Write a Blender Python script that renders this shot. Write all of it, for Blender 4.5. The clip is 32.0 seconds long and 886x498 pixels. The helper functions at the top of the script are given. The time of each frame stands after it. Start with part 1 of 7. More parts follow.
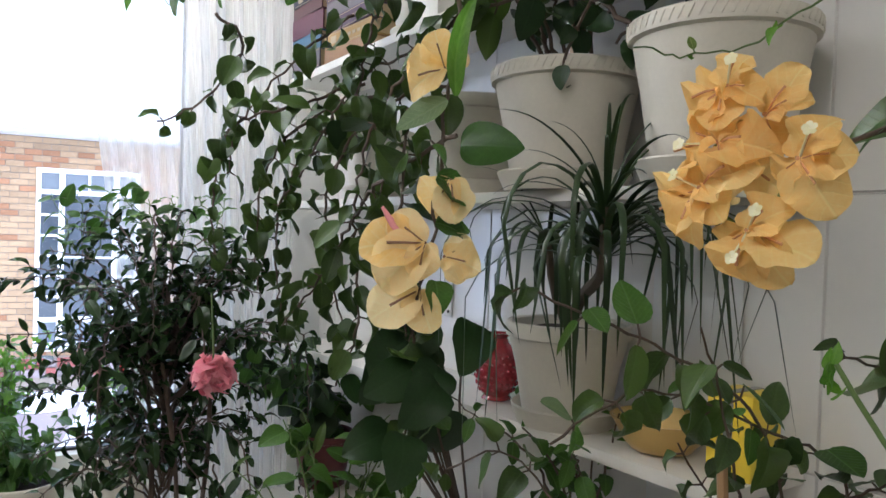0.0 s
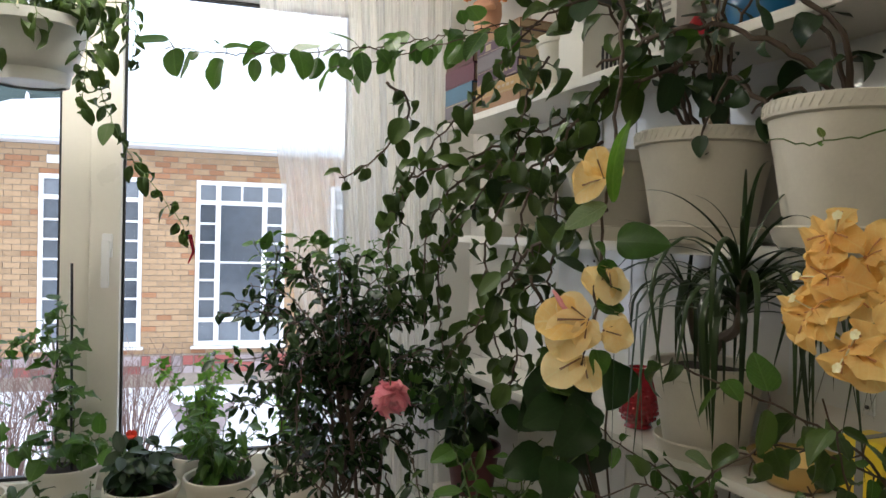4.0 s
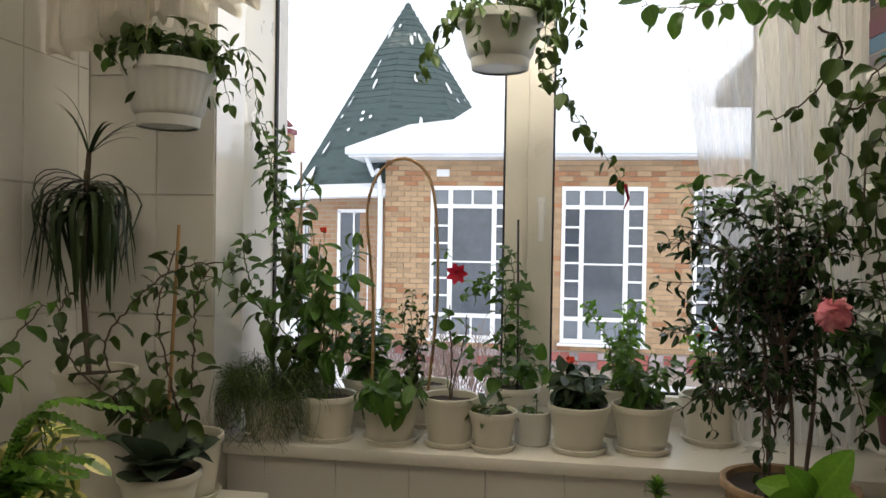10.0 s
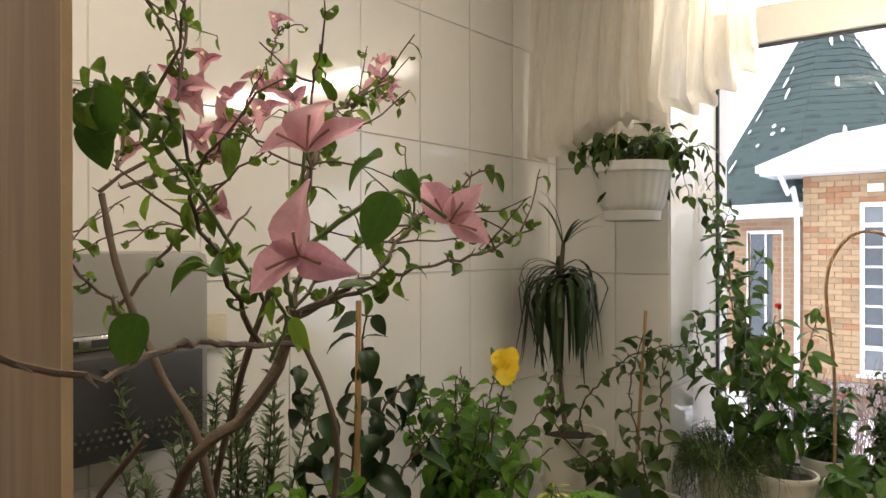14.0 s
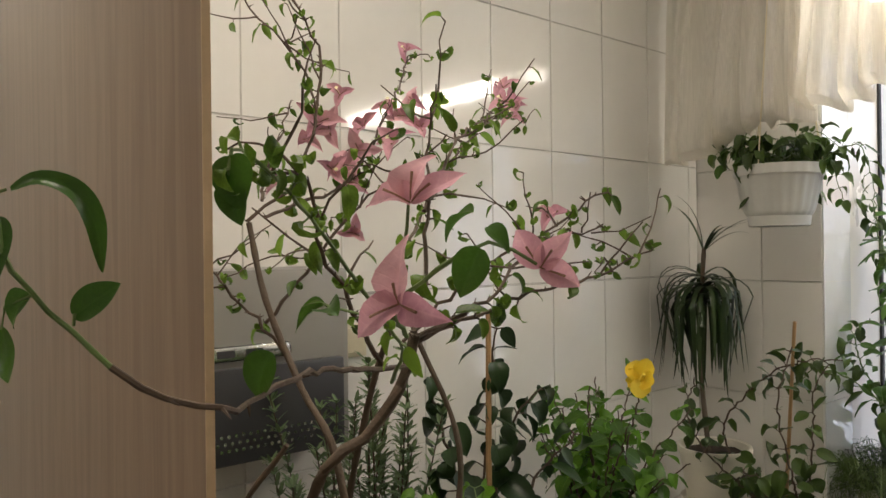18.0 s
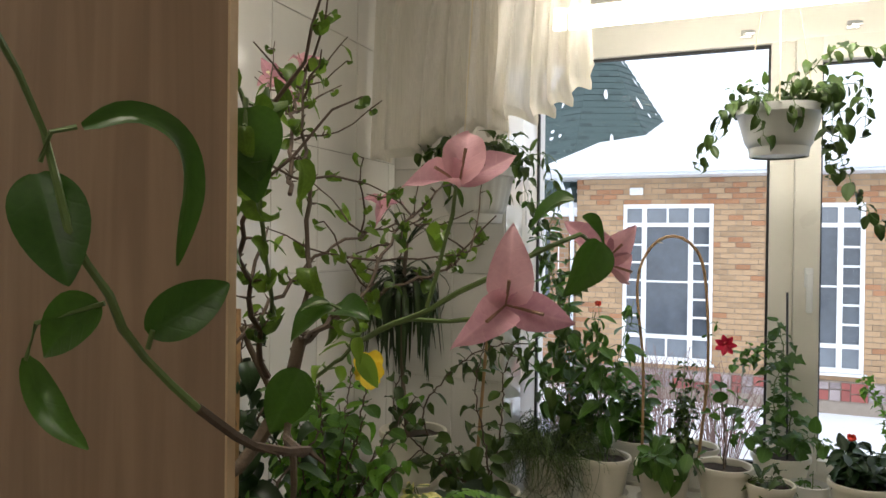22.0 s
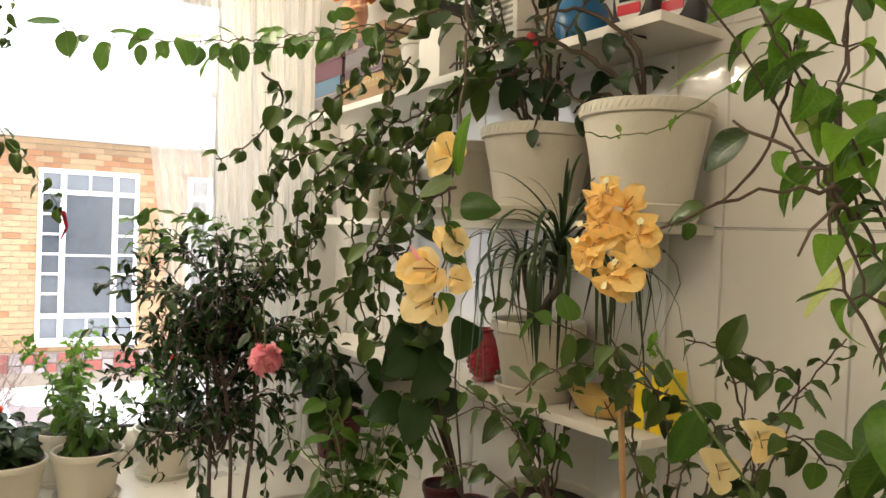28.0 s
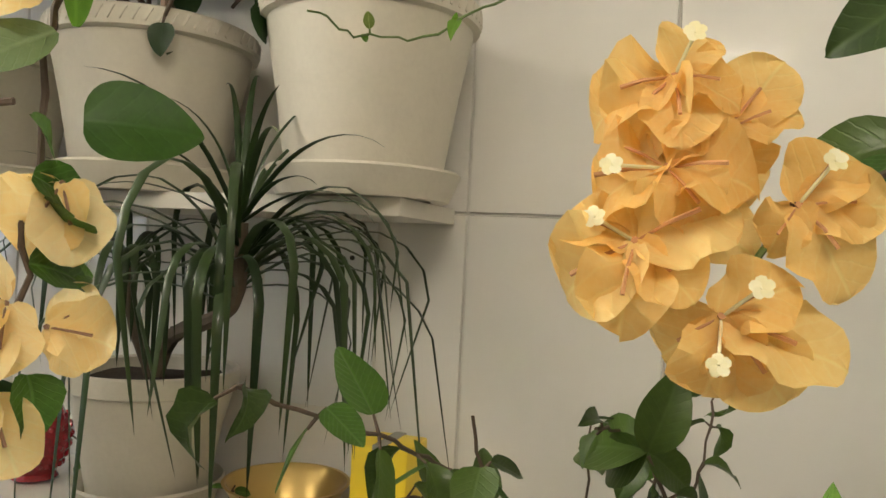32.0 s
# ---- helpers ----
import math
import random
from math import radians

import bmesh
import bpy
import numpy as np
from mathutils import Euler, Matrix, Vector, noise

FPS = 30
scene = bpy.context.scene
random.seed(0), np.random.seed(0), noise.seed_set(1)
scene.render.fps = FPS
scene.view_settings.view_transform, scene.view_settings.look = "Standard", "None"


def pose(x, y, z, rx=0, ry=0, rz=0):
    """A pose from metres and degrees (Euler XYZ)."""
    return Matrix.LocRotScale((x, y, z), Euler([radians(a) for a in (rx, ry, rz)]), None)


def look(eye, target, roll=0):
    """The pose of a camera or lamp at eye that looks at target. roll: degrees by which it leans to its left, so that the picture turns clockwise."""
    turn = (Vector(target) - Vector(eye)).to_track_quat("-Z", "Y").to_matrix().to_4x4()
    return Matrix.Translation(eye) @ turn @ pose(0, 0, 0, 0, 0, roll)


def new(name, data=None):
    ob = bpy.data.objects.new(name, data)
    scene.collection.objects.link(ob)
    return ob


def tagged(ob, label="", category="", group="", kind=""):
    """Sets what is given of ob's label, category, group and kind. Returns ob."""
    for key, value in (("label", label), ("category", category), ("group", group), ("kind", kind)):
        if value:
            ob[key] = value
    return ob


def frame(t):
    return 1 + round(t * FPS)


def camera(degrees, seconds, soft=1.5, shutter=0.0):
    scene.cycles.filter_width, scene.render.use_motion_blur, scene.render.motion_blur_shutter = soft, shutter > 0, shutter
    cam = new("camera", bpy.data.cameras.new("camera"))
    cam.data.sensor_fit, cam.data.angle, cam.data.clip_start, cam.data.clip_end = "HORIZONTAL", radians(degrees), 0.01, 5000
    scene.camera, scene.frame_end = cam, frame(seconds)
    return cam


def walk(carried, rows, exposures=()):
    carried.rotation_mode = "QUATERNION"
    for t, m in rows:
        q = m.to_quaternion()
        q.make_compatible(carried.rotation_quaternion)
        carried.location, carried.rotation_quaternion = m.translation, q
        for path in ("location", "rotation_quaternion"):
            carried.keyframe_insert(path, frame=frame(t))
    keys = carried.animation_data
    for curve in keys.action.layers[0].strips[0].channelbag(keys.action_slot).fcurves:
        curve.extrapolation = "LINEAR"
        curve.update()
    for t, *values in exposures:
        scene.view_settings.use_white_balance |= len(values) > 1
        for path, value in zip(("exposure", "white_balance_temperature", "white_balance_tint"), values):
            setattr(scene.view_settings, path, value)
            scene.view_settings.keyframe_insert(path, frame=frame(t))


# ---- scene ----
cam = camera(61.6, 32.0)
PATH = [
    (0, (0.437, 0.742, 1.670), (1.351, 2.520, 1.633), 1.9),
    (0.5, (0.438, 0.710, 1.671), (1.316, 2.507, 1.634), 1.6),
    (1, (0.442, 0.700, 1.675), (1.292, 2.510, 1.627), 1.4),
    (1.5, (0.438, 0.695, 1.680), (1.246, 2.524, 1.637), 1.6),
    (2, (0.426, 0.703, 1.692), (1.197, 2.549, 1.655), 1.8),
    (2.5, (0.404, 0.678, 1.711), (1.155, 2.532, 1.676), 1.8),
    (3, (0.366, 0.611, 1.741), (1.061, 2.486, 1.713), 1.6),
    (3.5, (0.342, 0.581, 1.753), (0.994, 2.471, 1.726), 1.7),
    (4, (0.317, 0.592, 1.760), (0.914, 2.501, 1.714), 1.6),
    (4.5, (0.326, 0.603, 1.739), (0.837, 2.536, 1.692), 1.6),
    (6.5, (0.352, 0.432, 1.704), (0.810, 2.379, 1.690), 1.5),
    (7, (0.366, 0.434, 1.680), (0.883, 2.366, 1.652), 1.5),
    (7.5, (0.185, 0.400, 1.609), (0.549, 2.367, 1.607), 1.2),
    (8, (0.241, 0.346, 1.578), (0.306, 2.345, 1.567), 1.0),
    (8.5, (0.220, 0.345, 1.575), (0.159, 2.344, 1.559), 0.9),
    (9, (0.175, 0.345, 1.574), (-0.004, 2.337, 1.549), 0.9),
    (9.5, (0.128, 0.345, 1.583), (-0.057, 2.337, 1.554), 1.0),
    (10, (0.082, 0.330, 1.567), (-0.235, 2.304, 1.535), 0.9),
    (10.5, (0.056, 0.308, 1.553), (-0.373, 2.261, 1.523), 0.7),
    (11, (0.041, 0.281, 1.550), (-0.518, 2.201, 1.535), 0.8),
    (11.5, (-0.003, 0.237, 1.584), (-0.762, 2.087, 1.564), 0.6),
    (12, (-0.044, 0.180, 1.622), (-1.121, 1.865, 1.605), 0.2),
    (12.5, (-0.058, 0.158, 1.691), (-1.302, 1.724, 1.674), 0.2),
    (13, (-0.079, 0.128, 1.740), (-1.394, 1.634, 1.718), 0.2),
    (13.5, (-0.026, 0.104, 1.770), (-1.318, 1.631, 1.757), 0.1),
    (15.5, (-0.053, 0.082, 1.799), (-1.233, 1.697, 1.806), -0.4),
    (16, (-0.031, 0.085, 1.809), (-1.336, 1.601, 1.813), -0.5),
    (16.5, (0.001, 0.096, 1.824), (-1.444, 1.478, 1.835), -0.7),
    (17, (0.016, 0.096, 1.824), (-1.480, 1.423, 1.838), -0.7),
    (17.5, (0.010, 0.083, 1.823), (-1.512, 1.381, 1.832), -0.7),
    (18, (0.013, 0.086, 1.811), (-1.513, 1.379, 1.815), -0.7),
    (18.5, (-0.006, 0.079, 1.812), (-1.519, 1.387, 1.809), -0.7),
    (19, (-0.078, 0.066, 1.810), (-1.438, 1.532, 1.793), -0.5),
    (19.5, (-0.123, 0.043, 1.805), (-1.289, 1.668, 1.787), -0.1),
    (20, (-0.167, 0.027, 1.802), (-1.207, 1.735, 1.787), 0.3),
    (20.5, (-0.159, 0.024, 1.814), (-1.193, 1.736, 1.800), 0.3),
    (21, (-0.150, 0.032, 1.803), (-1.108, 1.787, 1.777), 0.3),
    (21.5, (-0.183, 0.005, 1.810), (-1.092, 1.786, 1.793), 0.3),
    (22, (-0.210, 0.002, 1.811), (-0.972, 1.850, 1.791), 0.6),
    (22.5, (-0.259, 0.004, 1.811), (-0.786, 1.934, 1.789), 0.8),
    (23, (-0.260, 0.008, 1.803), (-0.685, 1.962, 1.774), 0.7),
    (23.5, (-0.239, 0.015, 1.809), (-0.555, 1.990, 1.787), 0.9),
    (24, (-0.163, 0.056, 1.795), (-0.321, 2.049, 1.763), 0.9),
    (24.5, (-0.114, 0.049, 1.787), (-0.082, 2.048, 1.762), 1.2),
    (25, (-0.058, 0.044, 1.778), (0.146, 2.034, 1.756), 1.4),
    (25.5, (-0.030, 0.031, 1.788), (0.413, 1.981, 1.757), 1.6),
    (26, (-0.045, 0.013, 1.779), (0.644, 1.890, 1.764), 1.8),
    (26.5, (-0.047, 0.016, 1.777), (0.724, 1.862, 1.750), 1.7),
    (28.5, (0.314, 0.565, 1.703), (1.330, 2.287, 1.661), 2.4),
    (29, (0.341, 0.693, 1.713), (1.438, 2.364, 1.669), 2.3),
    (29.5, (0.401, 0.804, 1.720), (1.548, 2.441, 1.686), 2.2),
    (30, (0.430, 0.839, 1.727), (1.641, 2.430, 1.697), 2.3),
    (30.5, (0.457, 0.887, 1.713), (1.794, 2.373, 1.681), 2.3),
    (31, (0.451, 0.976, 1.700), (1.965, 2.283, 1.682), 2.4),
    (31.5, (0.482, 0.997, 1.687), (2.201, 2.019, 1.686), 2.8),
    (32, (0.511, 1.025, 1.698), (2.308, 1.902, 1.700), 2.8),
]
walk(cam, [(t, look(e, g, r)) for t, e, g, r in PATH],
     exposures=[(0, 0.38, 5250, 13), (2, 0.1, 5600, 13), (4, -0.15, 5900, 10), (9, -0.52, 6250, 9), (11, -0.38, 6500, 11), (13, 0.05, 6500, 13), (16, -0.15, 6400, 13), (20, 0.0, 6050, 10), (24, -0.66, 6150, 9), (26, -0.55, 6600, 10), (28.5, 0.7, 6900, 11), (30, 0.65, 6600, 10), (32, 0.70, 6300, 9)])


# ---- light: an overcast winter sky, a faint sun, the tube over the window, added ceiling fills ----
world = bpy.data.worlds.new("overcast_sky")
scene.world = world
world.use_nodes = True
wn, wl = world.node_tree.nodes, world.node_tree.links
sky = wn.new("ShaderNodeTexSky")
sky.sky_type = 'NISHITA'
sky.sun_disc = False
sky.sun_elevation = radians(24)
sky.sun_rotation = radians(150)
sky.dust_density = 4.0
veil = wn.new("ShaderNodeMixRGB")
veil.inputs[0].default_value = 0.75
veil.inputs[2].default_value = (17.0, 17.8, 19.2, 1)
wl.new(sky.outputs[0], veil.inputs[1])
wl.new(veil.outputs[0], wn["Background"].inputs[0])
SKY = 0.15
wn["Background"].inputs[1].default_value = SKY
sun = new("sun", bpy.data.lights.new("sun", 'SUN'))
sun.data.energy, sun.data.angle, sun.data.color = 0.3, radians(15), (1.0, 0.95, 0.88)
sun.matrix_world = look((0, 0, 20), (3, 12, 8))
TUBE_POWER, FILL_POWER = 40.0, 17.0


# ---- materials ----
def nodes_of(name):
    m = bpy.data.materials.new(name)
    m.use_nodes = True
    return m, m.node_tree.nodes, m.node_tree.links, m.node_tree.nodes["Principled BSDF"]


def surface(name, col, rough=0.5, var=0.15, scale=8.0, fine=80.0, bump=0.1, metal=0.0, rnd=0.0, coat=0.0, spec=0.5):
    """A paint, plastic, stone or cloth: two sizes of mottling, a fine relief, uneven gloss."""
    m, n, l, b = nodes_of(name)
    co = n.new("ShaderNodeTexCoord")
    big, small = n.new("ShaderNodeTexNoise"), n.new("ShaderNodeTexNoise")
    big.inputs["Scale"].default_value, small.inputs["Scale"].default_value = scale, fine
    big.inputs["Detail"].default_value = 5
    l.new(co.outputs["Object"], big.inputs["Vector"])
    l.new(co.outputs["Object"], small.inputs["Vector"])
    mix = n.new("ShaderNodeMixRGB")
    mix.inputs[1].default_value = (*[c * (1 - var) for c in col], 1)
    mix.inputs[2].default_value = (*[min(1, c * (1 + var)) for c in col], 1)
    add = n.new("ShaderNodeMath")
    add.operation = 'MULTIPLY_ADD'
    l.new(small.outputs[0], add.inputs[0])
    add.inputs[1].default_value = 0.4
    l.new(big.outputs[0], add.inputs[2])
    sub = n.new("ShaderNodeMath")
    sub.operation = 'SUBTRACT'
    l.new(add.outputs[0], sub.inputs[0])
    sub.inputs[1].default_value = 0.2
    fac = sub
    if rnd:
        oi = n.new("ShaderNodeObjectInfo")
        gi = n.new("ShaderNodeNewGeometry")
        s1 = n.new("ShaderNodeMath")
        s1.operation = 'ADD'
        l.new(oi.outputs["Random"], s1.inputs[0])
        l.new(gi.outputs["Random Per Island"], s1.inputs[1])
        fr = n.new("ShaderNodeMath")
        fr.operation = 'FRACT'
        l.new(s1.outputs[0], fr.inputs[0])
        fac = n.new("ShaderNodeMath")
        fac.operation = 'MULTIPLY_ADD'
        l.new(fr.outputs[0], fac.inputs[0])
        fac.inputs[1].default_value = rnd
        l.new(sub.outputs[0], fac.inputs[2])
    l.new(fac.outputs[0], mix.inputs[0])
    l.new(mix.outputs[0], b.inputs["Base Color"])
    rr = n.new("ShaderNodeMapRange")
    rr.inputs[3].default_value, rr.inputs[4].default_value = max(0.02, rough - 0.08), min(1, rough + 0.08)
    l.new(big.outputs[0], rr.inputs[0])
    l.new(rr.outputs[0], b.inputs["Roughness"])
    b.inputs["Metallic"].default_value = metal
    b.inputs["Specular IOR Level"].default_value = spec
    b.inputs["Coat Weight"].default_value = coat
    if bump:
        bp = n.new("ShaderNodeBump")
        bp.inputs["Strength"].default_value = bump
        bp.inputs["Distance"].default_value = 0.002
        l.new(small.outputs[0], bp.inputs["Height"])
        l.new(bp.outputs[0], b.inputs["Normal"])
    return m


def leaf_surface(name, dark, light, rough=0.4, glow=0.3, vein=0.25, rnd=0.6, ribs=9.0, spec=0.4):
    """Leaf or petal: colour drawn between two tones leaf by leaf, a paler midrib and side veins, light passing through."""
    m, n, l, b = nodes_of(name)

    def calc(op, a, c=None, d=None):
        q = n.new("ShaderNodeMath")
        q.operation = op
        for k, v in enumerate((a, c, d)):
            if v is None:
                continue
            if isinstance(v, (int, float)):
                q.inputs[k].default_value = v
            else:
                l.new(v, q.inputs[k])
        return q.outputs[0]
    oi, gi, co = n.new("ShaderNodeObjectInfo"), n.new("ShaderNodeNewGeometry"), n.new("ShaderNodeTexCoord")
    noise_tex, fine = n.new("ShaderNodeTexNoise"), n.new("ShaderNodeTexNoise")
    noise_tex.inputs["Scale"].default_value = 3
    fine.inputs["Scale"].default_value = 14
    l.new(co.outputs["Object"], noise_tex.inputs["Vector"])
    at = n.new("ShaderNodeAttribute")
    at.attribute_name = "leaf_uv"
    l.new(at.outputs["Vector"], fine.inputs["Vector"])
    draw = calc('FRACT', calc('ADD', oi.outputs["Random"], gi.outputs["Random Per Island"]))
    f3 = calc('SUBTRACT', calc('MULTIPLY_ADD', draw, rnd, calc('MULTIPLY_ADD', fine.outputs[0], 0.5, calc('MULTIPLY', noise_tex.outputs[0], 0.5))), 0.3)
    mix = n.new("ShaderNodeMixRGB")
    mix.inputs[1].default_value, mix.inputs[2].default_value = (*dark, 1), (*light, 1)
    l.new(f3, mix.inputs[0])
    colour = mix.outputs[0]
    b.inputs["Roughness"].default_value = rough
    b.inputs["Specular IOR Level"].default_value = spec
    if ribs:
        xyz = n.new("ShaderNodeSeparateXYZ")
        l.new(at.outputs["Vector"], xyz.inputs[0])
        u = calc('ABSOLUTE', xyz.outputs[0])
        mid = n.new("ShaderNodeMapRange")
        mid.inputs[1].default_value, mid.inputs[2].default_value, mid.inputs[3].default_value, mid.inputs[4].default_value = 0.006, 0.03, 1, 0
        l.new(u, mid.inputs[0])
        wob = calc('MULTIPLY_ADD', fine.outputs[0], 0.05, xyz.outputs[1])
        ang = calc('MULTIPLY', calc('MULTIPLY_ADD', u, -0.9, wob), ribs * math.pi)
        side = n.new("ShaderNodeMapRange")
        side.inputs[1].default_value, side.inputs[2].default_value, side.inputs[3].default_value, side.inputs[4].default_value = 0.0, 0.35, 0.55, 0
        l.new(calc('ABSOLUTE', calc('SINE', ang)), side.inputs[0])
        veins = calc('MAXIMUM', mid.outputs[0], side.outputs[0])
        tint = n.new("ShaderNodeMixRGB")
        tint.inputs[2].default_value = (*[min(1, c * 1.25 + 0.03) for c in light], 1)
        l.new(calc('MULTIPLY', veins, vein * 1.4), tint.inputs[0])
        l.new(colour, tint.inputs[1])
        colour = tint.outputs[0]
        bp = n.new("ShaderNodeBump")
        bp.inputs["Strength"].default_value = min(1, vein * 1.6)
        bp.inputs["Distance"].default_value = 0.0015
        l.new(calc('MULTIPLY_ADD', fine.outputs[0], 0.5, calc('MULTIPLY', veins, -1.0)), bp.inputs["Height"])
        l.new(bp.outputs[0], b.inputs["Normal"])
    l.new(colour, b.inputs["Base Color"])
    tr = n.new("ShaderNodeBsdfTranslucent")
    l.new(colour, tr.inputs["Color"])
    ms = n.new("ShaderNodeMixShader")
    ms.inputs[0].default_value = glow
    l.new(b.outputs[0], ms.inputs[1])
    l.new(tr.outputs[0], ms.inputs[2])
    l.new(ms.outputs[0], n["Material Output"].inputs[0])
    return m


def edged_surface(name, inner, rim):
    """A leaf with a dull green heart and a wide pale rim."""
    m, n, l, b = nodes_of(name)
    at, xyz, nz, mr, mix = n.new("ShaderNodeAttribute"), n.new("ShaderNodeSeparateXYZ"), n.new("ShaderNodeTexNoise"), n.new("ShaderNodeMapRange"), n.new("ShaderNodeMixRGB")
    at.attribute_name = "leaf_uv"
    nz.inputs["Scale"].default_value = 7
    l.new(at.outputs["Vector"], xyz.inputs[0])
    l.new(at.outputs["Vector"], nz.inputs["Vector"])
    ab, ad = n.new("ShaderNodeMath"), n.new("ShaderNodeMath")
    ab.operation, ad.operation = 'ABSOLUTE', 'MULTIPLY_ADD'
    l.new(xyz.outputs[0], ab.inputs[0])
    l.new(nz.outputs[0], ad.inputs[0])
    ad.inputs[1].default_value = 0.12
    l.new(ab.outputs[0], ad.inputs[2])
    mr.inputs[1].default_value, mr.inputs[2].default_value = 0.15, 0.21
    l.new(ad.outputs[0], mr.inputs[0])
    mix.inputs[1].default_value, mix.inputs[2].default_value = (*inner, 1), (*rim, 1)
    l.new(mr.outputs[0], mix.inputs[0])
    l.new(mix.outputs[0], b.inputs["Base Color"])
    b.inputs["Roughness"].default_value = 0.35
    return m


def wood_surface(name, dark, light, rough=0.5, stretch=(14, 14, 0.8), coat=0.0):
    m, n, l, b = nodes_of(name)
    co, mp, nz = n.new("ShaderNodeTexCoord"), n.new("ShaderNodeMapping"), n.new("ShaderNodeTexNoise")
    mp.inputs["Scale"].default_value = stretch
    nz.inputs["Scale"].default_value, nz.inputs["Detail"].default_value = 5, 8
    nz.inputs["Distortion"].default_value = 0.8
    l.new(co.outputs["Object"], mp.inputs[0])
    l.new(mp.outputs[0], nz.inputs["Vector"])
    mix = n.new("ShaderNodeValToRGB")
    mix.color_ramp.elements[0].position, mix.color_ramp.elements[1].position = 0.35, 0.65
    mix.color_ramp.elements[0].color, mix.color_ramp.elements[1].color = (*dark, 1), (*light, 1)
    l.new(nz.outputs[0], mix.inputs[0])
    l.new(mix.outputs[0], b.inputs["Base Color"])
    b.inputs["Roughness"].default_value = rough
    b.inputs["Coat Weight"].default_value, b.inputs["Coat Roughness"].default_value = coat, 0.22
    bp = n.new("ShaderNodeBump")
    bp.inputs["Strength"].default_value = 0.15
    bp.inputs["Distance"].default_value = 0.001
    l.new(nz.outputs[0], bp.inputs["Height"])
    l.new(bp.outputs[0], b.inputs["Normal"])
    return m


def emitter(name, col, power):
    m, n, l, b = nodes_of(name)
    b.inputs["Base Color"].default_value = (*col, 1)
    b.inputs["Emission Color"].default_value = (*col, 1)
    b.inputs["Emission Strength"].default_value = power
    return m


def glass_surface():
    m, n, l, b = nodes_of("window_glass")
    gl, tp, ms, fz = n.new("ShaderNodeBsdfGlossy"), n.new("ShaderNodeBsdfTransparent"), n.new("ShaderNodeMixShader"), n.new("ShaderNodeFresnel")
    gl.inputs["Roughness"].default_value = 0.02
    fz.inputs[0].default_value = 1.1
    l.new(fz.outputs[0], ms.inputs[0])
    l.new(tp.outputs[0], ms.inputs[1])
    l.new(gl.outputs[0], ms.inputs[2])
    l.new(ms.outputs[0], n["Material Output"].inputs[0])
    return m


def sheer_surface(name="sheer_curtain", thin=0.38, thick=0.70, cloth=(0.93, 0.925, 0.91), passing=0.55):
    """Thin net curtain: part of the light goes straight through, part is scattered."""
    m, n, l, b = nodes_of(name)
    co, wv = n.new("ShaderNodeTexCoord"), n.new("ShaderNodeTexNoise")
    mp = n.new("ShaderNodeMapping")
    mp.inputs["Scale"].default_value = (60, 60, 1.5)
    l.new(co.outputs["Object"], mp.inputs[0])
    l.new(mp.outputs[0], wv.inputs["Vector"])
    df, tl, tp = n.new("ShaderNodeBsdfDiffuse"), n.new("ShaderNodeBsdfTranslucent"), n.new("ShaderNodeBsdfTransparent")
    for s in (df, tl):
        s.inputs["Color"].default_value = (*cloth, 1)
    m1, m2 = n.new("ShaderNodeMixShader"), n.new("ShaderNodeMixShader")
    m1.inputs[0].default_value = passing
    l.new(df.outputs[0], m1.inputs[1])
    l.new(tl.outputs[0], m1.inputs[2])
    mr = n.new("ShaderNodeMapRange")
    mr.inputs[3].default_value, mr.inputs[4].default_value = thin, thick
    l.new(wv.outputs[0], mr.inputs[0])
    l.new(mr.outputs[0], m2.inputs[0])
    l.new(tp.outputs[0], m2.inputs[1])
    l.new(m1.outputs[0], m2.inputs[2])
    l.new(m2.outputs[0], n["Material Output"].inputs[0])
    return m


M_TILE = surface("glazed_tile", (0.74, 0.72, 0.68), 0.10, 0.05, 3, 30, 0.02, rnd=0.25, coat=0.7)
M_GROUT = surface("grout", (0.64, 0.62, 0.58), 0.9, 0.15, 20, 200, 0.3)
M_PLASTER = surface("plaster", (0.78, 0.77, 0.74), 0.8, 0.06, 4, 90, 0.2)
M_REVEAL = surface("reveal_panel", (0.80, 0.80, 0.80), 0.09, 0.05, 5, 40, 0.02, coat=0.8)
M_UPVC = surface("window_plastic", (0.74, 0.71, 0.64), 0.3, 0.05, 5, 60, 0.03)
M_SILL = surface("sill_plastic", (0.76, 0.73, 0.66), 0.3, 0.08, 6, 70, 0.05)
M_SHELF = surface("shelf_board", (0.74, 0.71, 0.64), 0.35, 0.06, 6, 60, 0.05)
M_FLOOR = surface("floor_tile", (0.40, 0.36, 0.31), 0.4, 0.2, 5, 60, 0.1)
M_RUBBER = surface("black_gasket", (0.02, 0.02, 0.02), 0.6, 0.2)
M_GLASS = glass_surface()


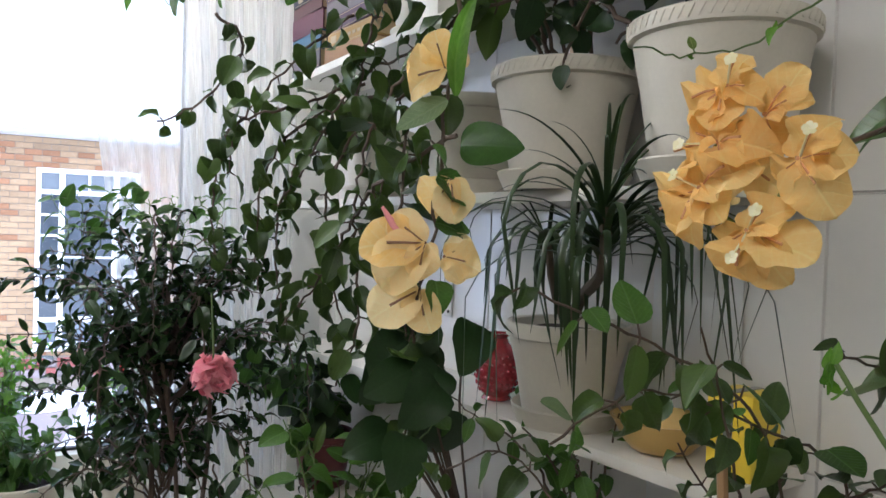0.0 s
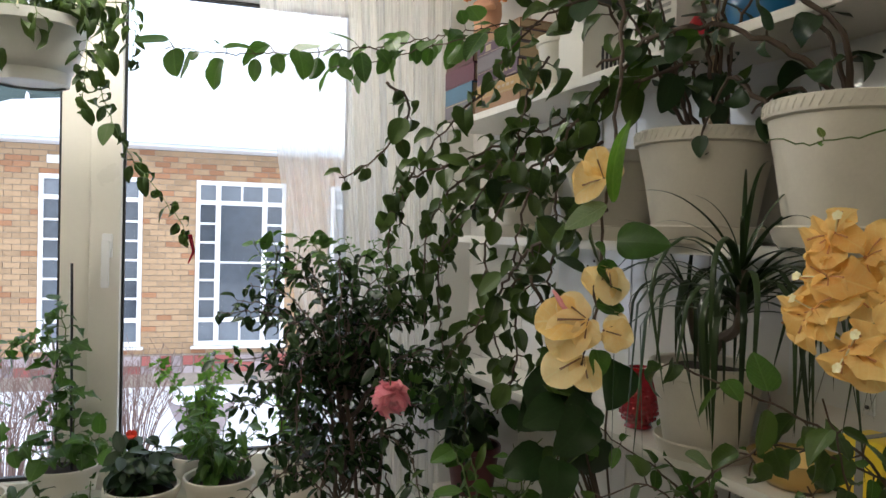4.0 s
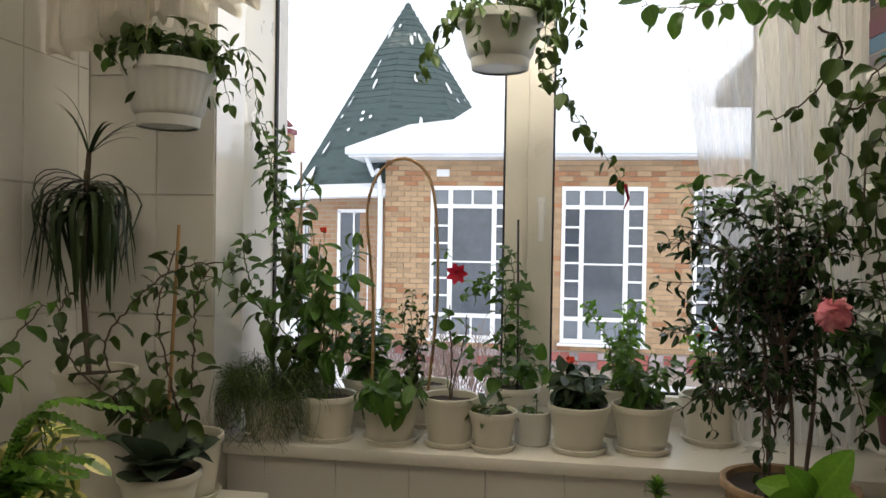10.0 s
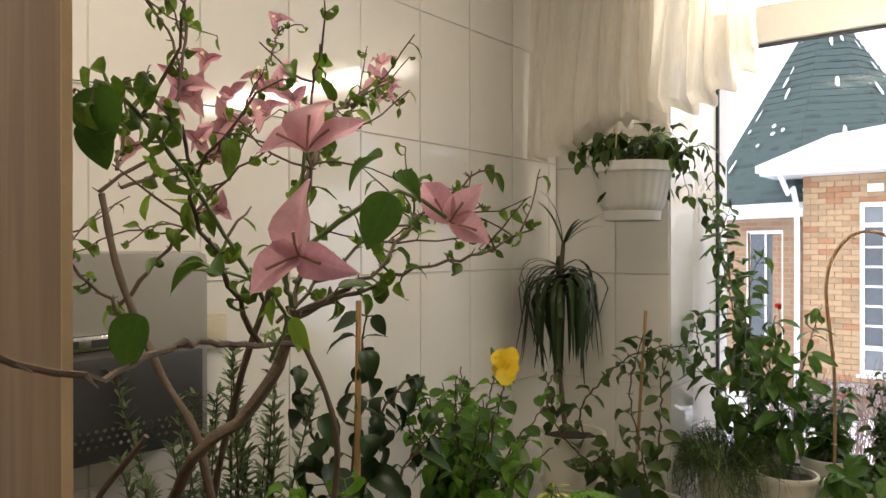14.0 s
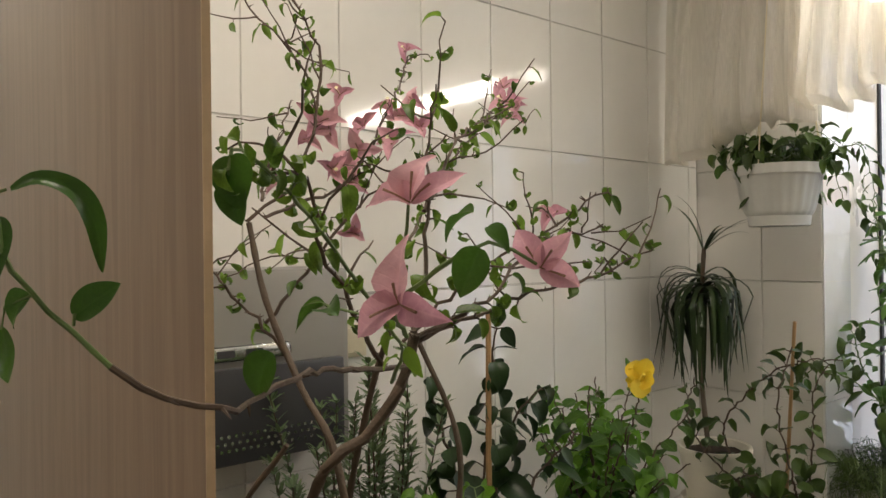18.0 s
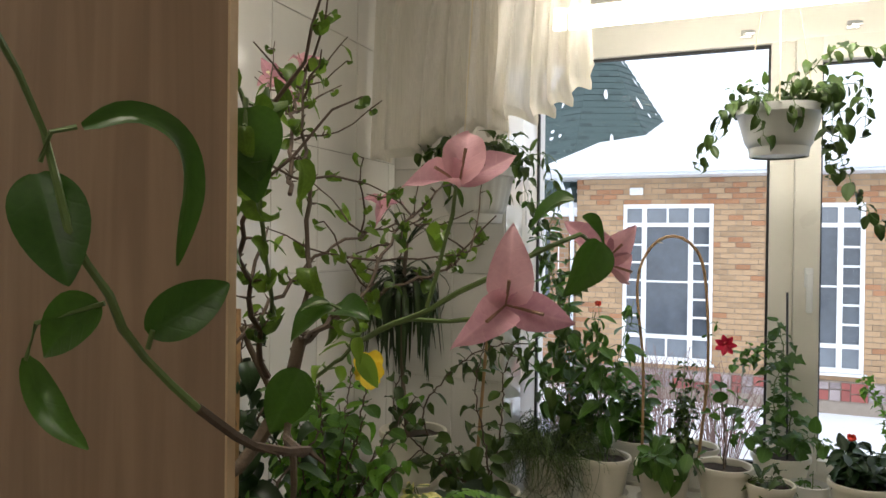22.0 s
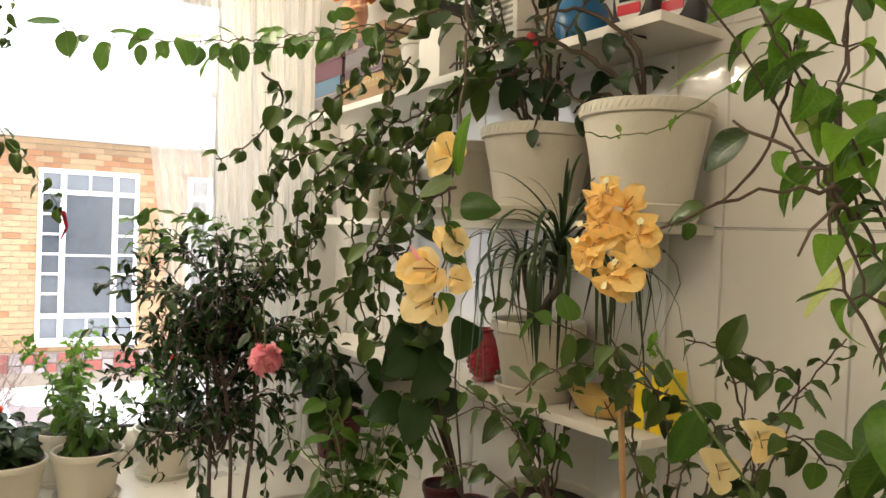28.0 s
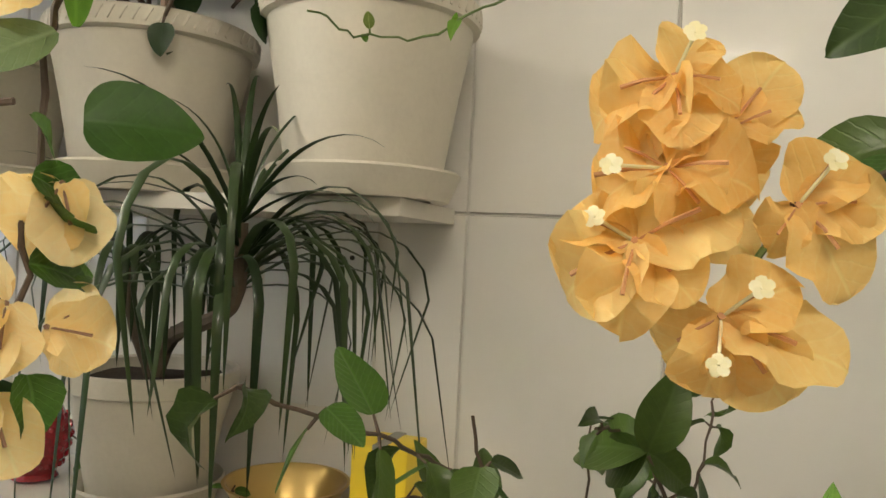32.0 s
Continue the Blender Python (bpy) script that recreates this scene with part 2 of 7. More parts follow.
def brickwork(name):
    """Bricks of a far wall, too small to tell apart."""
    m, n, l, b = nodes_of(name)
    co, br = n.new("ShaderNodeTexCoord"), n.new("ShaderNodeTexBrick")
    mp = n.new("ShaderNodeMapping")
    mp.inputs["Rotation"].default_value = (radians(90), 0, 0)
    br.inputs["Scale"].default_value = 1.0
    br.inputs["Brick Width"].default_value, br.inputs["Row Height"].default_value, br.inputs["Mortar Size"].default_value = 0.26, 0.1, 0.008
    br.inputs["Color1"].default_value, br.inputs["Color2"].default_value, br.inputs["Mortar"].default_value = (0.35, 0.238, 0.138, 1), (0.32, 0.165, 0.085, 1), (0.32, 0.275, 0.23, 1)
    l.new(co.outputs["Object"], mp.inputs[0])
    l.new(mp.outputs[0], br.inputs["Vector"])
    l.new(br.outputs[0], b.inputs["Base Color"])
    b.inputs["Roughness"].default_value = 0.85
    return m


M_FARBRICK = brickwork("far_brickwork")
M_SHEER = sheer_surface()
M_SWAG = sheer_surface("gathered_net", 0.70, 0.94, (0.78, 0.74, 0.66), 0.5)
M_POT = surface("cream_pot_plastic", (0.68, 0.645, 0.55), 0.42, 0.08, 9, 120, 0.08, rnd=0.2)
M_POT_BIG = surface("stone_white_pot_plastic", (0.62, 0.58, 0.49), 0.5, 0.12, 14, 160, 0.15)
M_POT_GREY = surface("white_basket_plastic", (0.58, 0.58, 0.55), 0.4, 0.08, 9, 120, 0.08)
M_SOIL = surface("potting_soil", (0.035, 0.024, 0.017), 0.95, 0.6, 40, 260, 0.8)
M_BARK = surface("grey_brown_bark", (0.105, 0.078, 0.054), 0.8, 0.4, 40, 250, 0.6)
M_TWIG = surface("brown_twig", (0.085, 0.057, 0.038), 0.7, 0.35, 40, 250, 0.4)
M_STEM = surface("green_stem", (0.11, 0.17, 0.045), 0.55, 0.3, 40, 250, 0.2)
M_CANE = surface("cane_stake", (0.40, 0.24, 0.11), 0.6, 0.3, 30, 200, 0.3)
M_DOWEL = surface("pale_dowel", (0.60, 0.44, 0.27), 0.6, 0.15, 30, 200, 0.2)
M_BLACK = surface("black_plastic", (0.012, 0.012, 0.013), 0.3, 0.3, 10, 80, 0.05)
M_STRING = surface("cream_cord", (0.66, 0.58, 0.40), 0.7, 0.1)
M_SNOW = surface("snow", (0.86, 0.88, 0.92), 0.8, 0.06, 0.8, 12, 0.6)
M_WHITEPAINT = surface("white_paint", (0.80, 0.81, 0.82), 0.4, 0.05, 3, 40, 0.05)
M_GUTTER = surface("gutter_metal", (0.70, 0.74, 0.80), 0.4, 0.06, 3, 40, 0.03)
M_BRICK = surface("yellow_facing_brick", (0.35, 0.238, 0.138), 0.85, 0.30, 6, 60, 0.3, rnd=0.9)
M_BRICK_RED = surface("orange_facing_brick", (0.32, 0.165, 0.085), 0.85, 0.25, 6, 60, 0.3, rnd=0.7)
M_MORTAR = surface("mortar", (0.32, 0.275, 0.23), 0.95, 0.15, 10, 90, 0.3)
M_SHINGLE = surface("green_shingle", (0.042, 0.062, 0.060), 0.8, 0.5, 6, 60, 0.4, rnd=1.0)
M_PANE = surface("dark_pane", (0.07, 0.085, 0.105), 0.06, 0.5, 1.2, 8, 0.0, spec=0.9)
M_PANE_PALE = surface("curtained_pane", (0.17, 0.195, 0.225), 0.08, 0.3, 1.5, 8, 0.0, spec=0.9)
M_STONE = surface("plinth_stone", (0.20, 0.17, 0.17), 0.8, 0.9, 2.2, 30, 0.3, rnd=0.9)
M_STONE_RED = surface("red_plinth_stone", (0.22, 0.07, 0.06), 0.8, 0.5, 2.2, 30, 0.3, rnd=0.9)
M_CHIMCAP = surface("dark_red_metal", (0.16, 0.03, 0.035), 0.5, 0.2)
M_SHRUB = surface("bare_shrub_bark", (0.20, 0.13, 0.11), 0.9, 0.3)
M_PANEL = wood_surface("beech_panel", (0.22, 0.138, 0.082), (0.29, 0.19, 0.118), 0.34, coat=0.6)
M_STEEL = surface("grey_enamel", (0.24, 0.23, 0.21), 0.35, 0.06, 4, 60, 0.03)
M_STEEL_DK = surface("dark_grey_enamel", (0.04, 0.04, 0.043), 0.35, 0.1, 4, 60, 0.03)
M_CHROME = surface("bright_metal", (0.75, 0.75, 0.74), 0.18, 0.05, metal=1.0, bump=0)
M_BRASS = surface("gold_metal", (0.62, 0.44, 0.16), 0.34, 0.1, metal=1.0, bump=0)
M_RED_GLAZE = surface("red_crackle_glaze", (0.30, 0.012, 0.02), 0.1, 0.5, 30, 90, 0.9, coat=0.6)
M_CLEAR = surface("clear_film", (0.75, 0.76, 0.76), 0.1, 0.05)
M_PAPER = surface("page_edges", (0.55, 0.42, 0.26), 0.8, 0.15, 10, 200, 0.3)
M_IVORY = surface("yellowed_plastic", (0.62, 0.56, 0.40), 0.4, 0.1)
M_YELLOW = surface("yellow_plastic", (0.85, 0.62, 0.03), 0.4, 0.1)
M_ORANGE = surface("orange_card", (0.80, 0.27, 0.05), 0.6, 0.1)
M_BLUE = surface("blue_plastic", (0.02, 0.16, 0.36), 0.35, 0.15)
M_REDSHINE = surface("red_plastic", (0.55, 0.02, 0.04), 0.35, 0.15)
M_CARTON = surface("white_carton", (0.70, 0.68, 0.62), 0.6, 0.06)
M_SKIN = surface("tan_vinyl", (0.62, 0.33, 0.20), 0.5, 0.08)
M_TERRA = surface("dark_red_pot", (0.10, 0.02, 0.025), 0.4, 0.2)
M_BASKET = surface("woven_basket", (0.33, 0.22, 0.13), 0.7, 0.4, 40, 160, 0.8)

L_FICUS = leaf_surface("dark_glossy_leaf", (0.008, 0.021, 0.006), (0.028, 0.066, 0.016), 0.38, 0.12, 0.08)
L_BUSH = leaf_surface("bush_leaf", (0.009, 0.024, 0.008), (0.040, 0.078, 0.022), 0.22, 0.18, 0.08, spec=0.38)
L_HOYA = leaf_surface("deep_green_leaf", (0.014, 0.032, 0.006), (0.070, 0.122, 0.020), 0.34, 0.24, 0.14, 0.9)
L_MID = leaf_surface("mid_green_leaf", (0.028, 0.075, 0.010), (0.10, 0.215, 0.028), 0.36, 0.38)
L_FRESH = leaf_surface("fresh_green_leaf", (0.05, 0.15, 0.012), (0.20, 0.40, 0.04), 0.38, 0.48, 0.14)
L_BOUG = leaf_surface("bougainvillea_leaf", (0.022, 0.058, 0.008), (0.17, 0.29, 0.030), 0.34, 0.45, 0.10, 0.9)
L_NEAR = leaf_surface("shoot_leaf", (0.022, 0.068, 0.008), (0.07, 0.16, 0.018), 0.34, 0.35, 0.07, ribs=5)
L_STRAP = leaf_surface("strap_leaf", (0.010, 0.022, 0.008), (0.045, 0.078, 0.024), 0.3, 0.14, ribs=0)
L_GREY = leaf_surface("grey_green_leaf", (0.075, 0.125, 0.055), (0.18, 0.26, 0.11), 0.45, 0.28)
L_VELVET = leaf_surface("velvet_leaf", (0.030, 0.050, 0.030), (0.075, 0.115, 0.065), 0.6, 0.12, 0.2)
L_VARI = edged_surface("yellow_edged_leaf", (0.10, 0.17, 0.02), (0.72, 0.66, 0.24))
L_LIME = leaf_surface("yellow_green_variegated_leaf", (0.10, 0.21, 0.02), (0.55, 0.62, 0.22), 0.4, 0.35, 0.3, 0.8)
L_ORANGE = leaf_surface("orange_bract", (0.90, 0.54, 0.13), (0.95, 0.74, 0.32), 0.6, 0.45, 0.18, 0.8, 5)
L_CREAM = leaf_surface("apricot_bract", (0.94, 0.64, 0.20), (0.97, 0.83, 0.48), 0.6, 0.45, 0.18, 0.8, 5)
L_PINK = leaf_surface("dusky_pink_bract", (0.48, 0.21, 0.30), (0.74, 0.45, 0.49), 0.6, 0.36, 0.12, 0.7, 6)
L_ROSE = leaf_surface("pink_petal", (0.78, 0.17, 0.27), (0.93, 0.45, 0.48), 0.6, 0.3, 0.15, 0.7)
L_RED = leaf_surface("crimson_petal", (0.42, 0.008, 0.03), (0.62, 0.02, 0.06), 0.5, 0.25, ribs=0)
L_SUN = leaf_surface("yellow_petal", (0.90, 0.62, 0.02), (0.96, 0.78, 0.08), 0.5, 0.3, 0.1)
L_FLORET = leaf_surface("cream_floret", (0.80, 0.75, 0.40), (0.92, 0.90, 0.70), 0.6, 0.2, ribs=0)


# ---- mesh helpers ----
class Soup:
    """Vertices and faces gathered for one mesh."""

    def __init__(self):
        self.v, self.f, self.uv = [], [], []

    def box(self, x0, x1, y0, y1, z0, z1, b=0.0):
        k = len(self.v)
        if b <= 0:
            self.v += [(x, y, z) for z in (z0, z1) for y in (y0, y1) for x in (x0, x1)]
            self.f += [tuple(k + i for i in q) for q in ((0, 2, 3, 1), (4, 5, 7, 6), (0, 1, 5, 4), (1, 3, 7, 5), (3, 2, 6, 7), (2, 0, 4, 6))]
            return self
        bm = bmesh.new()
        bmesh.ops.create_cube(bm, size=1, matrix=Matrix.LocRotScale(((x0 + x1) / 2, (y0 + y1) / 2, (z0 + z1) / 2), None, (x1 - x0, y1 - y0, z1 - z0)))
        bmesh.ops.bevel(bm, geom=bm.edges[:], offset=b, segments=2, profile=0.6, affect='EDGES')
        bm.verts.index_update()
        self.v += [tuple(p.co) for p in bm.verts]
        self.f += [tuple(k + p.index for p in q.verts) for q in bm.faces]
        bm.free()
        return self

    def lathe(self, prof, n=28, cx=0.0, cy=0.0, flute=0.0, flutes=0, close=False):
        k = len(self.v)
        for r, z in prof:
            for i in range(n):
                a = 2 * math.pi * i / n
                q = r * (1 + (flute * math.cos(flutes * a) if r > 0.02 else 0))
                self.v.append((cx + q * math.cos(a), cy + q * math.sin(a), z))
        for j in range(len(prof) - 1):
            for i in range(n):
                i2 = (i + 1) % n
                self.f.append((k + j * n + i, k + j * n + i2, k + (j + 1) * n + i2, k + (j + 1) * n + i))
        if close:
            self.f.append(tuple(k + i for i in reversed(range(n))))
            self.f.append(tuple(k + (len(prof) - 1) * n + i for i in range(n)))
        return self

    def tube(self, pts, r0, r1, n=7, knob=0.0, rng=None):
        k = len(self.v)
        pts = [Vector(p) for p in pts]
        ref = Vector((0.31, 0.17, 0.93))
        for i, p in enumerate(pts):
            d = (pts[min(i + 1, len(pts) - 1)] - pts[max(i - 1, 0)]).normalized()
            a = d.cross(ref)
            if a.length < 0.1:
                a = d.cross(Vector((1, 0, 0)))
            a.normalize()
            c = d.cross(a)
            r = r0 + (r1 - r0) * i / max(1, len(pts) - 1)
            if knob and rng:
                r *= 1 + rng.uniform(-knob, knob)
            for j in range(n):
                w = 2 * math.pi * j / n
                self.v.append(tuple(p + (a * math.cos(w) + c * math.sin(w)) * r))
        for i in range(len(pts) - 1):
            for j in range(n):
                j2 = (j + 1) % n
                self.f.append((k + i * n + j, k + i * n + j2, k + (i + 1) * n + j2, k + (i + 1) * n + j))
        self.f.append(tuple(k + j for j in reversed(range(n))))
        self.f.append(tuple(k + (len(pts) - 1) * n + j for j in range(n)))
        return self

    def add_mesh(self, me, m):
        k = len(self.v)
        self.v += [tuple(m @ p.co) for p in me.vertices]
        if "leaf_uv" in me.attributes:
            self.uv += [tuple(d.vector) for d in me.attributes["leaf_uv"].data]
        self.f += [tuple(k + i for i in q.vertices) for q in me.polygons]
        return self

    def mesh(self, name, mat, smooth=True):
        me = bpy.data.meshes.new(name)
        me.from_pydata(self.v, [], self.f)
        me.materials.append(mat)
        if self.uv and len(self.uv) == len(self.v):
            at = me.attributes.new("leaf_uv", 'FLOAT_VECTOR', 'POINT')
            at.data.foreach_set("vector", [c for q in self.uv for c in q])
        if smooth:
            me.polygons.foreach_set("use_smooth", [True] * len(me.polygons))
            me.set_sharp_from_angle(angle=radians(40))
        me.update()
        return me


def part(name, shape, mat, parent, label="", smooth=True):
    me = shape.mesh(name, mat, smooth) if isinstance(shape, Soup) else shape
    ob = new(name, me)
    ob.parent = parent
    if label:
        tagged(ob, label)
    return ob


def thing(name, label, category, m=None, group="", kind=""):
    ob = new(name)
    ob.empty_display_size = 0.02
    if m is not None:
        ob.matrix_world = m
    return tagged(ob, label, category, group, kind)


def solid(name, shape, mat, label="", category="", group="", kind="", m=None, smooth=True):
    ob = new(name, shape.mesh(name, mat, smooth))
    if m is not None:
        ob.matrix_world = m
    return tagged(ob, label, category, group, kind)


def smooth_line(pts, step=0.02):
    """Catmull-Rom through the points."""
    P = [Vector(p) for p in pts]
    P = [P[0] * 2 - P[1]] + P + [P[-1] * 2 - P[-2]]
    out = []
    for i in range(1, len(P) - 2):
        a, b, c, d = P[i - 1:i + 3]
        n = max(2, int((c - b).length / step))
        for j in range(n):
            t = j / n
            out.append(0.5 * ((2 * b) + (c - a) * t + (2 * a - 5 * b + 4 * c - d) * t * t + (3 * b - a - 3 * c + d) * t ** 3))
    out.append(P[-2])
    return out


# half width, and how full the blade is towards its base and its tip
OUTLINES = {"slim": (0.22, 0.58, 1.05), "broad": (0.34, 0.52, 0.70), "bushy": (0.20, 0.72, 0.95), "ovate": (0.27, 0.62, 0.85), "heart": (0.38, 0.42, 0.80), "lance": (0.14, 0.7, 0.9), "bract": (0.45, 0.5, 0.46), "papery": (0.43, 0.48, 0.44), "point": (0.29, 0.55, 1.15),
            "petal": (0.26, 0.66, 1.15), "strap": (0.10, 0.6, 0.8), "round": (0.46, 0.45, 0.42), "lobed": (0.36, 0.5, 0.8)}


def leaf_mesh(name, kind, mat, fold=0.25, bend=0.2, wave=0.0, seed=1, segs=9, cols=2):
    """One blade, base at the origin, one unit long along y, cupped along the midrib and bent down to its tip."""
    rng = random.Random(seed)
    s = Soup()
    W, ea, eb = OUTLINES[kind]
    peak = (ea / (ea + eb)) ** ea * (eb / (ea + eb)) ** eb
    ph, tw, skew = rng.uniform(0, 6), rng.uniform(-0.25, 0.25), rng.uniform(-0.05, 0.05)
    y = z = 0.0
    el = 0.25 * bend
    for i in range(segs + 1):
        t = 0.5 - 0.5 * math.cos(math.pi * (0.06 + 0.94 * i / segs))
        if i:
            d = t - t_old
            el -= 2.2 * bend * d
            y, z = y + d * math.cos(el), z + d * math.sin(el)
        t_old = t
        a = W * max(0.0, t) ** ea * max(0.0, 1 - t) ** eb / peak + (0.012 if i < segs else 0)
        if kind == "papery":
            a *= 1 + 0.05 * math.sin(10 * t + ph)
        if kind == "lobed":
            a *= 0.72 + 0.38 * math.sin(13 * t + 0.5)
        for j in range(-cols, cols + 1):
            q = j / cols
            up = fold * a * abs(q) ** 1.6 + wave * abs(q) * math.sin(ph + (11 if q > 0 else 9) * t + (2 if q > 0 else 0)) + tw * a * q * t
            if kind == "papery":
                up += 0.035 * math.sin(5.0 * q + ph) * math.sin(8 * t + 0.7 * ph) + 0.05 * abs(q) ** 3 * math.sin(15 * t + ph + q)
            s.v.append((a * q * (1 + skew * q), y, z + up))
            s.uv.append((a * q, t, 0))
    n = 2 * cols + 1
    for i in range(segs):
        for j in range(n - 1):
            q = i * n + j
            s.f.append((q, q + 1, q + n + 1, q + n))
    return s.mesh(name, mat)


def blades(name, kind, mat, fold=0.25, bend=0.25, wave=0.02, n=5, segs=8, cols=2):
    return [leaf_mesh(name, kind, mat, fold * (0.6 + 0.3 * i), bend * (0.2 + 0.5 * i), wave * (0.5 + 0.5 * i), i + 3, segs, cols) for i in range(n)]


def aim(base, d, up, size):
    d = Vector(d).normalized()
    x = d.cross(Vector(up))
    if x.length < 0.05:
        x = d.cross(Vector((1, 0.2, 0)))
    x.normalize()
    z = x.cross(d)
    m = Matrix((x, d, z)).transposed().to_4x4()
    return Matrix.Translation(base) @ m @ Matrix.Scale(size, 4)


def lay_leaf(fol, me, base, tip, normal):
    """A blade from its base to its tip."""
    b = Vector(base)
    d = Vector(tip) - b
    return fol.put(me, aim(b, d, normal, d.length))


def path_leaf(parent, pts, half, normal, mat):
    """One blade that follows a curved midrib."""
    line = smooth_line(pts, 0.003)
    s = Soup()
    nv = Vector(normal).normalized()
    n = len(line) - 1
    for i, c in enumerate(line):
        t = i / n
        d = (line[min(i + 1, n)] - line[max(i - 1, 0)]).normalized()
        x = d.cross(nv).normalized()
        z = x.cross(d)
        a = half * 1.9 * (t + 0.01) ** 0.6 * max(0.0, 1 - t) ** 0.85 + 0.0004
        for q in (-1, -0.5, 0, 0.5, 1):
            s.v.append(tuple(c + x * a * q + z * a * (0.45 * abs(q) ** 1.6 + 0.06 * q * math.sin(9 * t))))
            s.uv.append((0.27 * q * a / half, t, 0))
    for i in range(n):
        for j in range(4):
            k = i * 5 + j
            s.f.append((k, k + 1, k + 6, k + 5))
    return part("leaf", s, mat, parent)


class Foliage:
    """Leaves of one plant: the first are objects of their own, those past the limit are joined."""

    def __init__(self, parent, limit=260, part_name="leaf"):
        self.parent, self.limit, self.count, self.rest, self.part_name = parent, limit, 0, {}, part_name

    def put(self, me, m):
        self.count += 1
        if self.count <= self.limit:
            ob = new(self.part_name, me)
            ob.parent = self.parent
            ob.matrix_basis = m
            return ob
        mat = me.materials[0]
        self.rest.setdefault(mat.name, (mat, Soup()))[1].add_mesh(me, m)
        return None

    def done(self):
        for mat, soup in self.rest.values():
            tagged(part("foliage", soup, mat, self.parent), kind="stuff")


def vine(fol, pts, stem_mat, r0, r1, leaves, spacing, size, rng, droop=0.4, start=0.0, pet=0.25, name="stem", jitter=0.004, whorl=2, facing=None):
    """A stem through the points, with stalked leaves in turn on its sides."""
    line = smooth_line(pts, 0.015)
    line = [p + Vector([rng.uniform(-jitter, jitter) for _ in range(3)]) for p in line]
    s = Soup().tube(line, r0, r1, 6, 0.12, rng)
    total, turn = 0.0, rng.uniform(0, 6.28)
    nxt = start
    for i in range(1, len(line)):
        total += (line[i] - line[i - 1]).length
        if total < nxt:
            continue
        nxt = total + spacing * rng.uniform(0.6, 1.4)
        d = (line[i] - line[i - 1]).normalized()
        side = d.cross(Vector((0.2, 0.1, 1)))
        if side.length < 0.1:
            side = Vector((1, 0, 0))
        side.normalize()
        oth = d.cross(side)
        turn += 2.4
        for k in range(whorl):
            a = turn + math.pi * k + rng.uniform(-0.5, 0.5)
            out = side * math.cos(a) + oth * math.sin(a) + d * rng.uniform(0.2, 0.8)
            if facing is not None:
                out = out + Vector(facing) * 0.5
            out.normalize()
            sz = size * rng.uniform(0.6, 1.25) * (1 - 0.4 * i / len(line))
            b = line[i] + out * sz * pet
            s.tube([line[i], b], r1 * 0.8 + 0.0003, r1 * 0.5 + 0.0003, 4)
            dd = (out + Vector((0, 0, -droop * rng.uniform(0.4, 1.6)))).normalized()
            up = Vector((rng.uniform(-0.5, 0.5), rng.uniform(-0.9, 0.2), 1))
            fol.put(rng.choice(leaves), aim(b, dd, up, sz))
    part(name, s, stem_mat, fol.parent)
    return line


def bunch(fol, base, height, spread, n, stem_mat, leaves, spacing, size, rng, r=0.003, droop=0.3, lean=(0, 0), start=0.03, whorl=2, pet=0.2):
    """Several stems that rise from one spot and arch outwards."""
    for i in range(n):
        a = rng.uniform(0, 6.28)
        q = spread * math.sqrt(rng.uniform(0.05, 1))
        h = height * rng.uniform(0.65, 1.05)
        b = Vector(base) + Vector((math.cos(a), math.sin(a), 0)) * 0.012
        tip = b + Vector((math.cos(a) * q + lean[0], math.sin(a) * q + lean[1], h))
        mid = b + Vector((math.cos(a) * q * 0.35 + lean[0] * 0.3, math.sin(a) * q * 0.35 + lean[1] * 0.3, h * 0.6))
        vine(fol, [b, mid, tip], stem_mat, r, r * 0.4, leaves, spacing, size, rng, droop, start, pet, whorl=whorl)


def strap_leaf(rng, base, az, length, width, rise, mat, fall=1.0):
    """A long arching strap that climbs, turns over and hangs."""
    s = Soup()
    n = 12
    p, el = Vector(base), rise
    step = length / n
    for i in range(n + 1):
        t = i / n
        d = Vector((math.cos(az) * math.cos(el), math.sin(az) * math.cos(el), math.sin(el)))
        side = Vector((-math.sin(az), math.cos(az), 0))
        w = width * (0.75 if i == 0 else min(1, 1.4 * (1 - t) ** 0.6)) / 2
        nrm = side.cross(d)
        s.v += [tuple(p - side * w + nrm * w * 0.35), tuple(p), tuple(p + side * w + nrm * w * 0.35)]
        p = p + d * step
        el -= fall * (0.10 + 0.42 * t) * rng.uniform(0.7, 1.3) * (1 if el > -1.35 else 0)
    for i in range(n):
        q = i * 3
        s.f += [(q, q + 1, q + 4, q + 3), (q + 1, q + 2, q + 5, q + 4)]
    return s.mesh("leaf", mat)


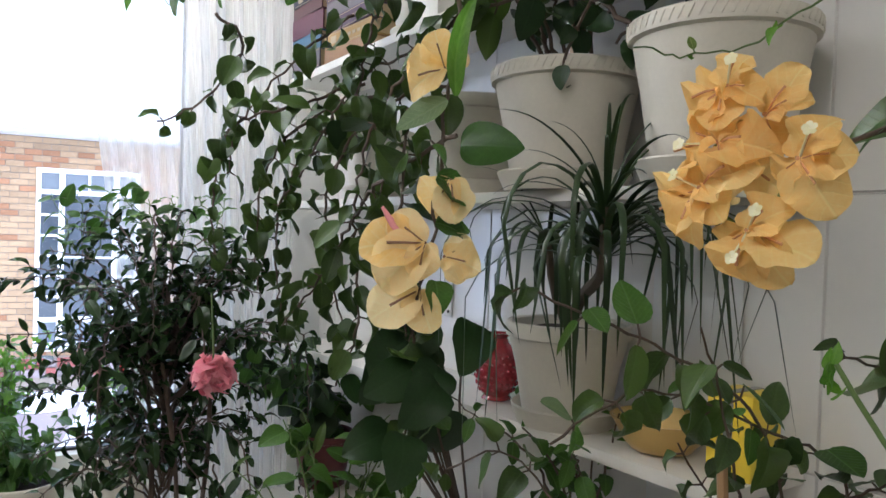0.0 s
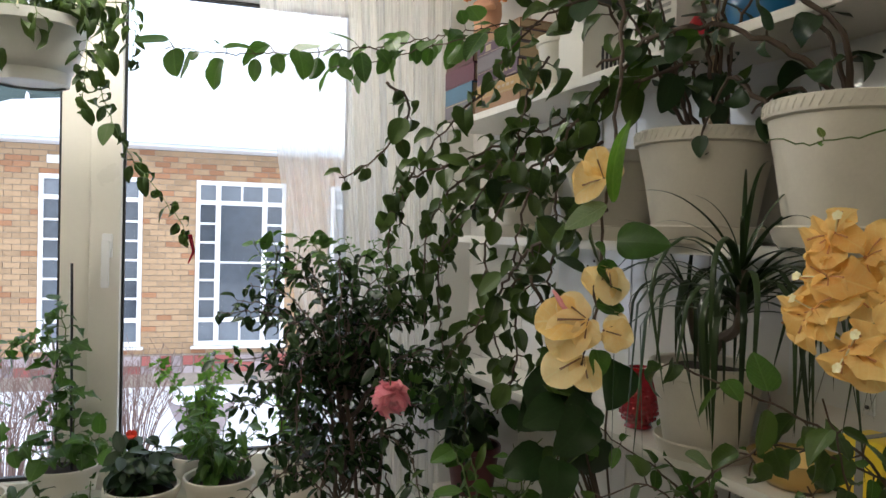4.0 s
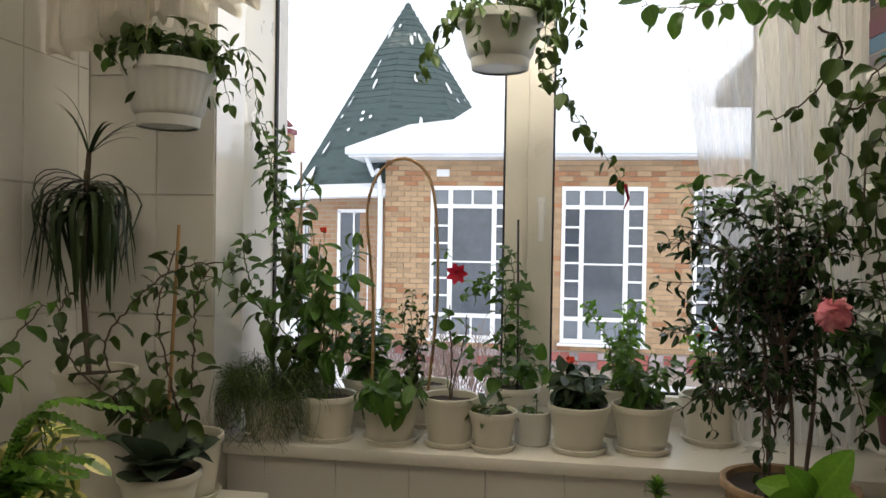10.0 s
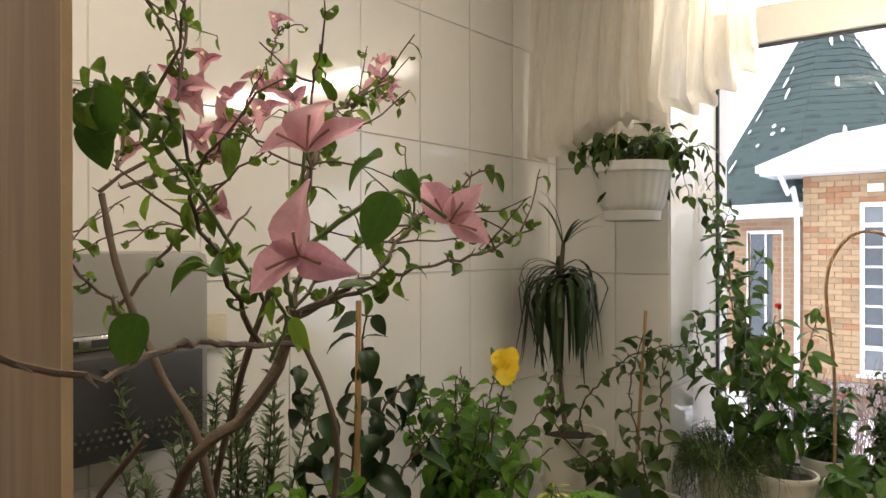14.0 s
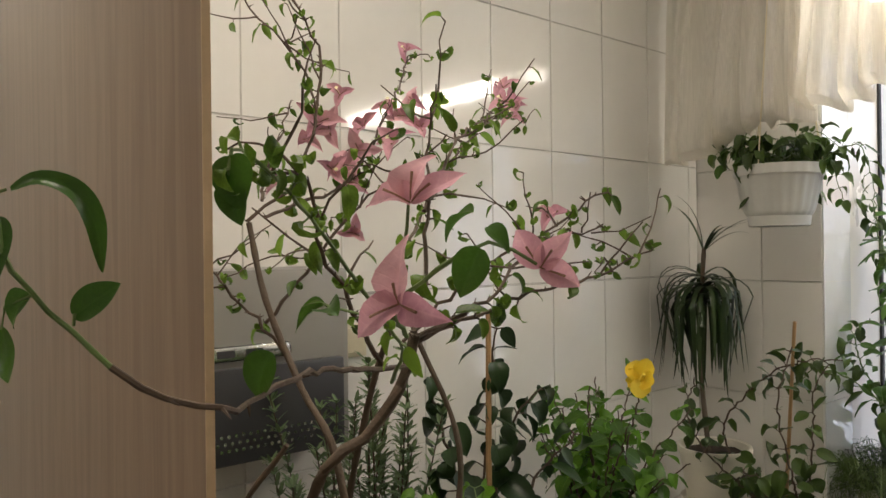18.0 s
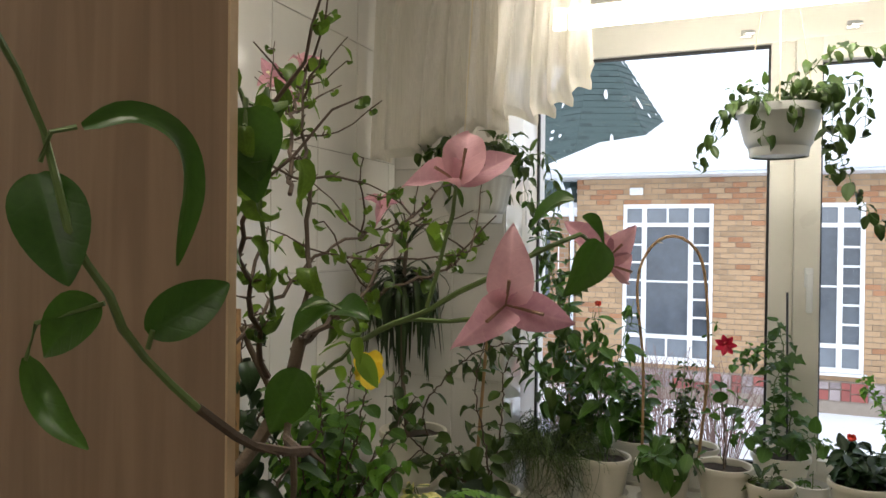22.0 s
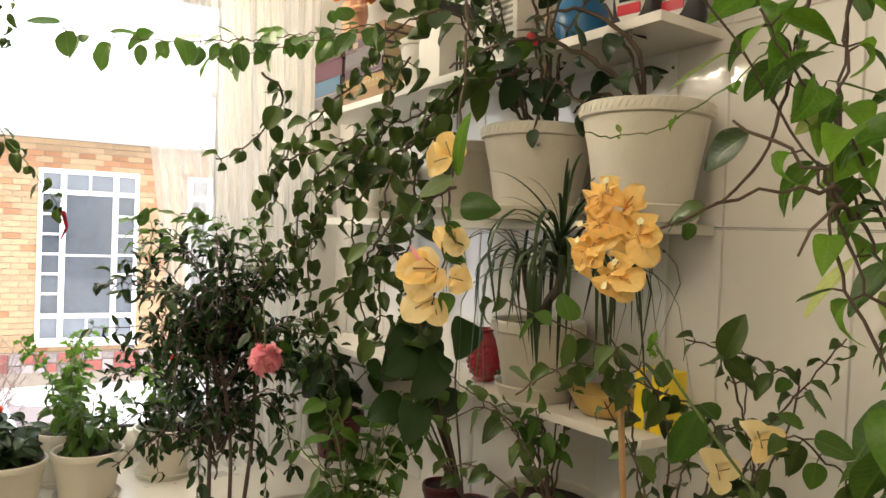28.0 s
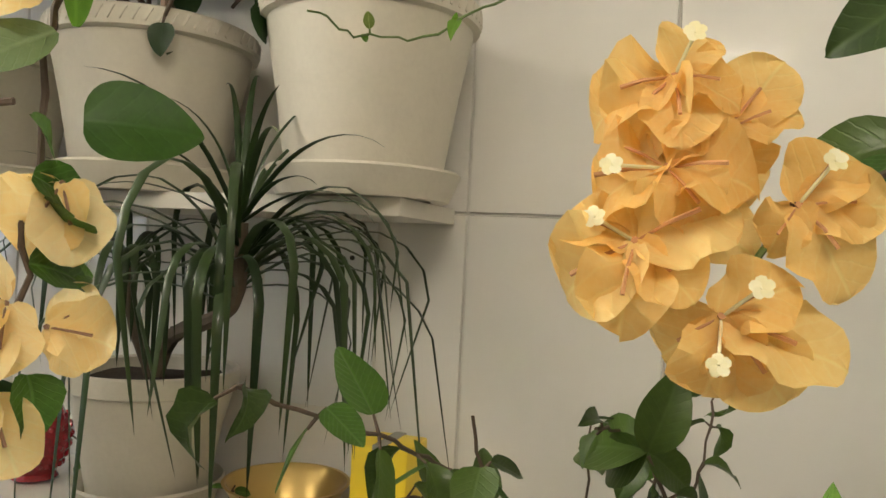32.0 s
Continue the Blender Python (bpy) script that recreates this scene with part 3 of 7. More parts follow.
def bract_flower(parent, at, facing, size, meshes, rng, floret=True, n=3, cup=0.55, up=None, dirs=None):
    """Papery bracts, each with a slim tube along its midrib, some tubes ending in a small starry mouth."""
    f = Vector(facing).normalized()
    a = f.orthogonal().normalized()
    if up is not None:
        a = (Vector(up) - f * f.dot(Vector(up))).normalized()
    c = f.cross(a)
    at = Vector(at)
    t0 = rng.uniform(0, 6.28) if up is None else 0.0
    s = Soup()
    given, dirs = dirs, []
    for i in range(len(given) if given else n):
        w = t0 + i * 6.28 / n + rng.uniform(-0.25, 0.25)
        d = (a * math.cos(w) + c * math.sin(w) + f * cup * rng.uniform(0.7, 1.3)).normalized()
        if given:
            d = Vector(given[i]).normalized()
        dirs.append(d)
        tip = at + (d + f * 0.35).normalized() * size * rng.uniform(0.38, 0.55)
        s.tube([at, (at + tip) / 2 + f * size * 0.03, tip], size * 0.015, size * 0.026, 5)
    heart = part("flower", s, M_FLORETTUBE, parent)
    if floret:
        tip = at + f * size * 0.5 + dirs[0] * size * 0.2
        st = Soup()
        for k in range(5):
            w = k * 1.2566
            st.add_mesh(FLORET_PETAL, aim(tip, (a * math.cos(w) + c * math.sin(w)) + f * 0.25, f, size * 0.10))
        st.tube([at + f * size * 0.1, tip], size * 0.022, size * 0.018, 5)
        part("floret", st, L_FLORET, heart, "tiny cream star floret")
    for d in dirs:
        ob = new("bract", rng.choice(meshes))
        ob.parent = heart
        ob.matrix_basis = aim(at, d, f, size * rng.uniform(0.88, 1.15))
    return heart


def papery(parent, at, facing, tips, meshes, rng, tubes=True, florets=0, tube_mat=None, grow=0.95):
    """One flower of wide papery bracts, given by the vectors from its heart to each tip."""
    f, at = Vector(facing).normalized(), Vector(at)
    s = Soup()
    for d in tips:
        d = Vector(d)
        if tubes:
            s.tube([at, at + d * 0.3 + f * d.length * 0.10, at + d * rng.uniform(0.5, 0.62) + f * d.length * 0.08], d.length * 0.014, d.length * 0.024, 5)
    s.tube([at - f * 0.004, at + f * 0.002], 0.0012, 0.0016, 5)
    heart = part("flower", s, tube_mat or M_FLORETTUBE, parent)
    for k in range(florets):
        d = Vector(tips[k])
        tip, st = at + d * 0.45 + f * d.length * 0.22, Soup()
        a = f.orthogonal().normalized()
        c = f.cross(a)
        for q in range(5):
            w = q * 1.2566
            st.add_mesh(FLORET_PETAL, aim(tip, (a * math.cos(w) + c * math.sin(w)) + f * 0.2, f, 0.0046))
        st.tube([at, tip], 0.0008, 0.0007, 5)
        part("floret", st, L_FLORET, heart, "tiny cream star floret")
    for d in tips:
        d = Vector(d)
        ob = new("bract", rng.choice(meshes))
        ob.parent = heart
        ob.matrix_basis = aim(at, d, f + Vector((rng.uniform(-0.35, 0.35), rng.uniform(-0.35, 0.35), rng.uniform(-0.2, 0.5))), d.length * grow * rng.uniform(0.93, 1.07))
    return heart


M_PALETUBE = surface("pale_floret_tube", (0.55, 0.28, 0.12), 0.6, 0.3)
M_FLORETTUBE = surface("floret_tube", (0.26, 0.15, 0.09), 0.6, 0.3)
FLORET_PETAL = leaf_mesh("floret_petal", "round", L_FLORET, 0.1, 0.1, 0, 2, 4, 1)

# ---- the room ----
U, N = Vector((-0.134, 0.991, 0)), Vector((-0.991, -0.134, 0))
RWM = Matrix.Translation((1.576, 0.0135, 0)) @ Matrix((U, N, Vector((0, 0, 1)))).transposed().to_4x4()


def rw(s, d, z):
    """A place by the slanting shelf wall: s along it, d out of it."""
    return RWM @ Vector((s, d, z))


LX, PY, SILL = -1.485, 2.597, 0.872
solid("floor", Soup().box(-1.6, 2.1, -1.9, 3.4, -0.1, 0), M_FLOOR, "brown stone floor tiles", "floor", kind="structure")
solid("ceiling", Soup().box(-1.6, 2.1, -1.9, 3.4, 3.0, 3.1), M_PLASTER, "plain white ceiling", "ceiling", kind="structure")
solid("wall_back", Soup().box(-1.6, 2.1, -2.0, -1.9, 0, 3.0), M_PLASTER, "plain white back wall", "wall", kind="structure")
wall_left = solid("wall_left", Soup().box(LX - 0.12, LX - 0.005, -1.9, 3.4, 0, 3.0), M_GROUT, "wall of glossy pale cream tiles", "wall", kind="structure")
wall_right = solid("wall_right", Soup().box(-1.95, 3.3, -0.12, -0.005, 0, 3.0), M_GROUT, "wall of glossy pale cream tiles behind the shelves", "wall", kind="structure", m=RWM)
pier = solid("wall_pier", Soup().box(LX - 0.004, -1.037, PY + 0.005, 2.82, 0, 3.0).box(LX - 0.004, -1.10, 2.8201, 3.4, 0, 3.0), M_GROUT, "tiled wall pier beside the window", "wall", kind="structure")
wall_low = solid("wall_window", Soup().box(-1.036, 1.3, 2.712, 3.4, 0, 0.826), M_GROUT, "tiled wall under the window sill", "wall", kind="structure")
solid("wall_window_side", Soup().box(0.98, 1.3, 3.02, 3.4, 0.828, 3.0), M_PLASTER, "white wall beside the window", "wall", kind="structure")
solid("wall_window_head", Soup().box(-1.036, 0.98, 3.0, 3.4, 2.76, 3.0), M_PLASTER, "white wall over the window", "wall", kind="structure")
rev = Soup()
for z0, z1 in ((0.873, 0.901), (0.903, 1.296), (1.298, 1.691), (1.693, 2.086), (2.088, 2.481), (2.483, 2.76)):
    rev.box(-1.0365, -1.033, PY + 0.003, 2.81, z0, z1)
solid("window_reveal", rev, M_REVEAL, "smooth white splayed window reveal", "window reveal", kind="structure")
solid("window_sill", Soup().box(-1.036, 1.25, 2.668, 3.24, SILL - 0.045, SILL, 0.012), M_SILL, "wide cream plastic window sill crowded with pots", "window sill", kind="structure")

# window
win = thing("window_1", "cream plastic window with a fixed pane and a sash", "window", kind="structure")
f = Soup()
for x0, x1, z0, z1 in ((-1.19, -1.09, 0.872, 2.76), (-0.14, -0.0525, 0.93, 2.605), (0.89, 0.98, 0.872, 2.76), (-1.09, 0.89, 2.605, 2.76), (-1.09, 0.89, 0.872, 0.93)):
    f.box(x0, x1, 3.205, 3.285, z0, z1, 0.004)
k = len(f.v)
f.v += [(x, y, z) for z in (0.873, 2.76) for x, y in ((-1.0365, 2.815), (-1.086, 3.203), (-1.0995, 3.203), (-1.0995, 2.83), (-1.05, 2.815))]
f.f += [tuple(k + i for i in q) for q in ((0, 1, 6, 5), (1, 2, 7, 6), (4, 0, 5, 9), (4, 3, 2, 1, 0), (5, 6, 7, 8, 9))]
part("frame", f, M_UPVC, win)
f = Soup()
for x0, x1, z0, z1 in ((-0.052, 0.04, 0.93, 2.61), (0.775, 0.885, 0.93, 2.61), (0.04, 0.775, 2.52, 2.612), (0.04, 0.775, 0.93, 0.985)):
    f.box(x0, x1, 3.182, 3.25, z0, z1, 0.006)
sash = part("sash", f, M_UPVC, win)
f = Soup()
for x0, x1, z0, z1 in ((-1.09, -1.081, 0.93, 2.605), (-0.15, -0.14, 0.93, 2.605), (-1.081, -0.15, 2.594, 2.605), (-1.081, -0.15, 0.93, 0.941)):
    f.box(x0, x1, 3.228, 3.25, z0, z1)
for x0, x1, z0, z1 in ((0.04, 0.048, 0.985, 2.52), (0.767, 0.775, 0.985, 2.52), (0.048, 0.767, 2.511, 2.52), (0.048, 0.767, 0.985, 0.993)):
    f.box(x0, x1, 3.226, 3.247, z0, z1)
part("gasket", f, M_RUBBER, win, "thin black rubber gasket")
for nm, x0, x1, z0, z1 in (("pane", -1.081, -0.15, 0.94, 2.595), ("pane", 0.048, 0.767, 0.993, 2.511)):
    g = part(nm, Soup().box(x0, x1, 3.236, 3.242, z0, z1), M_GLASS, win, "clear glass")
    g.visible_shadow = False
hd = Soup().box(-0.014, 0.018, 3.168, 3.183, 1.648, 1.725, 0.005).box(-0.008, 0.012, 3.135, 3.17, 1.68, 1.70, 0.004).box(-0.010, 0.014, 3.122, 3.14, 1.555, 1.703, 0.006)
part("handle", hd, M_WHITEPAINT, sash, "white lever handle, turned down")
for x in (-0.23, 0.14):
    part("latch", Soup().box(x - 0.022, x + 0.022, 3.176, 3.206, 2.63, 2.66, 0.004).box(x - 0.008, x + 0.03, 3.16, 3.18, 2.638, 2.652, 0.003), M_CHROME, win, "small grey metal latch")

# tube light over the window
tube = thing("tube_light", "long bright white tube light hanging before the window head", "lamp", Matrix.Translation((-0.10, 2.47, 2.56)))
part("housing", Soup().box(-0.75, 0.75, -0.03, 0.03, 0.03, 0.06, 0.006), M_WHITEPAINT, tube)
part("diffuser", Soup().box(-0.74, 0.74, -0.028, 0.028, -0.03, 0.03, 0.012), emitter("tube_glow", (1.0, 0.90, 0.73), TUBE_POWER), tube, "glowing diffuser")
for x in (-0.6, 0.6):
    part("cord", Soup().tube([(x, 0, 0.055), (x, 0, 0.441)], 0.003, 0.003, 6), M_CHROME, tube)
# Two ceiling panels out of view, added to brighten the walls and cabinet side.
for at, power in (((-0.55, 0.40, 2.96), FILL_POWER), ((-0.15, -0.95, 2.96), FILL_POWER * 0.35)):
    lamp = thing("ceiling_fill", "unseen glowing ceiling panel added as fill light", "lamp", Matrix.Translation(at), "ceiling lights")
    part("frame", Soup().box(-0.32, 0.32, -0.32, 0.32, 0.0, 0.04, 0.006), M_WHITEPAINT, lamp)
    part("diffuser", Soup().box(-0.29, 0.29, -0.29, 0.29, -0.012, 0.002, 0.003), emitter("fill_glow", (1.0, 0.87, 0.68), power), lamp, "glowing diffuser")



def curtain(name, label, corners, folds, depth, seed, nx=110, nz=26, hem=None):
    """A hanging net with uneven folds between a left and a right edge."""
    rng = random.Random(seed)
    ph = [rng.uniform(0, 6) for _ in range(4)]
    s = Soup()
    for j in range(nz + 1):
        v = j / nz
        for i in range(nx + 1):
            u = i / nx
            (xa, za), (xb, zb), (xc, zc), (xd, zd) = corners
            zlow = zc + (zd - zc) * u + (hem(u) if hem else 0)
            z = za + (zb - za) * u
            z = z + (zlow - z) * v
            x = (xa + (xb - xa) * u) * (1 - v) + (xc + (xd - xc) * u) * v
            a = folds * u * 6.28
            y = depth * (0.6 * math.sin(a + ph[0] + 0.8 * math.sin(3 * v)) + 0.3 * math.sin(2.3 * a + ph[1] + v) + 0.2 * math.sin(0.4 * a + ph[2] + 4 * v))
            s.v.append((x, y * (0.5 + 0.5 * v), z))
    for j in range(nz):
        for i in range(nx):
            q = j * (nx + 1) + i
            s.f.append((q, q + 1, q + nx + 2, q + nx + 1))
    return s


solid("curtain", curtain("c", "", ((0.40, 2.76), (1.06, 2.76), (0.66, 0.9), (1.06, 0.9)), 11, 0.03, 4), M_SHEER,
      "white sheer curtain drawn aside beside the window", "curtain", m=Matrix.Translation((0, 2.93, 0)))


def puff(x0, x1, z_top, hem, bulge, folds, seed, lean=0.0, nu=100, nv=44):
    """A gathered swag: folds that fan out from its top, a full belly and a rounded, tucked-in hem."""
    rng = random.Random(seed)
    ph = [rng.uniform(0, 6) for _ in range(5)]
    s = Soup()
    for j in range(nv + 1):
        v = j / nv
        w = min(1.0, v / 0.86)
        tuck = max(0.0, v - 0.86) / 0.14
        for i in range(nu + 1):
            u = i / nu
            side = math.sin(math.pi * (0.04 + 0.92 * u)) ** 0.55
            low = hem(u)
            a = folds * 6.28 * (u + 0.10 * math.sin(5 * u + ph[0])) + lean * w
            crease = 0.55 * math.sin(a + ph[1] + 0.7 * math.sin(3 * w)) + 0.30 * math.sin(2.1 * a + ph[2] + 1.4 * w) + 0.22 * math.sin(0.45 * a + ph[3] + 3 * w)
            y = -bulge * side * math.sin(1.57 * w) ** 1.3 + 0.042 * crease * (0.5 + 0.7 * w)
            z = z_top + (low - z_top) * w
            r = 0.045 * side
            y += r * math.sin(3.14 * tuck) * 0.5 + r * 1.6 * tuck
            z += -r * math.sin(3.14 * tuck) * 0.7 + 0.012 * math.sin(a + ph[4]) * w
            x = x0 + (x1 - x0) * u + lean * 0.05 * (1 - w) * (0.5 - u) + 0.012 * math.cos(a + ph[1]) * w
            s.v.append((x, y, z))
    for j in range(nv):
        for i in range(nu):
            q = j * (nu + 1) + i
            s.f.append((q, q + 1, q + nu + 2, q + nu + 1))
    return s


swag = thing("swag_curtain", "white sheer curtain gathered up in short swags", "curtain", Matrix.Translation((0, 2.40, 0)))
part("swag", puff(-1.47, -0.97, 3.0, lambda u: 2.125 + 0.085 * u + 0.03 * math.cos(9 * u) - 0.06 * max(0, 0.2 - u) * 5, 0.10, 5.5, 7, 1.2), M_SWAG, swag)
part("swag", puff(-1.03, -0.66, 3.0, lambda u: 2.27 - 0.075 * math.sin(3.14 * u) + 0.10 * u, 0.09, 4.5, 9, 2.0), M_SWAG, swag).location = (0, -0.02, 0)
part("rail", Soup().box(-1.46, 1.1, 0.0, 0.05, 2.97, 3.0, 0.004), M_WHITEPAINT, swag)

# cabinet side by the path
cab = thing("cabinet", "tall beech-veneered cabinet with a plain side panel", "cabinet", Matrix.Translation((-0.42, 0.252, 0)))
part("side_panel", Soup().box(-1.05, 0.0, 0.013, 0.018, 0, 2.35, 0.0006), M_PANEL, cab)
part("edge_strip", Soup().box(0.0, 0.0012, 0.0125, 0.018, 0, 2.35), M_DOWEL, cab, "thin pale edge strip")

# wall heater with a badge
heat = thing("wall_heater", "grey enamelled wall appliance with a dark vented front", "appliance", Matrix.Translation((LX + 0.001, 0.62, 1.36)))
part("body", Soup().box(0, 0.11, -0.2, 0.37, 0.03, 0.42, 0.02), M_STEEL, heat)
part("front_panel", Soup().box(0.105, 0.125, -0.19, 0.345, 0.035, 0.225, 0.008), M_STEEL_DK, heat, "dark grey lower panel")
part("badge", Soup().box(0.108, 0.118, -0.16, 0.22, 0.238, 0.268, 0.01), M_CHROME, heat, "long rounded metal badge")
for k in range(5):
    part("badge_mark", Soup().box(0.118, 0.120, -0.12 + k * 0.06, -0.085 + k * 0.06, 0.246, 0.26), M_STEEL_DK, heat)
hole = Soup().tube([(0.1245, 0, 0), (0.1262, 0, 0)], 0.0036, 0.0036, 8).mesh("vent_hole", M_CHROME)
for a in range(28):
    for b in range(3):
        part("vent_hole", hole, M_CHROME, heat).location = (0, -0.15 + a * 0.0152 + 0.0076 * (b % 2), 0.066 + b * 0.014)
solid("wall_socket", Soup().box(0, 0.012, -0.04, 0.04, -0.04, 0.04, 0.004).box(0.012, 0.02, -0.03, 0.03, -0.03, 0.03, 0.004), M_IVORY, "small yellowed wall socket", "socket", m=Matrix.Translation((LX + 0.001, 1.06, 1.60)))

# shelves
def on_top(s, d, lift=0.0):
    """A place on the top shelf, which slants a little down towards the window."""
    return RWM @ Matrix.Translation((s, d, 2.133 - 0.0265 * (s - 1.435) + lift)) @ Matrix.Rotation(0.0265, 4, 'Y')


for z, s1 in ((2.133, 2.86), (1.751, 2.86), (1.354, 2.86), (0.965, 2.86)):
    sh = thing("wall_shelf", "cream-white board shelf fixed to the tiled wall", "shelf", RWM @ Matrix.Translation((0, 0.002, z)), "shelves on the tiled wall")
    if z > 2:
        sh.matrix_world = on_top(1.435, 0.002) @ Matrix.Translation((-1.435, 0, 0))
    part("board", Soup().box(1.435, s1, 0, 0.19, -0.02, 0, 0.0015), M_SHELF, sh)
    for s in (1.54, 2.3):
        br = part("bracket", Soup().box(s, s + 0.17, 0, 0.004, -0.275, -0.021, 0.0018), M_CLEAR, sh, "thin white bracket plate")
        for a, b in ((0.008, -0.055), (0.035, -0.07), (0.012, -0.262)):
            part("screw", Soup().lathe([(0.0035, 0.0), (0.0035, 0.002), (0.0012, 0.0022)], 10, close=True), M_STEEL_DK, br).matrix_basis = Matrix.Translation((s + a, 0.0045, b)) @ Matrix.Rotation(radians(-90), 4, 'X')

# ---- outside ----
gr = Soup()
rng = random.Random(3)
GZ = -1.12
xs = [-200, -60, -20] + [-12 + i * 0.6 for i in range(46)] + [20, 60, 200]
ys = [3.41] + [4 + i * 0.5 for i in range(21)] + [15, 20, 40, 100, 400]
for y in ys:
    for x in xs:
        near = abs(x) < 15 and 4 < y < 14
        gr.v.append((x, y, GZ + (0.10 * noise.noise((x * 0.5, y * 0.5, 0)) + 0.03 * noise.noise((x * 2, y * 2, 5)) if near else 0)))
for j in range(len(ys) - 1):
    for i in range(len(xs) - 1):
        q = j * len(xs) + i
        gr.f.append((q, q + 1, q + len(xs) + 1, q + len(xs)))
solid("ground", gr, M_SNOW, "snow-covered ground of the courtyard", "ground", kind="structure")

BY = 14.59
house = thing("brick_building", "low yellow-brick building with white lattice windows and a snowy roof", "building", Matrix.Translation((0, BY, 0)))
WINDOWS = [(-2.46, -0.83), (0.06, 1.63), (2.46, 4.05), (4.9, 6.5), (7.4, 9.0)]
wl_s = Soup()
edges = [-3.37] + [v for w in WINDOWS for v in w] + [11.0]
for i in range(0, len(edges), 2):
    wl_s.box(edges[i], edges[i + 1], 0.012, 0.4, -1.2, 3.1)
for a, b in WINDOWS:
    wl_s.box(a, b, 0.012, 0.4, 2.56, 3.1).box(a, b, 0.012, 0.4, -1.2, -0.4)
wl_s.box(-3.37, 11, 4.0, 4.3, -1.2, 3.1).box(-3.37, -3.1, 0.4, 4.0, -1.2, 3.1)
wall_b = part("wall", wl_s, M_MORTAR, house)
rng = random.Random(11)
for a, b in WINDOWS:
    w = b - a
    fr = Soup()
    t = 0.06
    fr.box(a, b, -0.03, 0.08, 2.48, 2.56).box(a, b, -0.03, 0.08, -0.4, -0.32).box(a, a + 0.07, -0.03, 0.08, -0.32, 2.48).box(b - 0.07, b, -0.03, 0.08, -0.32, 2.48)
    c0, c1 = a + 0.24 * w, b - 0.24 * w
    for x in (c0, c1):
        fr.box(x - 0.045, x + 0.045, -0.02, 0.07, -0.32, 2.48)
    fr.box(a + 0.07, b - 0.07, -0.017, 0.067, 2.13, 2.21).box(a + 0.07, b - 0.07, -0.017, 0.067, 0.02, 0.10)
    fr.box((c0 + c1) / 2 - 0.02, (c0 + c1) / 2 + 0.02, -0.01, 0.06, 2.21, 2.48).box((c0 + c1) / 2 - 0.02, (c0 + c1) / 2 + 0.02, -0.01, 0.06, -0.32, 0.02)
    for k in range(1, 6):
        z = 0.10 + k * (2.03 / 6)
        for x0, x1 in ((a + 0.07, c0 - 0.045), (c1 + 0.045, b - 0.07)):
            fr.box(x0, x1, -0.01, 0.06, z - 0.02, z + 0.02)
    fr.box(c0 + 0.045, c1 - 0.045, -0.005, 0.05, 1.08, 1.115)
    wi = part("window", fr, M_WHITEPAINT, house, "tall white lattice window", smooth=False)
    part("sill", Soup().box(a - 0.05, b + 0.05, -0.10, 0.0, -0.45, -0.405), M_WHITEPAINT, wi)
    part("pane", Soup().box(c0, c1, 0.03, 0.04, 0.1, 2.13), M_PANE, wi)
    for x0, x1 in ((a + 0.06, c0), (c1, b - 0.06)):
        part("pane", Soup().box(x0, x1, 0.03, 0.04, 0.1, 2.13), M_PANE, wi)
    part("pane", Soup().box(a + 0.06, b - 0.06, 0.03, 0.04, 2.2, 2.49), M_PANE_PALE, wi)
    part("pane", Soup().box(a + 0.06, b - 0.06, 0.03, 0.04, -0.33, 0.03), M_PANE_PALE, wi)
    part("inner_curtain", Soup().box(c0 + 0.1, c1 - 0.1, 0.05, 0.06, 0.1, 1.6), M_PANE_PALE, wi, smooth=False)
# roof: eave board, gutter, snow blanket
part("eave", Soup().box(-3.95, 11, -0.62, 0.5, 3.06, 3.14), M_WHITEPAINT, house)
part("gutter", Soup().box(-4.0, 11, -0.72, -0.60, 3.10, 3.24, 0.03), M_GUTTER, house)
rf = Soup()
rf.v += [(-3.98, -0.68, 3.24), (11, -0.68, 3.24), (11, 6.5, 5.9), (-0.9, 6.5, 5.9), (-3.98, 14, 3.24), (-3.98, -0.68, 3.15), (11, -0.68, 3.15), (-3.98, 14, 3.15)]
rf.f += [(0, 1, 2, 3), (0, 3, 4), (5, 6, 1, 0), (5, 0, 4, 7)]
part("roof", rf, M_SNOW, house, "roof under an even blanket of snow", smooth=False)
dg = Soup()
dg.v += [(3.3, 2.6, 4.55), (4.75, 2.6, 4.55), (4.05, 2.6, 5.75), (3.3, 6, 4.55), (4.75, 6, 4.55), (4.05, 6, 5.75)]
dg.f += [(0, 1, 2), (0, 2, 5, 3), (1, 4, 5, 2)]
part("dormer", dg, M_STEEL_DK, house, "small dark gable on the snowy roof", smooth=False)
part("downpipe", Soup().tube(smooth_line([(-3.65, -0.45, 3.1), (-3.55, -0.3, 2.75), (-3.45, -0.12, 2.55), (-3.45, -0.12, -1.1)], 0.2), 0.05, 0.05, 8), M_GUTTER, house)
part("vent_grille", Soup().box(-2.35, -2.1, -0.03, 0.0, 2.74, 2.88, 0.008), M_WHITEPAINT, house)
plinth = part("plinth", Soup().box(-3.37, 9.5, -0.03, 0.01, -1.2, -0.55), M_MORTAR, house, "plinth of coloured crazy-paving stones", smooth=False)
STONES = [Soup().box(0, 1, 0, 1, 0, 1).mesh("stone", m, False) for m in (M_STONE, M_STONE_RED)]
x = -3.37
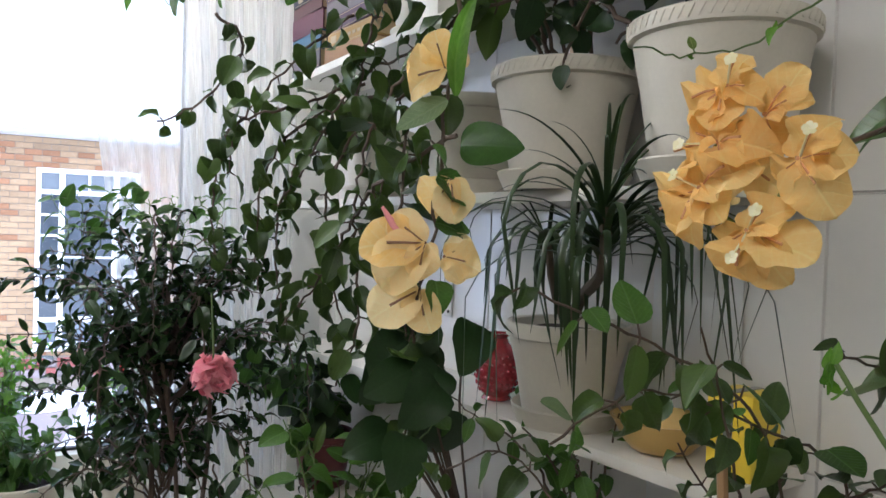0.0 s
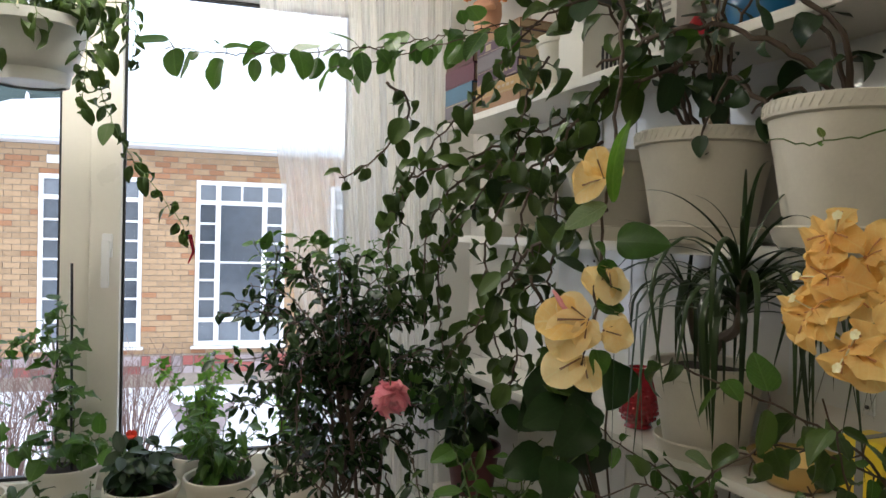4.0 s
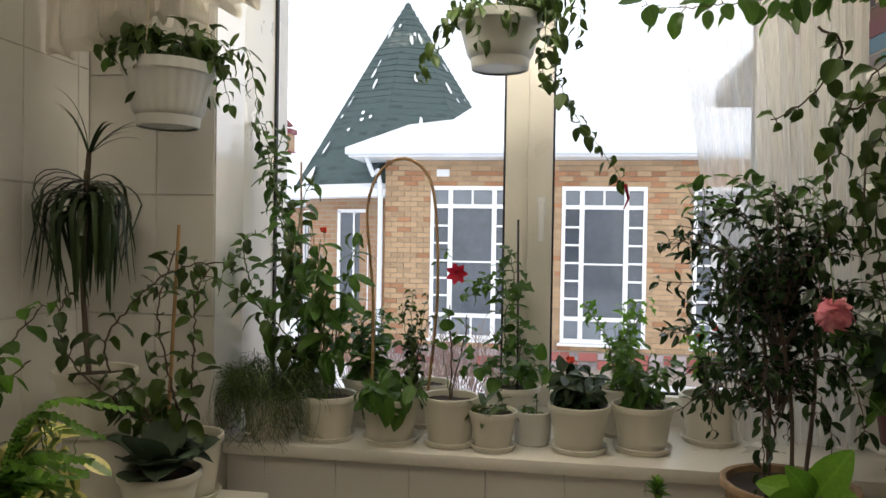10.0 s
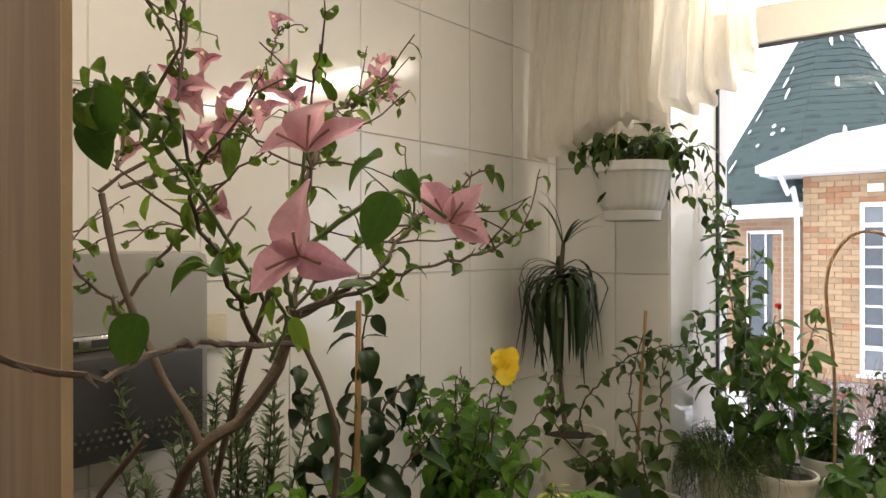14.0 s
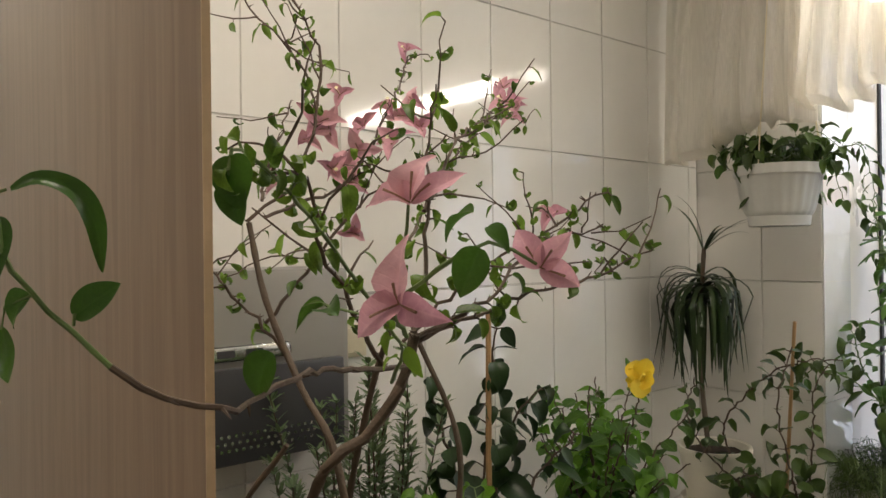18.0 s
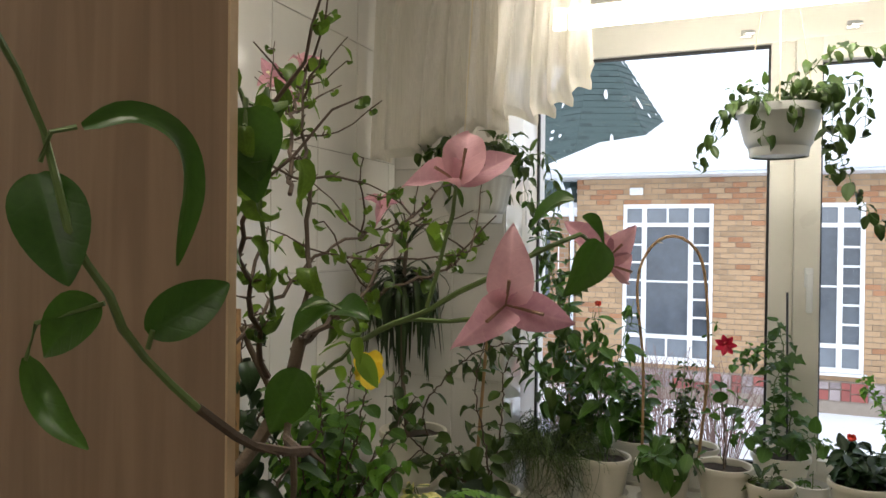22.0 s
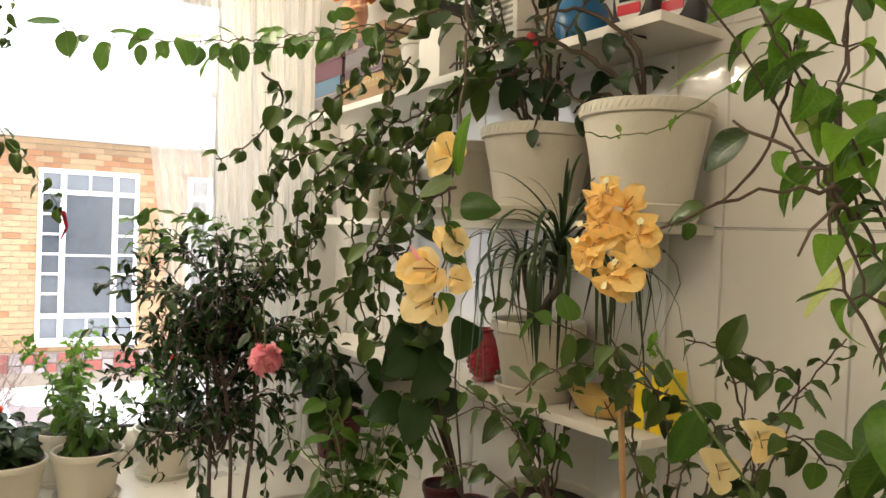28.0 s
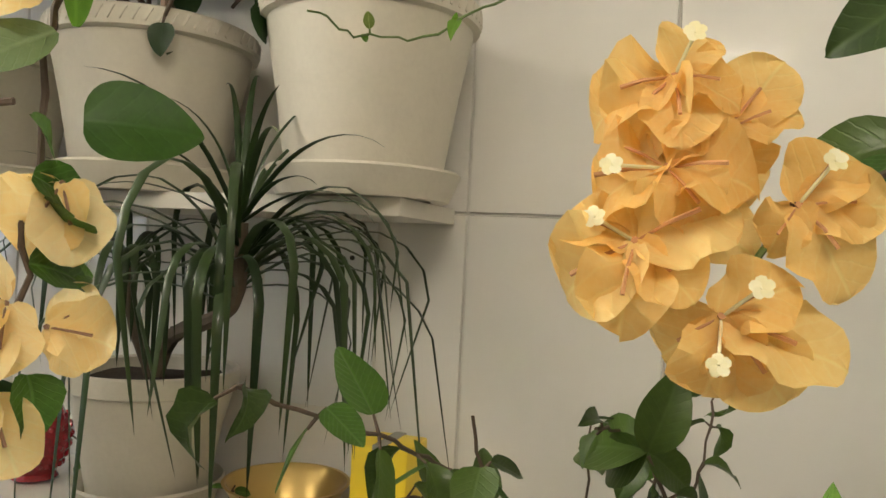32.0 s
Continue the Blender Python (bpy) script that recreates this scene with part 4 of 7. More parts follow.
while x < 9:
    w = rng.uniform(0.14, 0.36)
    h = rng.uniform(0.10, 0.2)
    for z0, z1 in ((-0.88, -0.88 + h), (-0.87 + h, -0.56)):
        o = part("stone", STONES[rng.random() < 0.3], M_STONE, plinth)
        o.matrix_basis = Matrix.LocRotScale((x, -0.055 - rng.uniform(0, 0.02), z0), None, (w - 0.02, 0.04, z1 - z0 - 0.012))
    x += w

tower = thing("tower", "brick tower with a steep green shingled pointed roof", "building", Matrix.Translation((-3.62, 17.6, 0)))
prof = []
for i in range(30):
    t = i / 30
    r = 2.82 * (1 - t)
    prof += [(r + 0.03, 2.5 + 4.55 * t), (r - 0.02, 2.5 + 4.55 * (i + 0.92) / 30)]
prof.append((0.01, 7.1))
cone = Soup().lathe(prof, 8)
cone_ob = part("roof", cone, M_SHINGLE, tower, "green shingles with patches of snow", smooth=False)
sg = Soup()
for fc in range(4, 8):
    va, vb = (Vector((2.86 * math.cos(k * math.pi / 4), 2.86 * math.sin(k * math.pi / 4), 2.46)) for k in (fc, fc + 1))
    out = Vector((va.x + vb.x, va.y + vb.y, 3.0)).normalized()
    top = Vector((0, 0, 7.06))
    for i in range(30):
        l0, r0, l1, r1 = (q.lerp(top, min(1, h)) for h in (i / 30, (i + 1.1) / 30) for q in (va, vb))
        n = max(1, round((r0 - l0).length / 0.24))
        for j in range(-1, n):
            u0, u1 = max(0, (j + 0.5 * (i % 2) + 0.02) / n), min(1, (j + 1 + 0.5 * (i % 2) - 0.02) / n)
            if u1 - u0 < 0.1 / n:
                continue
            k, up = len(sg.v), rng.uniform(0.030, 0.042)
            sg.v += [tuple(v) for v in (l0.lerp(r0, u0) + out * up, l0.lerp(r0, u1) + out * up, l1.lerp(r1, u1) + out * 0.02, l1.lerp(r1, u0) + out * 0.02, l0.lerp(r0, u0), l0.lerp(r0, u1))]
            sg.f += [(k, k + 1, k + 2, k + 3), (k + 4, k + 5, k + 1, k)]
tagged(part("shingles", sg, M_SHINGLE, cone_ob, smooth=False), kind="stuff")
pt = Soup()
for i in range(46):
    a = rng.uniform(3.4, 6.1)
    t = rng.uniform(0.02, 0.92) ** 1.3
    k = math.pi / 8
    aa = (a % (2 * k)) - k
    r = 2.85 * (1 - t) * math.cos(k) / math.cos(aa)
    L, W = rng.uniform(0.03, 0.2) * (1 + 1.2 * (t < 0.25)), rng.uniform(0.015, 0.05) * (1 + 1.5 * (t < 0.2))
    n0 = len(pt.v)
    up = Vector((-math.cos(a) * 0.55, -math.sin(a) * 0.55, 0.835))
    sd = Vector((-math.sin(a), math.cos(a), 0))
    c = Vector((r * math.cos(a), r * math.sin(a), 2.5 + 4.55 * t)) + Vector((math.cos(a), math.sin(a), 0.3)) * 0.09
    for q in range(7):
        w = q * 0.8976
        pt.v.append(tuple(c + up * L * math.cos(w) * rng.uniform(0.7, 1.2) + sd * W * math.sin(w) * rng.uniform(0.7, 1.3)))
    pt.f.append(tuple(n0 + q for q in range(7)))
part("snow_patch", pt, M_SNOW, cone_ob, "thin patches of snow", smooth=False)
part("eave", Soup().lathe([(2.4, 2.35), (3.08, 2.35), (3.12, 2.5), (2.9, 2.62)], 8), M_SNOW, tower)
part("wall", Soup().lathe([(2.45, -1.2), (2.45, 2.36)], 8), M_FARBRICK, tower, smooth=False)
for a in (210, 255, 300):
    m = Matrix.Rotation(radians(a), 4, 'Z') @ Matrix.Translation((2.3, 0, 0))
    o = part("window", Soup().box(-0.02, 0.03, -0.02, 0.02, 0, 2.1).box(-0.02, 0.03, -0.4, -0.33, 0, 2.1).box(-0.02, 0.03, 0.33, 0.4, 0, 2.1).box(-0.02, 0.03, -0.4, 0.4, 2.05, 2.12), M_WHITEPAINT, tower)
    o.matrix_basis = m
    part("pane", Soup().box(-0.05, 0.0, -0.35, 0.35, 0.0, 2.1), M_PANE, o)
ch = thing("chimney", "far brick chimney with a dark red cap", "chimney", Matrix.Translation((-11.0, 29, 0)) @ Matrix.Diagonal((0.95, 0.95, 1.08, 1)))
part("shaft", Soup().box(-0.28, 0.28, -0.28, 0.28, -1.12, 5.2), M_FARBRICK, ch)
part("cap", Soup().box(-0.36, 0.36, -0.36, 0.36, 5.2, 5.38).lathe([(0.33, 5.5), (0.05, 5.75)], 4), M_CHIMCAP, ch)
part("collar", Soup().box(-0.36, 0.36, -0.36, 0.36, 4.35, 4.55), M_CHIMCAP, ch)
far = thing("far_house", "far low house under snow", "building", Matrix.Translation((-13, 28, 0)))
part("wall", Soup().box(-5, 4.2, 0, 5, -1.12, 2.6), M_FARBRICK, far)
part("roof", Soup().box(-5.4, 4.6, -0.5, 5.5, 2.6, 4.75, 0.6), M_SNOW, far)

for k, (sx, sy, hh) in enumerate(((-1.55, 8.6, 1.55), (-1.05, 9.0, 1.7), (-2.3, 9.4, 1.5), (-0.5, 9.6, 1.5), (2.7, 9.8, 1.2))):
    sb = thing("bare_shrub", "leafless winter shrub with fine reddish twigs in the snow", "shrub", Matrix.Translation((sx, sy, GZ - 0.02)), "bare shrubs")
    tw = Soup()
    r2 = random.Random(20 + k)
    for i in range(70):
        a = r2.uniform(0, 6.28)
        q = r2.uniform(0.1, 0.65)
        h = hh * r2.uniform(0.55, 1.05)
        p2 = Vector((math.cos(a) * q, math.sin(a) * q, h))
        p1 = p2 * 0.5 + Vector((r2.uniform(-0.05, 0.05), r2.uniform(-0.05, 0.05), 0.1))
        tw.tube([(math.cos(a) * 0.08, math.sin(a) * 0.08, 0), p1, p2], 0.007, 0.003, 3)
        for j in range(3):
            b = p1.lerp(p2, r2.uniform(0.1, 0.9))
            tw.tube([b, b + Vector((r2.uniform(-0.2, 0.2), r2.uniform(-0.2, 0.2), r2.uniform(0.1, 0.3)))], 0.004, 0.002, 3)
    tagged(part("twig", tw, M_SHRUB, sb), kind="stuff")
tub = thing("stone_planter", "round dark stone planter with a cap of snow", "planter", Matrix.Translation((0.25, 11.2, GZ)))
part("bowl", Soup().lathe([(0.2, -0.05), (0.28, 0.1), (0.4, 0.35), (0.45, 0.5), (0.4, 0.5)], 20), M_STONE, tub)
part("snow_cap", Soup().lathe([(0.42, 0.48), (0.36, 0.58), (0.2, 0.64), (0.0, 0.66)], 20), M_SNOW, tub)

# ---- pots ----
def pot(at, d, h, label, mat=None, saucer=True, name="flower_pot", group="", taper=0.74, rim=0.022, flutes=0, soil=0.86, category="pot", lip=0.018):
    """A tapered pot with a rolled rim, soil inside and a saucer under it. at: the middle of what it stands on."""
    mat = mat or M_POT
    th = thing(name, label, category, Matrix.Translation(at), group)
    r, b = d / 2, d / 2 * taper
    z0 = 0.012 if saucer else 0.0
    body = [(b * 0.9, z0), (b, z0 + 0.004), (b + (r - b) * 0.45, z0 + h * 0.5), (r * 0.93, h - rim * 1.3), (r * 0.94, h - rim), (r, h - rim * 0.9), (r * 1.01, h - rim * 0.4), (r, h - 0.002), (r * 0.97, h), (r * 0.91, h - 0.003), (r * 0.88, h - rim), (b * 0.95, z0 + 0.012)]
    part("body", Soup().lathe(body, 36, flute=0.012 if flutes else 0, flutes=flutes), mat, th)
    s = Soup()
    n, zs = 22, h * soil
    rr = random.Random(int(d * 9999 + at[0] * 77))
    s.v.append((0, 0, zs + 0.004))
    for k in (0.45, 0.885):
        for i in range(n):
            a = i * 6.2832 / n
            s.v.append((r * k * math.cos(a), r * k * math.sin(a), zs + rr.uniform(-0.004, 0.005)))
    for i in range(n):
        j = (i + 1) % n
        s.f += [(0, 1 + i, 1 + j), (1 + i, 1 + n + i, 1 + n + j, 1 + j)]
    part("soil", s, M_SOIL, th, "dark potting soil")
    if saucer:
        part("saucer", Soup().lathe([(b * 0.9, 0), (b * 1.12, 0), (b * 1.27, lip), (b * 1.24, lip + 0.003), (b * 1.1, 0.006), (0.002, 0.006)], 36), mat, th)
    return th


def plant(name, label, category="plant", group=""):
    return thing(name, label, category, group=group)


SP = "pots on the window sill"
# sill, from the pier to the shelves
pot((-0.70, 2.778, SILL), 0.20, 0.155, "cream plastic pot holding a tall leafy plant", group=SP)
pot((-0.485, 2.785, SILL), 0.205, 0.155, "cream plastic pot under a hoop of cane", group=SP)
pot((-0.282, 2.80, SILL), 0.195, 0.165, "cream plastic pot with a thin red-flowered plant", group=SP)
pot((-0.092, 3.05, SILL), 0.21, 0.16, "cream plastic pot with a black stake", group=SP)
pot((-0.134, 2.768, SILL), 0.162, 0.13, "small cream pot with a tiny sprouting plant", group=SP)
pot((0.146, 2.815, SILL), 0.206, 0.155, "cream plastic pot with a low dark-leaved plant", group=SP)
pot((0.355, 2.86, SILL), 0.206, 0.155, "cream plastic pot with a bushy pepper-like plant", group=SP)
pot((0.30, 3.06, SILL), 0.20, 0.17, "cream pot standing behind, with feathery greenery", group=SP)
pot((0.60, 3.02, SILL), 0.21, 0.165, "cream pot standing behind, with reddish stems", group=SP)
pot((-0.62, 3.03, SILL), 0.21, 0.17, "cream pot standing behind, close to the glass", group=SP)
pot((-0.40, 3.04, SILL), 0.19, 0.16, "cream pot standing behind, close to the glass", group=SP)
pot((-0.86, 3.03, SILL), 0.20, 0.16, "cream pot standing behind, with a climbing plant", group=SP)
pot((-0.915, 2.78, SILL), 0.20, 0.15, "cream pot overgrown with wiry grass-like stems", group=SP)
cup = thing("glass_jar", "cloudy white plastic cup with a cutting in it", "cup", Matrix.Translation((-0.008, 2.87, SILL)))
part("body", Soup().lathe([(0.055, 0), (0.062, 0.004), (0.066, 0.11), (0.062, 0.112), (0.06, 0.02), (0.002, 0.01)], 30), M_POT_GREY, cup)
rng = random.Random(40)

# leaf shapes shared by the plants
B_OVATE, B_BUSH, B_HOYA = blades("leaf", "ovate", L_MID), blades("leaf", "bushy", L_BUSH, 0.45, 0.4, segs=6, cols=1), blades("leaf", "broad", L_HOYA, 0.5, 0.45, 0.05, 6)
B_FICUS, B_FRESH, B_HEART = blades("leaf", "ovate", L_FICUS), blades("leaf", "point", L_FRESH, 0.5, 0.7), blades("leaf", "heart", L_MID)
B_LANCE, B_DARKHEART, B_LOBED = blades("leaf", "lance", L_HOYA), blades("leaf", "heart", L_FICUS, 0.15, 0.4), blades("leaf", "lobed", L_FRESH, 0.2, 0.4)
B_GREY, B_LIME, B_NEEDLE = blades("leaf", "ovate", L_GREY, 0.3, 0.2), blades("leaf", "ovate", L_LIME), blades("leaf", "lance", L_GREY, 0.2, 0.1, segs=3, cols=1)
B_DEEP, B_POINT, B_MIDLOBE = blades("leaf", "ovate", L_HOYA, 0.5, 0.5, 0.04, 6), blades("leaf", "point", L_HOYA, 0.4, 0.4, 0.03), blades("leaf", "lobed", L_MID, 0.2, 0.4)
O_BRACT, C_BRACT, P_BRACT = blades("bract", "papery", L_ORANGE, 0.30, 0.28, 0.05, 6, 12, 4), blades("bract", "papery", L_CREAM, 0.38, 0.28, 0.04, 6, 12, 4), blades("bract", "petal", L_PINK, 0.75, 0.34, 0.04, 6, 10, 3)
B_BOUG = blades("leaf", "slim", L_BOUG, 0.6, 1.0, 0.04, 6)
B_FLESHY, B_VARI = blades("leaf", "round", L_VELVET, 0.3, 0.35, 0.03), blades("leaf", "ovate", L_VARI, 0.2, 0.5, 0.03)
B_LEAFLET = blades("leaf", "ovate", L_FRESH, 0.2, 0.2, n=3, segs=4, cols=1)
B_SLIM, B_DROOP = blades("leaf", "bushy", L_MID, 0.4, 0.5, 0.02), blades("leaf", "point", L_FICUS, 0.4, 0.6, 0.03)
B_WIDEMID, B_LANCEMID = blades("leaf", "broad", L_MID, 0.15, 0.2), blades("leaf", "lance", L_MID, 0.3, 0.5)


def simple_plant(name, label, base, h, spread, n, leaves, size, seed, stem=None, spacing=0.03, droop=0.3, lean=(0, 0), r=0.003, start=0.03, limit=160, whorl=2, group="plants on the window sill"):
    p = plant(name, label, group=group)
    fol = Foliage(p, limit)
    bunch(fol, base, h, spread, n, stem or M_STEM, leaves, spacing, size, random.Random(seed), r, droop, lean, start, whorl)
    fol.done()
    return p


simple_plant("leafy_plant", "tall plant with drooping oval green leaves", (-0.70, 2.778, 1.0), 0.62, 0.13, 6, B_SLIM, 0.115, 1, spacing=0.056, droop=0.9, start=0.16)
simple_plant("trailing_plant", "low plant trailing over its pot rim", (-0.485, 2.775, 1.0), 0.12, 0.13, 9, B_OVATE, 0.10, 2, spacing=0.03, droop=0.9, lean=(0, -0.05))
simple_plant("twiggy_plant", "slim twiggy plant with small oval leaves", (-0.43, 2.86, 1.0), 0.38, 0.07, 6, B_DEEP, 0.048, 3, spacing=0.018, droop=0.1)
simple_plant("low_plant", "low dark glossy-leaved plant", (0.146, 2.815, 1.0), 0.12, 0.08, 16, B_FICUS, 0.085, 4, spacing=0.02, droop=0.4)
simple_plant("bushy_plant", "bushy plant with pointed green leaves", (0.355, 2.86, 1.0), 0.22, 0.13, 11, B_SLIM, 0.075, 5, spacing=0.03, droop=0.4)
simple_plant("feathery_plant", "fresh green plant with small lobed leaves", (0.30, 3.05, 1.02), 0.34, 0.16, 12, B_LOBED, 0.055, 6, spacing=0.028, droop=0.2)
simple_plant("geranium", "light green lobed-leaved plant with thin stems", (0.60, 3.02, 1.02), 0.28, 0.13, 12, B_LOBED, 0.055, 7, spacing=0.03, droop=0.2, start=0.08)
simple_plant("sprout", "tiny plant with a few narrow leaves", (-0.134, 2.768, 0.985), 0.035, 0.05, 7, B_LANCE, 0.08, 8, spacing=0.02, start=0.015)
simple_plant("cutting", "single cutting with two short leaves", (-0.008, 2.87, 0.94), 0.08, 0.01, 2, B_OVATE, 0.04, 9, spacing=0.03)
simple_plant("back_plant", "pale green bushy plant close to the glass", (-0.62, 3.03, 1.02), 0.30, 0.12, 10, B_OVATE, 0.08, 10, spacing=0.03)

# climber at the reveal, up a cane
p = plant("climbing_plant", "climber with oval leaves tied up a cane beside the reveal", group="plants on the window sill")
fol = Foliage(p, 220)
rng = random.Random(12)
part("stake", Soup().tube([(-0.88, 3.0, 0.99), (-0.89, 3.0, 1.84)], 0.004, 0.004, 6), M_CANE, p)
for pts in ([(-0.87, 3.0, 1.0), (-0.91, 2.97, 1.4), (-0.97, 2.93, 1.75), (-1.0, 2.92, 1.97)], [(-0.88, 3.0, 1.0), (-0.85, 2.9, 1.35), (-0.90, 2.85, 1.62), (-0.95, 2.85, 1.84)],
            [(-0.88, 3.0, 1.02), (-0.95, 2.8, 1.3), (-0.98, 2.7, 1.5), (-0.9, 2.62, 1.58)], [(-0.72, 2.8, 1.0), (-0.84, 2.7, 1.25), (-1.0, 2.55, 1.42), (-1.1, 2.5, 1.36)],
            [(-0.86, 3.0, 1.0), (-0.78, 2.85, 1.3), (-0.74, 2.78, 1.55)], [(-0.89, 3.0, 1.2), (-0.93, 2.96, 1.6), (-0.98, 2.95, 1.8), (-0.94, 2.93, 1.93)], [(-0.88, 3.0, 1.2), (-0.88, 2.93, 1.5), (-0.84, 2.9, 1.7), (-0.80, 2.9, 1.76)]):
    vine(fol, pts, M_STEM, 0.004, 0.0018, B_OVATE + B_DEEP + B_SLIM, 0.034, 0.10, rng, 0.5, 0.12)
fol.done()

# wiry grass pot
p = plant("wiry_plant", "tangle of dark wiry grass-like stems spilling over the sill", group="plants on the window sill")
rng = random.Random(14)
g = [Soup(), Soup()]
for i in range(760):
    a = rng.uniform(0, 6.28)
    q = rng.uniform(0.04, 0.17)
    b = Vector((-0.915 + 0.075 * math.cos(a), 2.77 + 0.075 * math.sin(a), 1.01))
    up = rng.uniform(0.01, 0.12)
    dn = rng.uniform(-0.15, 0.06) if math.sin(a) < 0.1 else rng.uniform(-0.08, 0.1)
    tip = b + Vector((math.cos(a) * q * rng.uniform(0.7, 1.3) + rng.uniform(-0.05, 0.05), math.sin(a) * q * 0.8, dn))
    mid = b + Vector((math.cos(a) * q * 0.6 + rng.uniform(-0.03, 0.03), math.sin(a) * q * 0.6, up))
    low = mid.lerp(tip, 0.5) + Vector((rng.uniform(-0.07, 0.07), rng.uniform(-0.06, 0.02), rng.uniform(-0.05, 0.07)))
    g[i % 2 if i % 3 else 0].tube(smooth_line([b, mid, low, tip], 0.03), 0.0013, 0.0007, 3)
tagged(part("grass", g[0], M_STEM, p), kind="stuff")
tagged(part("grass", g[1], L_STRAP, p), kind="stuff")

# cane hoop and the red star flower
hp = thing("cane_hoop", "brown cane bent to a tall hoop, standing in a pot", "plant support")
part("hoop", Soup().tube(smooth_line([(-0.575, 2.88, 1.0), (-0.575, 2.88, 1.35), (-0.60, 2.88, 1.66), (-0.55, 2.88, 1.80), (-0.468, 2.88, 1.84), (-0.39, 2.88, 1.79), (-0.355, 2.88, 1.66), (-0.345, 2.88, 1.35), (-0.375, 2.88, 1.0)], 0.03), 0.0055, 0.0055, 8), M_CANE, hp)
for x, z in ((-0.575, 1.12), (-0.347, 1.3), (-0.52, 1.815)):
    part("tie", Soup().tube([(x - 0.008, 2.88, z), (x, 2.872, z + 0.002), (x + 0.008, 2.88, z)], 0.0025, 0.0025, 6), M_STRING, hp)
p = plant("red_flower_plant", "thin plant with one crimson star flower and broad leaves", group="plants on the window sill")
fol = Foliage(p, 80)
rng = random.Random(16)
vine(fol, [(-0.282, 2.80, 1.02), (-0.285, 2.83, 1.2), (-0.30, 2.87, 1.33)], M_TWIG, 0.004, 0.002, B_HEART, 0.06, 0.08, rng, 0.1, 0.16)
vine(fol, [(-0.282, 2.80, 1.02), (-0.25, 2.86, 1.2), (-0.24, 2.9, 1.3)], M_TWIG, 0.003, 0.002, B_HEART, 0.05, 0.06, rng, 0.2, 0.14)
vine(fol, [(-0.285, 2.82, 1.02), (-0.34, 2.88, 1.3), (-0.34, 2.89, 1.52), (-0.30, 2.93, 1.49)], M_STEM, 0.002, 0.0012, B_OVATE, 0.09, 0.045, rng, 0.2, 0.2)
fl = part("flower", Soup().tube([(-0.29, 2.95, 1.45), (-0.285, 2.97, 1.435)], 0.006, 0.004, 6), L_RED, p)
for k in range(7):
    w = k * 0.8976
    o = new("petal", blades("petal", "ovate", L_RED, n=1)[0])
    o.parent = fl
    o.matrix_basis = aim((-0.287, 2.955, 1.438), (math.cos(w), -0.35, math.sin(w)), (0, -1, 0), 0.043)
fol.done()

# climber on the black stake
p = plant("staked_plant", "fresh green climber with lobed leaves on a thin black stake", group="plants on the window sill")
fol = Foliage(p, 200)
rng = random.Random(17)
part("stake", Soup().tube([(-0.07, 3.04, 1.0), (-0.078, 3.04, 1.635)], 0.004, 0.004, 6), M_BLACK, p)
for pts in ([(-0.10, 3.04, 1.02), (-0.12, 3.02, 1.25), (-0.09, 3.02, 1.42), (-0.11, 3.02, 1.52)], [(-0.09, 3.05, 1.02), (-0.06, 3.02, 1.2), (-0.11, 3.0, 1.38), (-0.15, 3.0, 1.47)], [(-0.09, 3.04, 1.02), (-0.18, 2.98, 1.1), (-0.24, 2.93, 1.12)], [(-0.09, 3.04, 1.02), (0.0, 2.97, 1.12), (0.06, 2.93, 1.10)], [(-0.12, 3.02, 1.35), (-0.2, 3.0, 1.42), (-0.25, 2.98, 1.36)]):
    vine(fol, pts, M_STEM, 0.003, 0.0015, B_MIDLOBE + B_HEART[:2], 0.018, 0.078, rng, 0.4, 0.05)
fol.done()


# ---- hanging baskets ----
def hanging(at, d, h, label, top, flutes=24):
    th = thing("hanging_pot", label, "hanging pot", Matrix.Translation(at), "hanging pots at the window")
    r, b = d / 2, d / 2 * 0.72
    part("body", Soup().lathe([(b * 0.90, 0.03), (b * 0.98, 0.034), (b * 1.08, 0.05), (b * 1.12, 0.065), (r * 0.94, h * 0.8), (r * 0.96, h * 0.82), (r, h * 0.84), (r, h), (r * 0.95, h), (r * 0.9, h * 0.84), (b * 0.9, 0.05)], 96, flute=0.013, flutes=flutes), M_POT_GREY, th)
    part("tray", Soup().lathe([(b * 0.84, 0.0), (b * 0.93, 0.002), (b * 0.97, 0.032), (b * 0.93, 0.032), (b * 0.9, 0.006), (0.002, 0.006)], 48), M_POT_GREY, th)
    part("soil", Soup().lathe([(r * 0.93, h * 0.86), (0.002, h * 0.9)], 24), M_SOIL, th)
    for k in range(3):
        a = k * 2.094 + 0.5
        part("cord", Soup().tube([(r * 0.95 * math.cos(a), r * 0.95 * math.sin(a), h * 0.95), (0, 0, top)], 0.0022, 0.0022, 5), M_STRING, th)
    return th


hanging((-1.06, 2.35, 1.872), 0.26, 0.185, "white fluted hanging pot with ivy before the tiled pier", 1.11)
hanging((-0.125, 2.70, 2.10), 0.27, 0.165, "white hanging pot with trailing vine before the mullion", 0.88, 0)
p = plant("ivy", "dark green ivy spilling from a hanging pot", group="plants in hanging pots")
fol = Foliage(p, 230)
rng = random.Random(21)
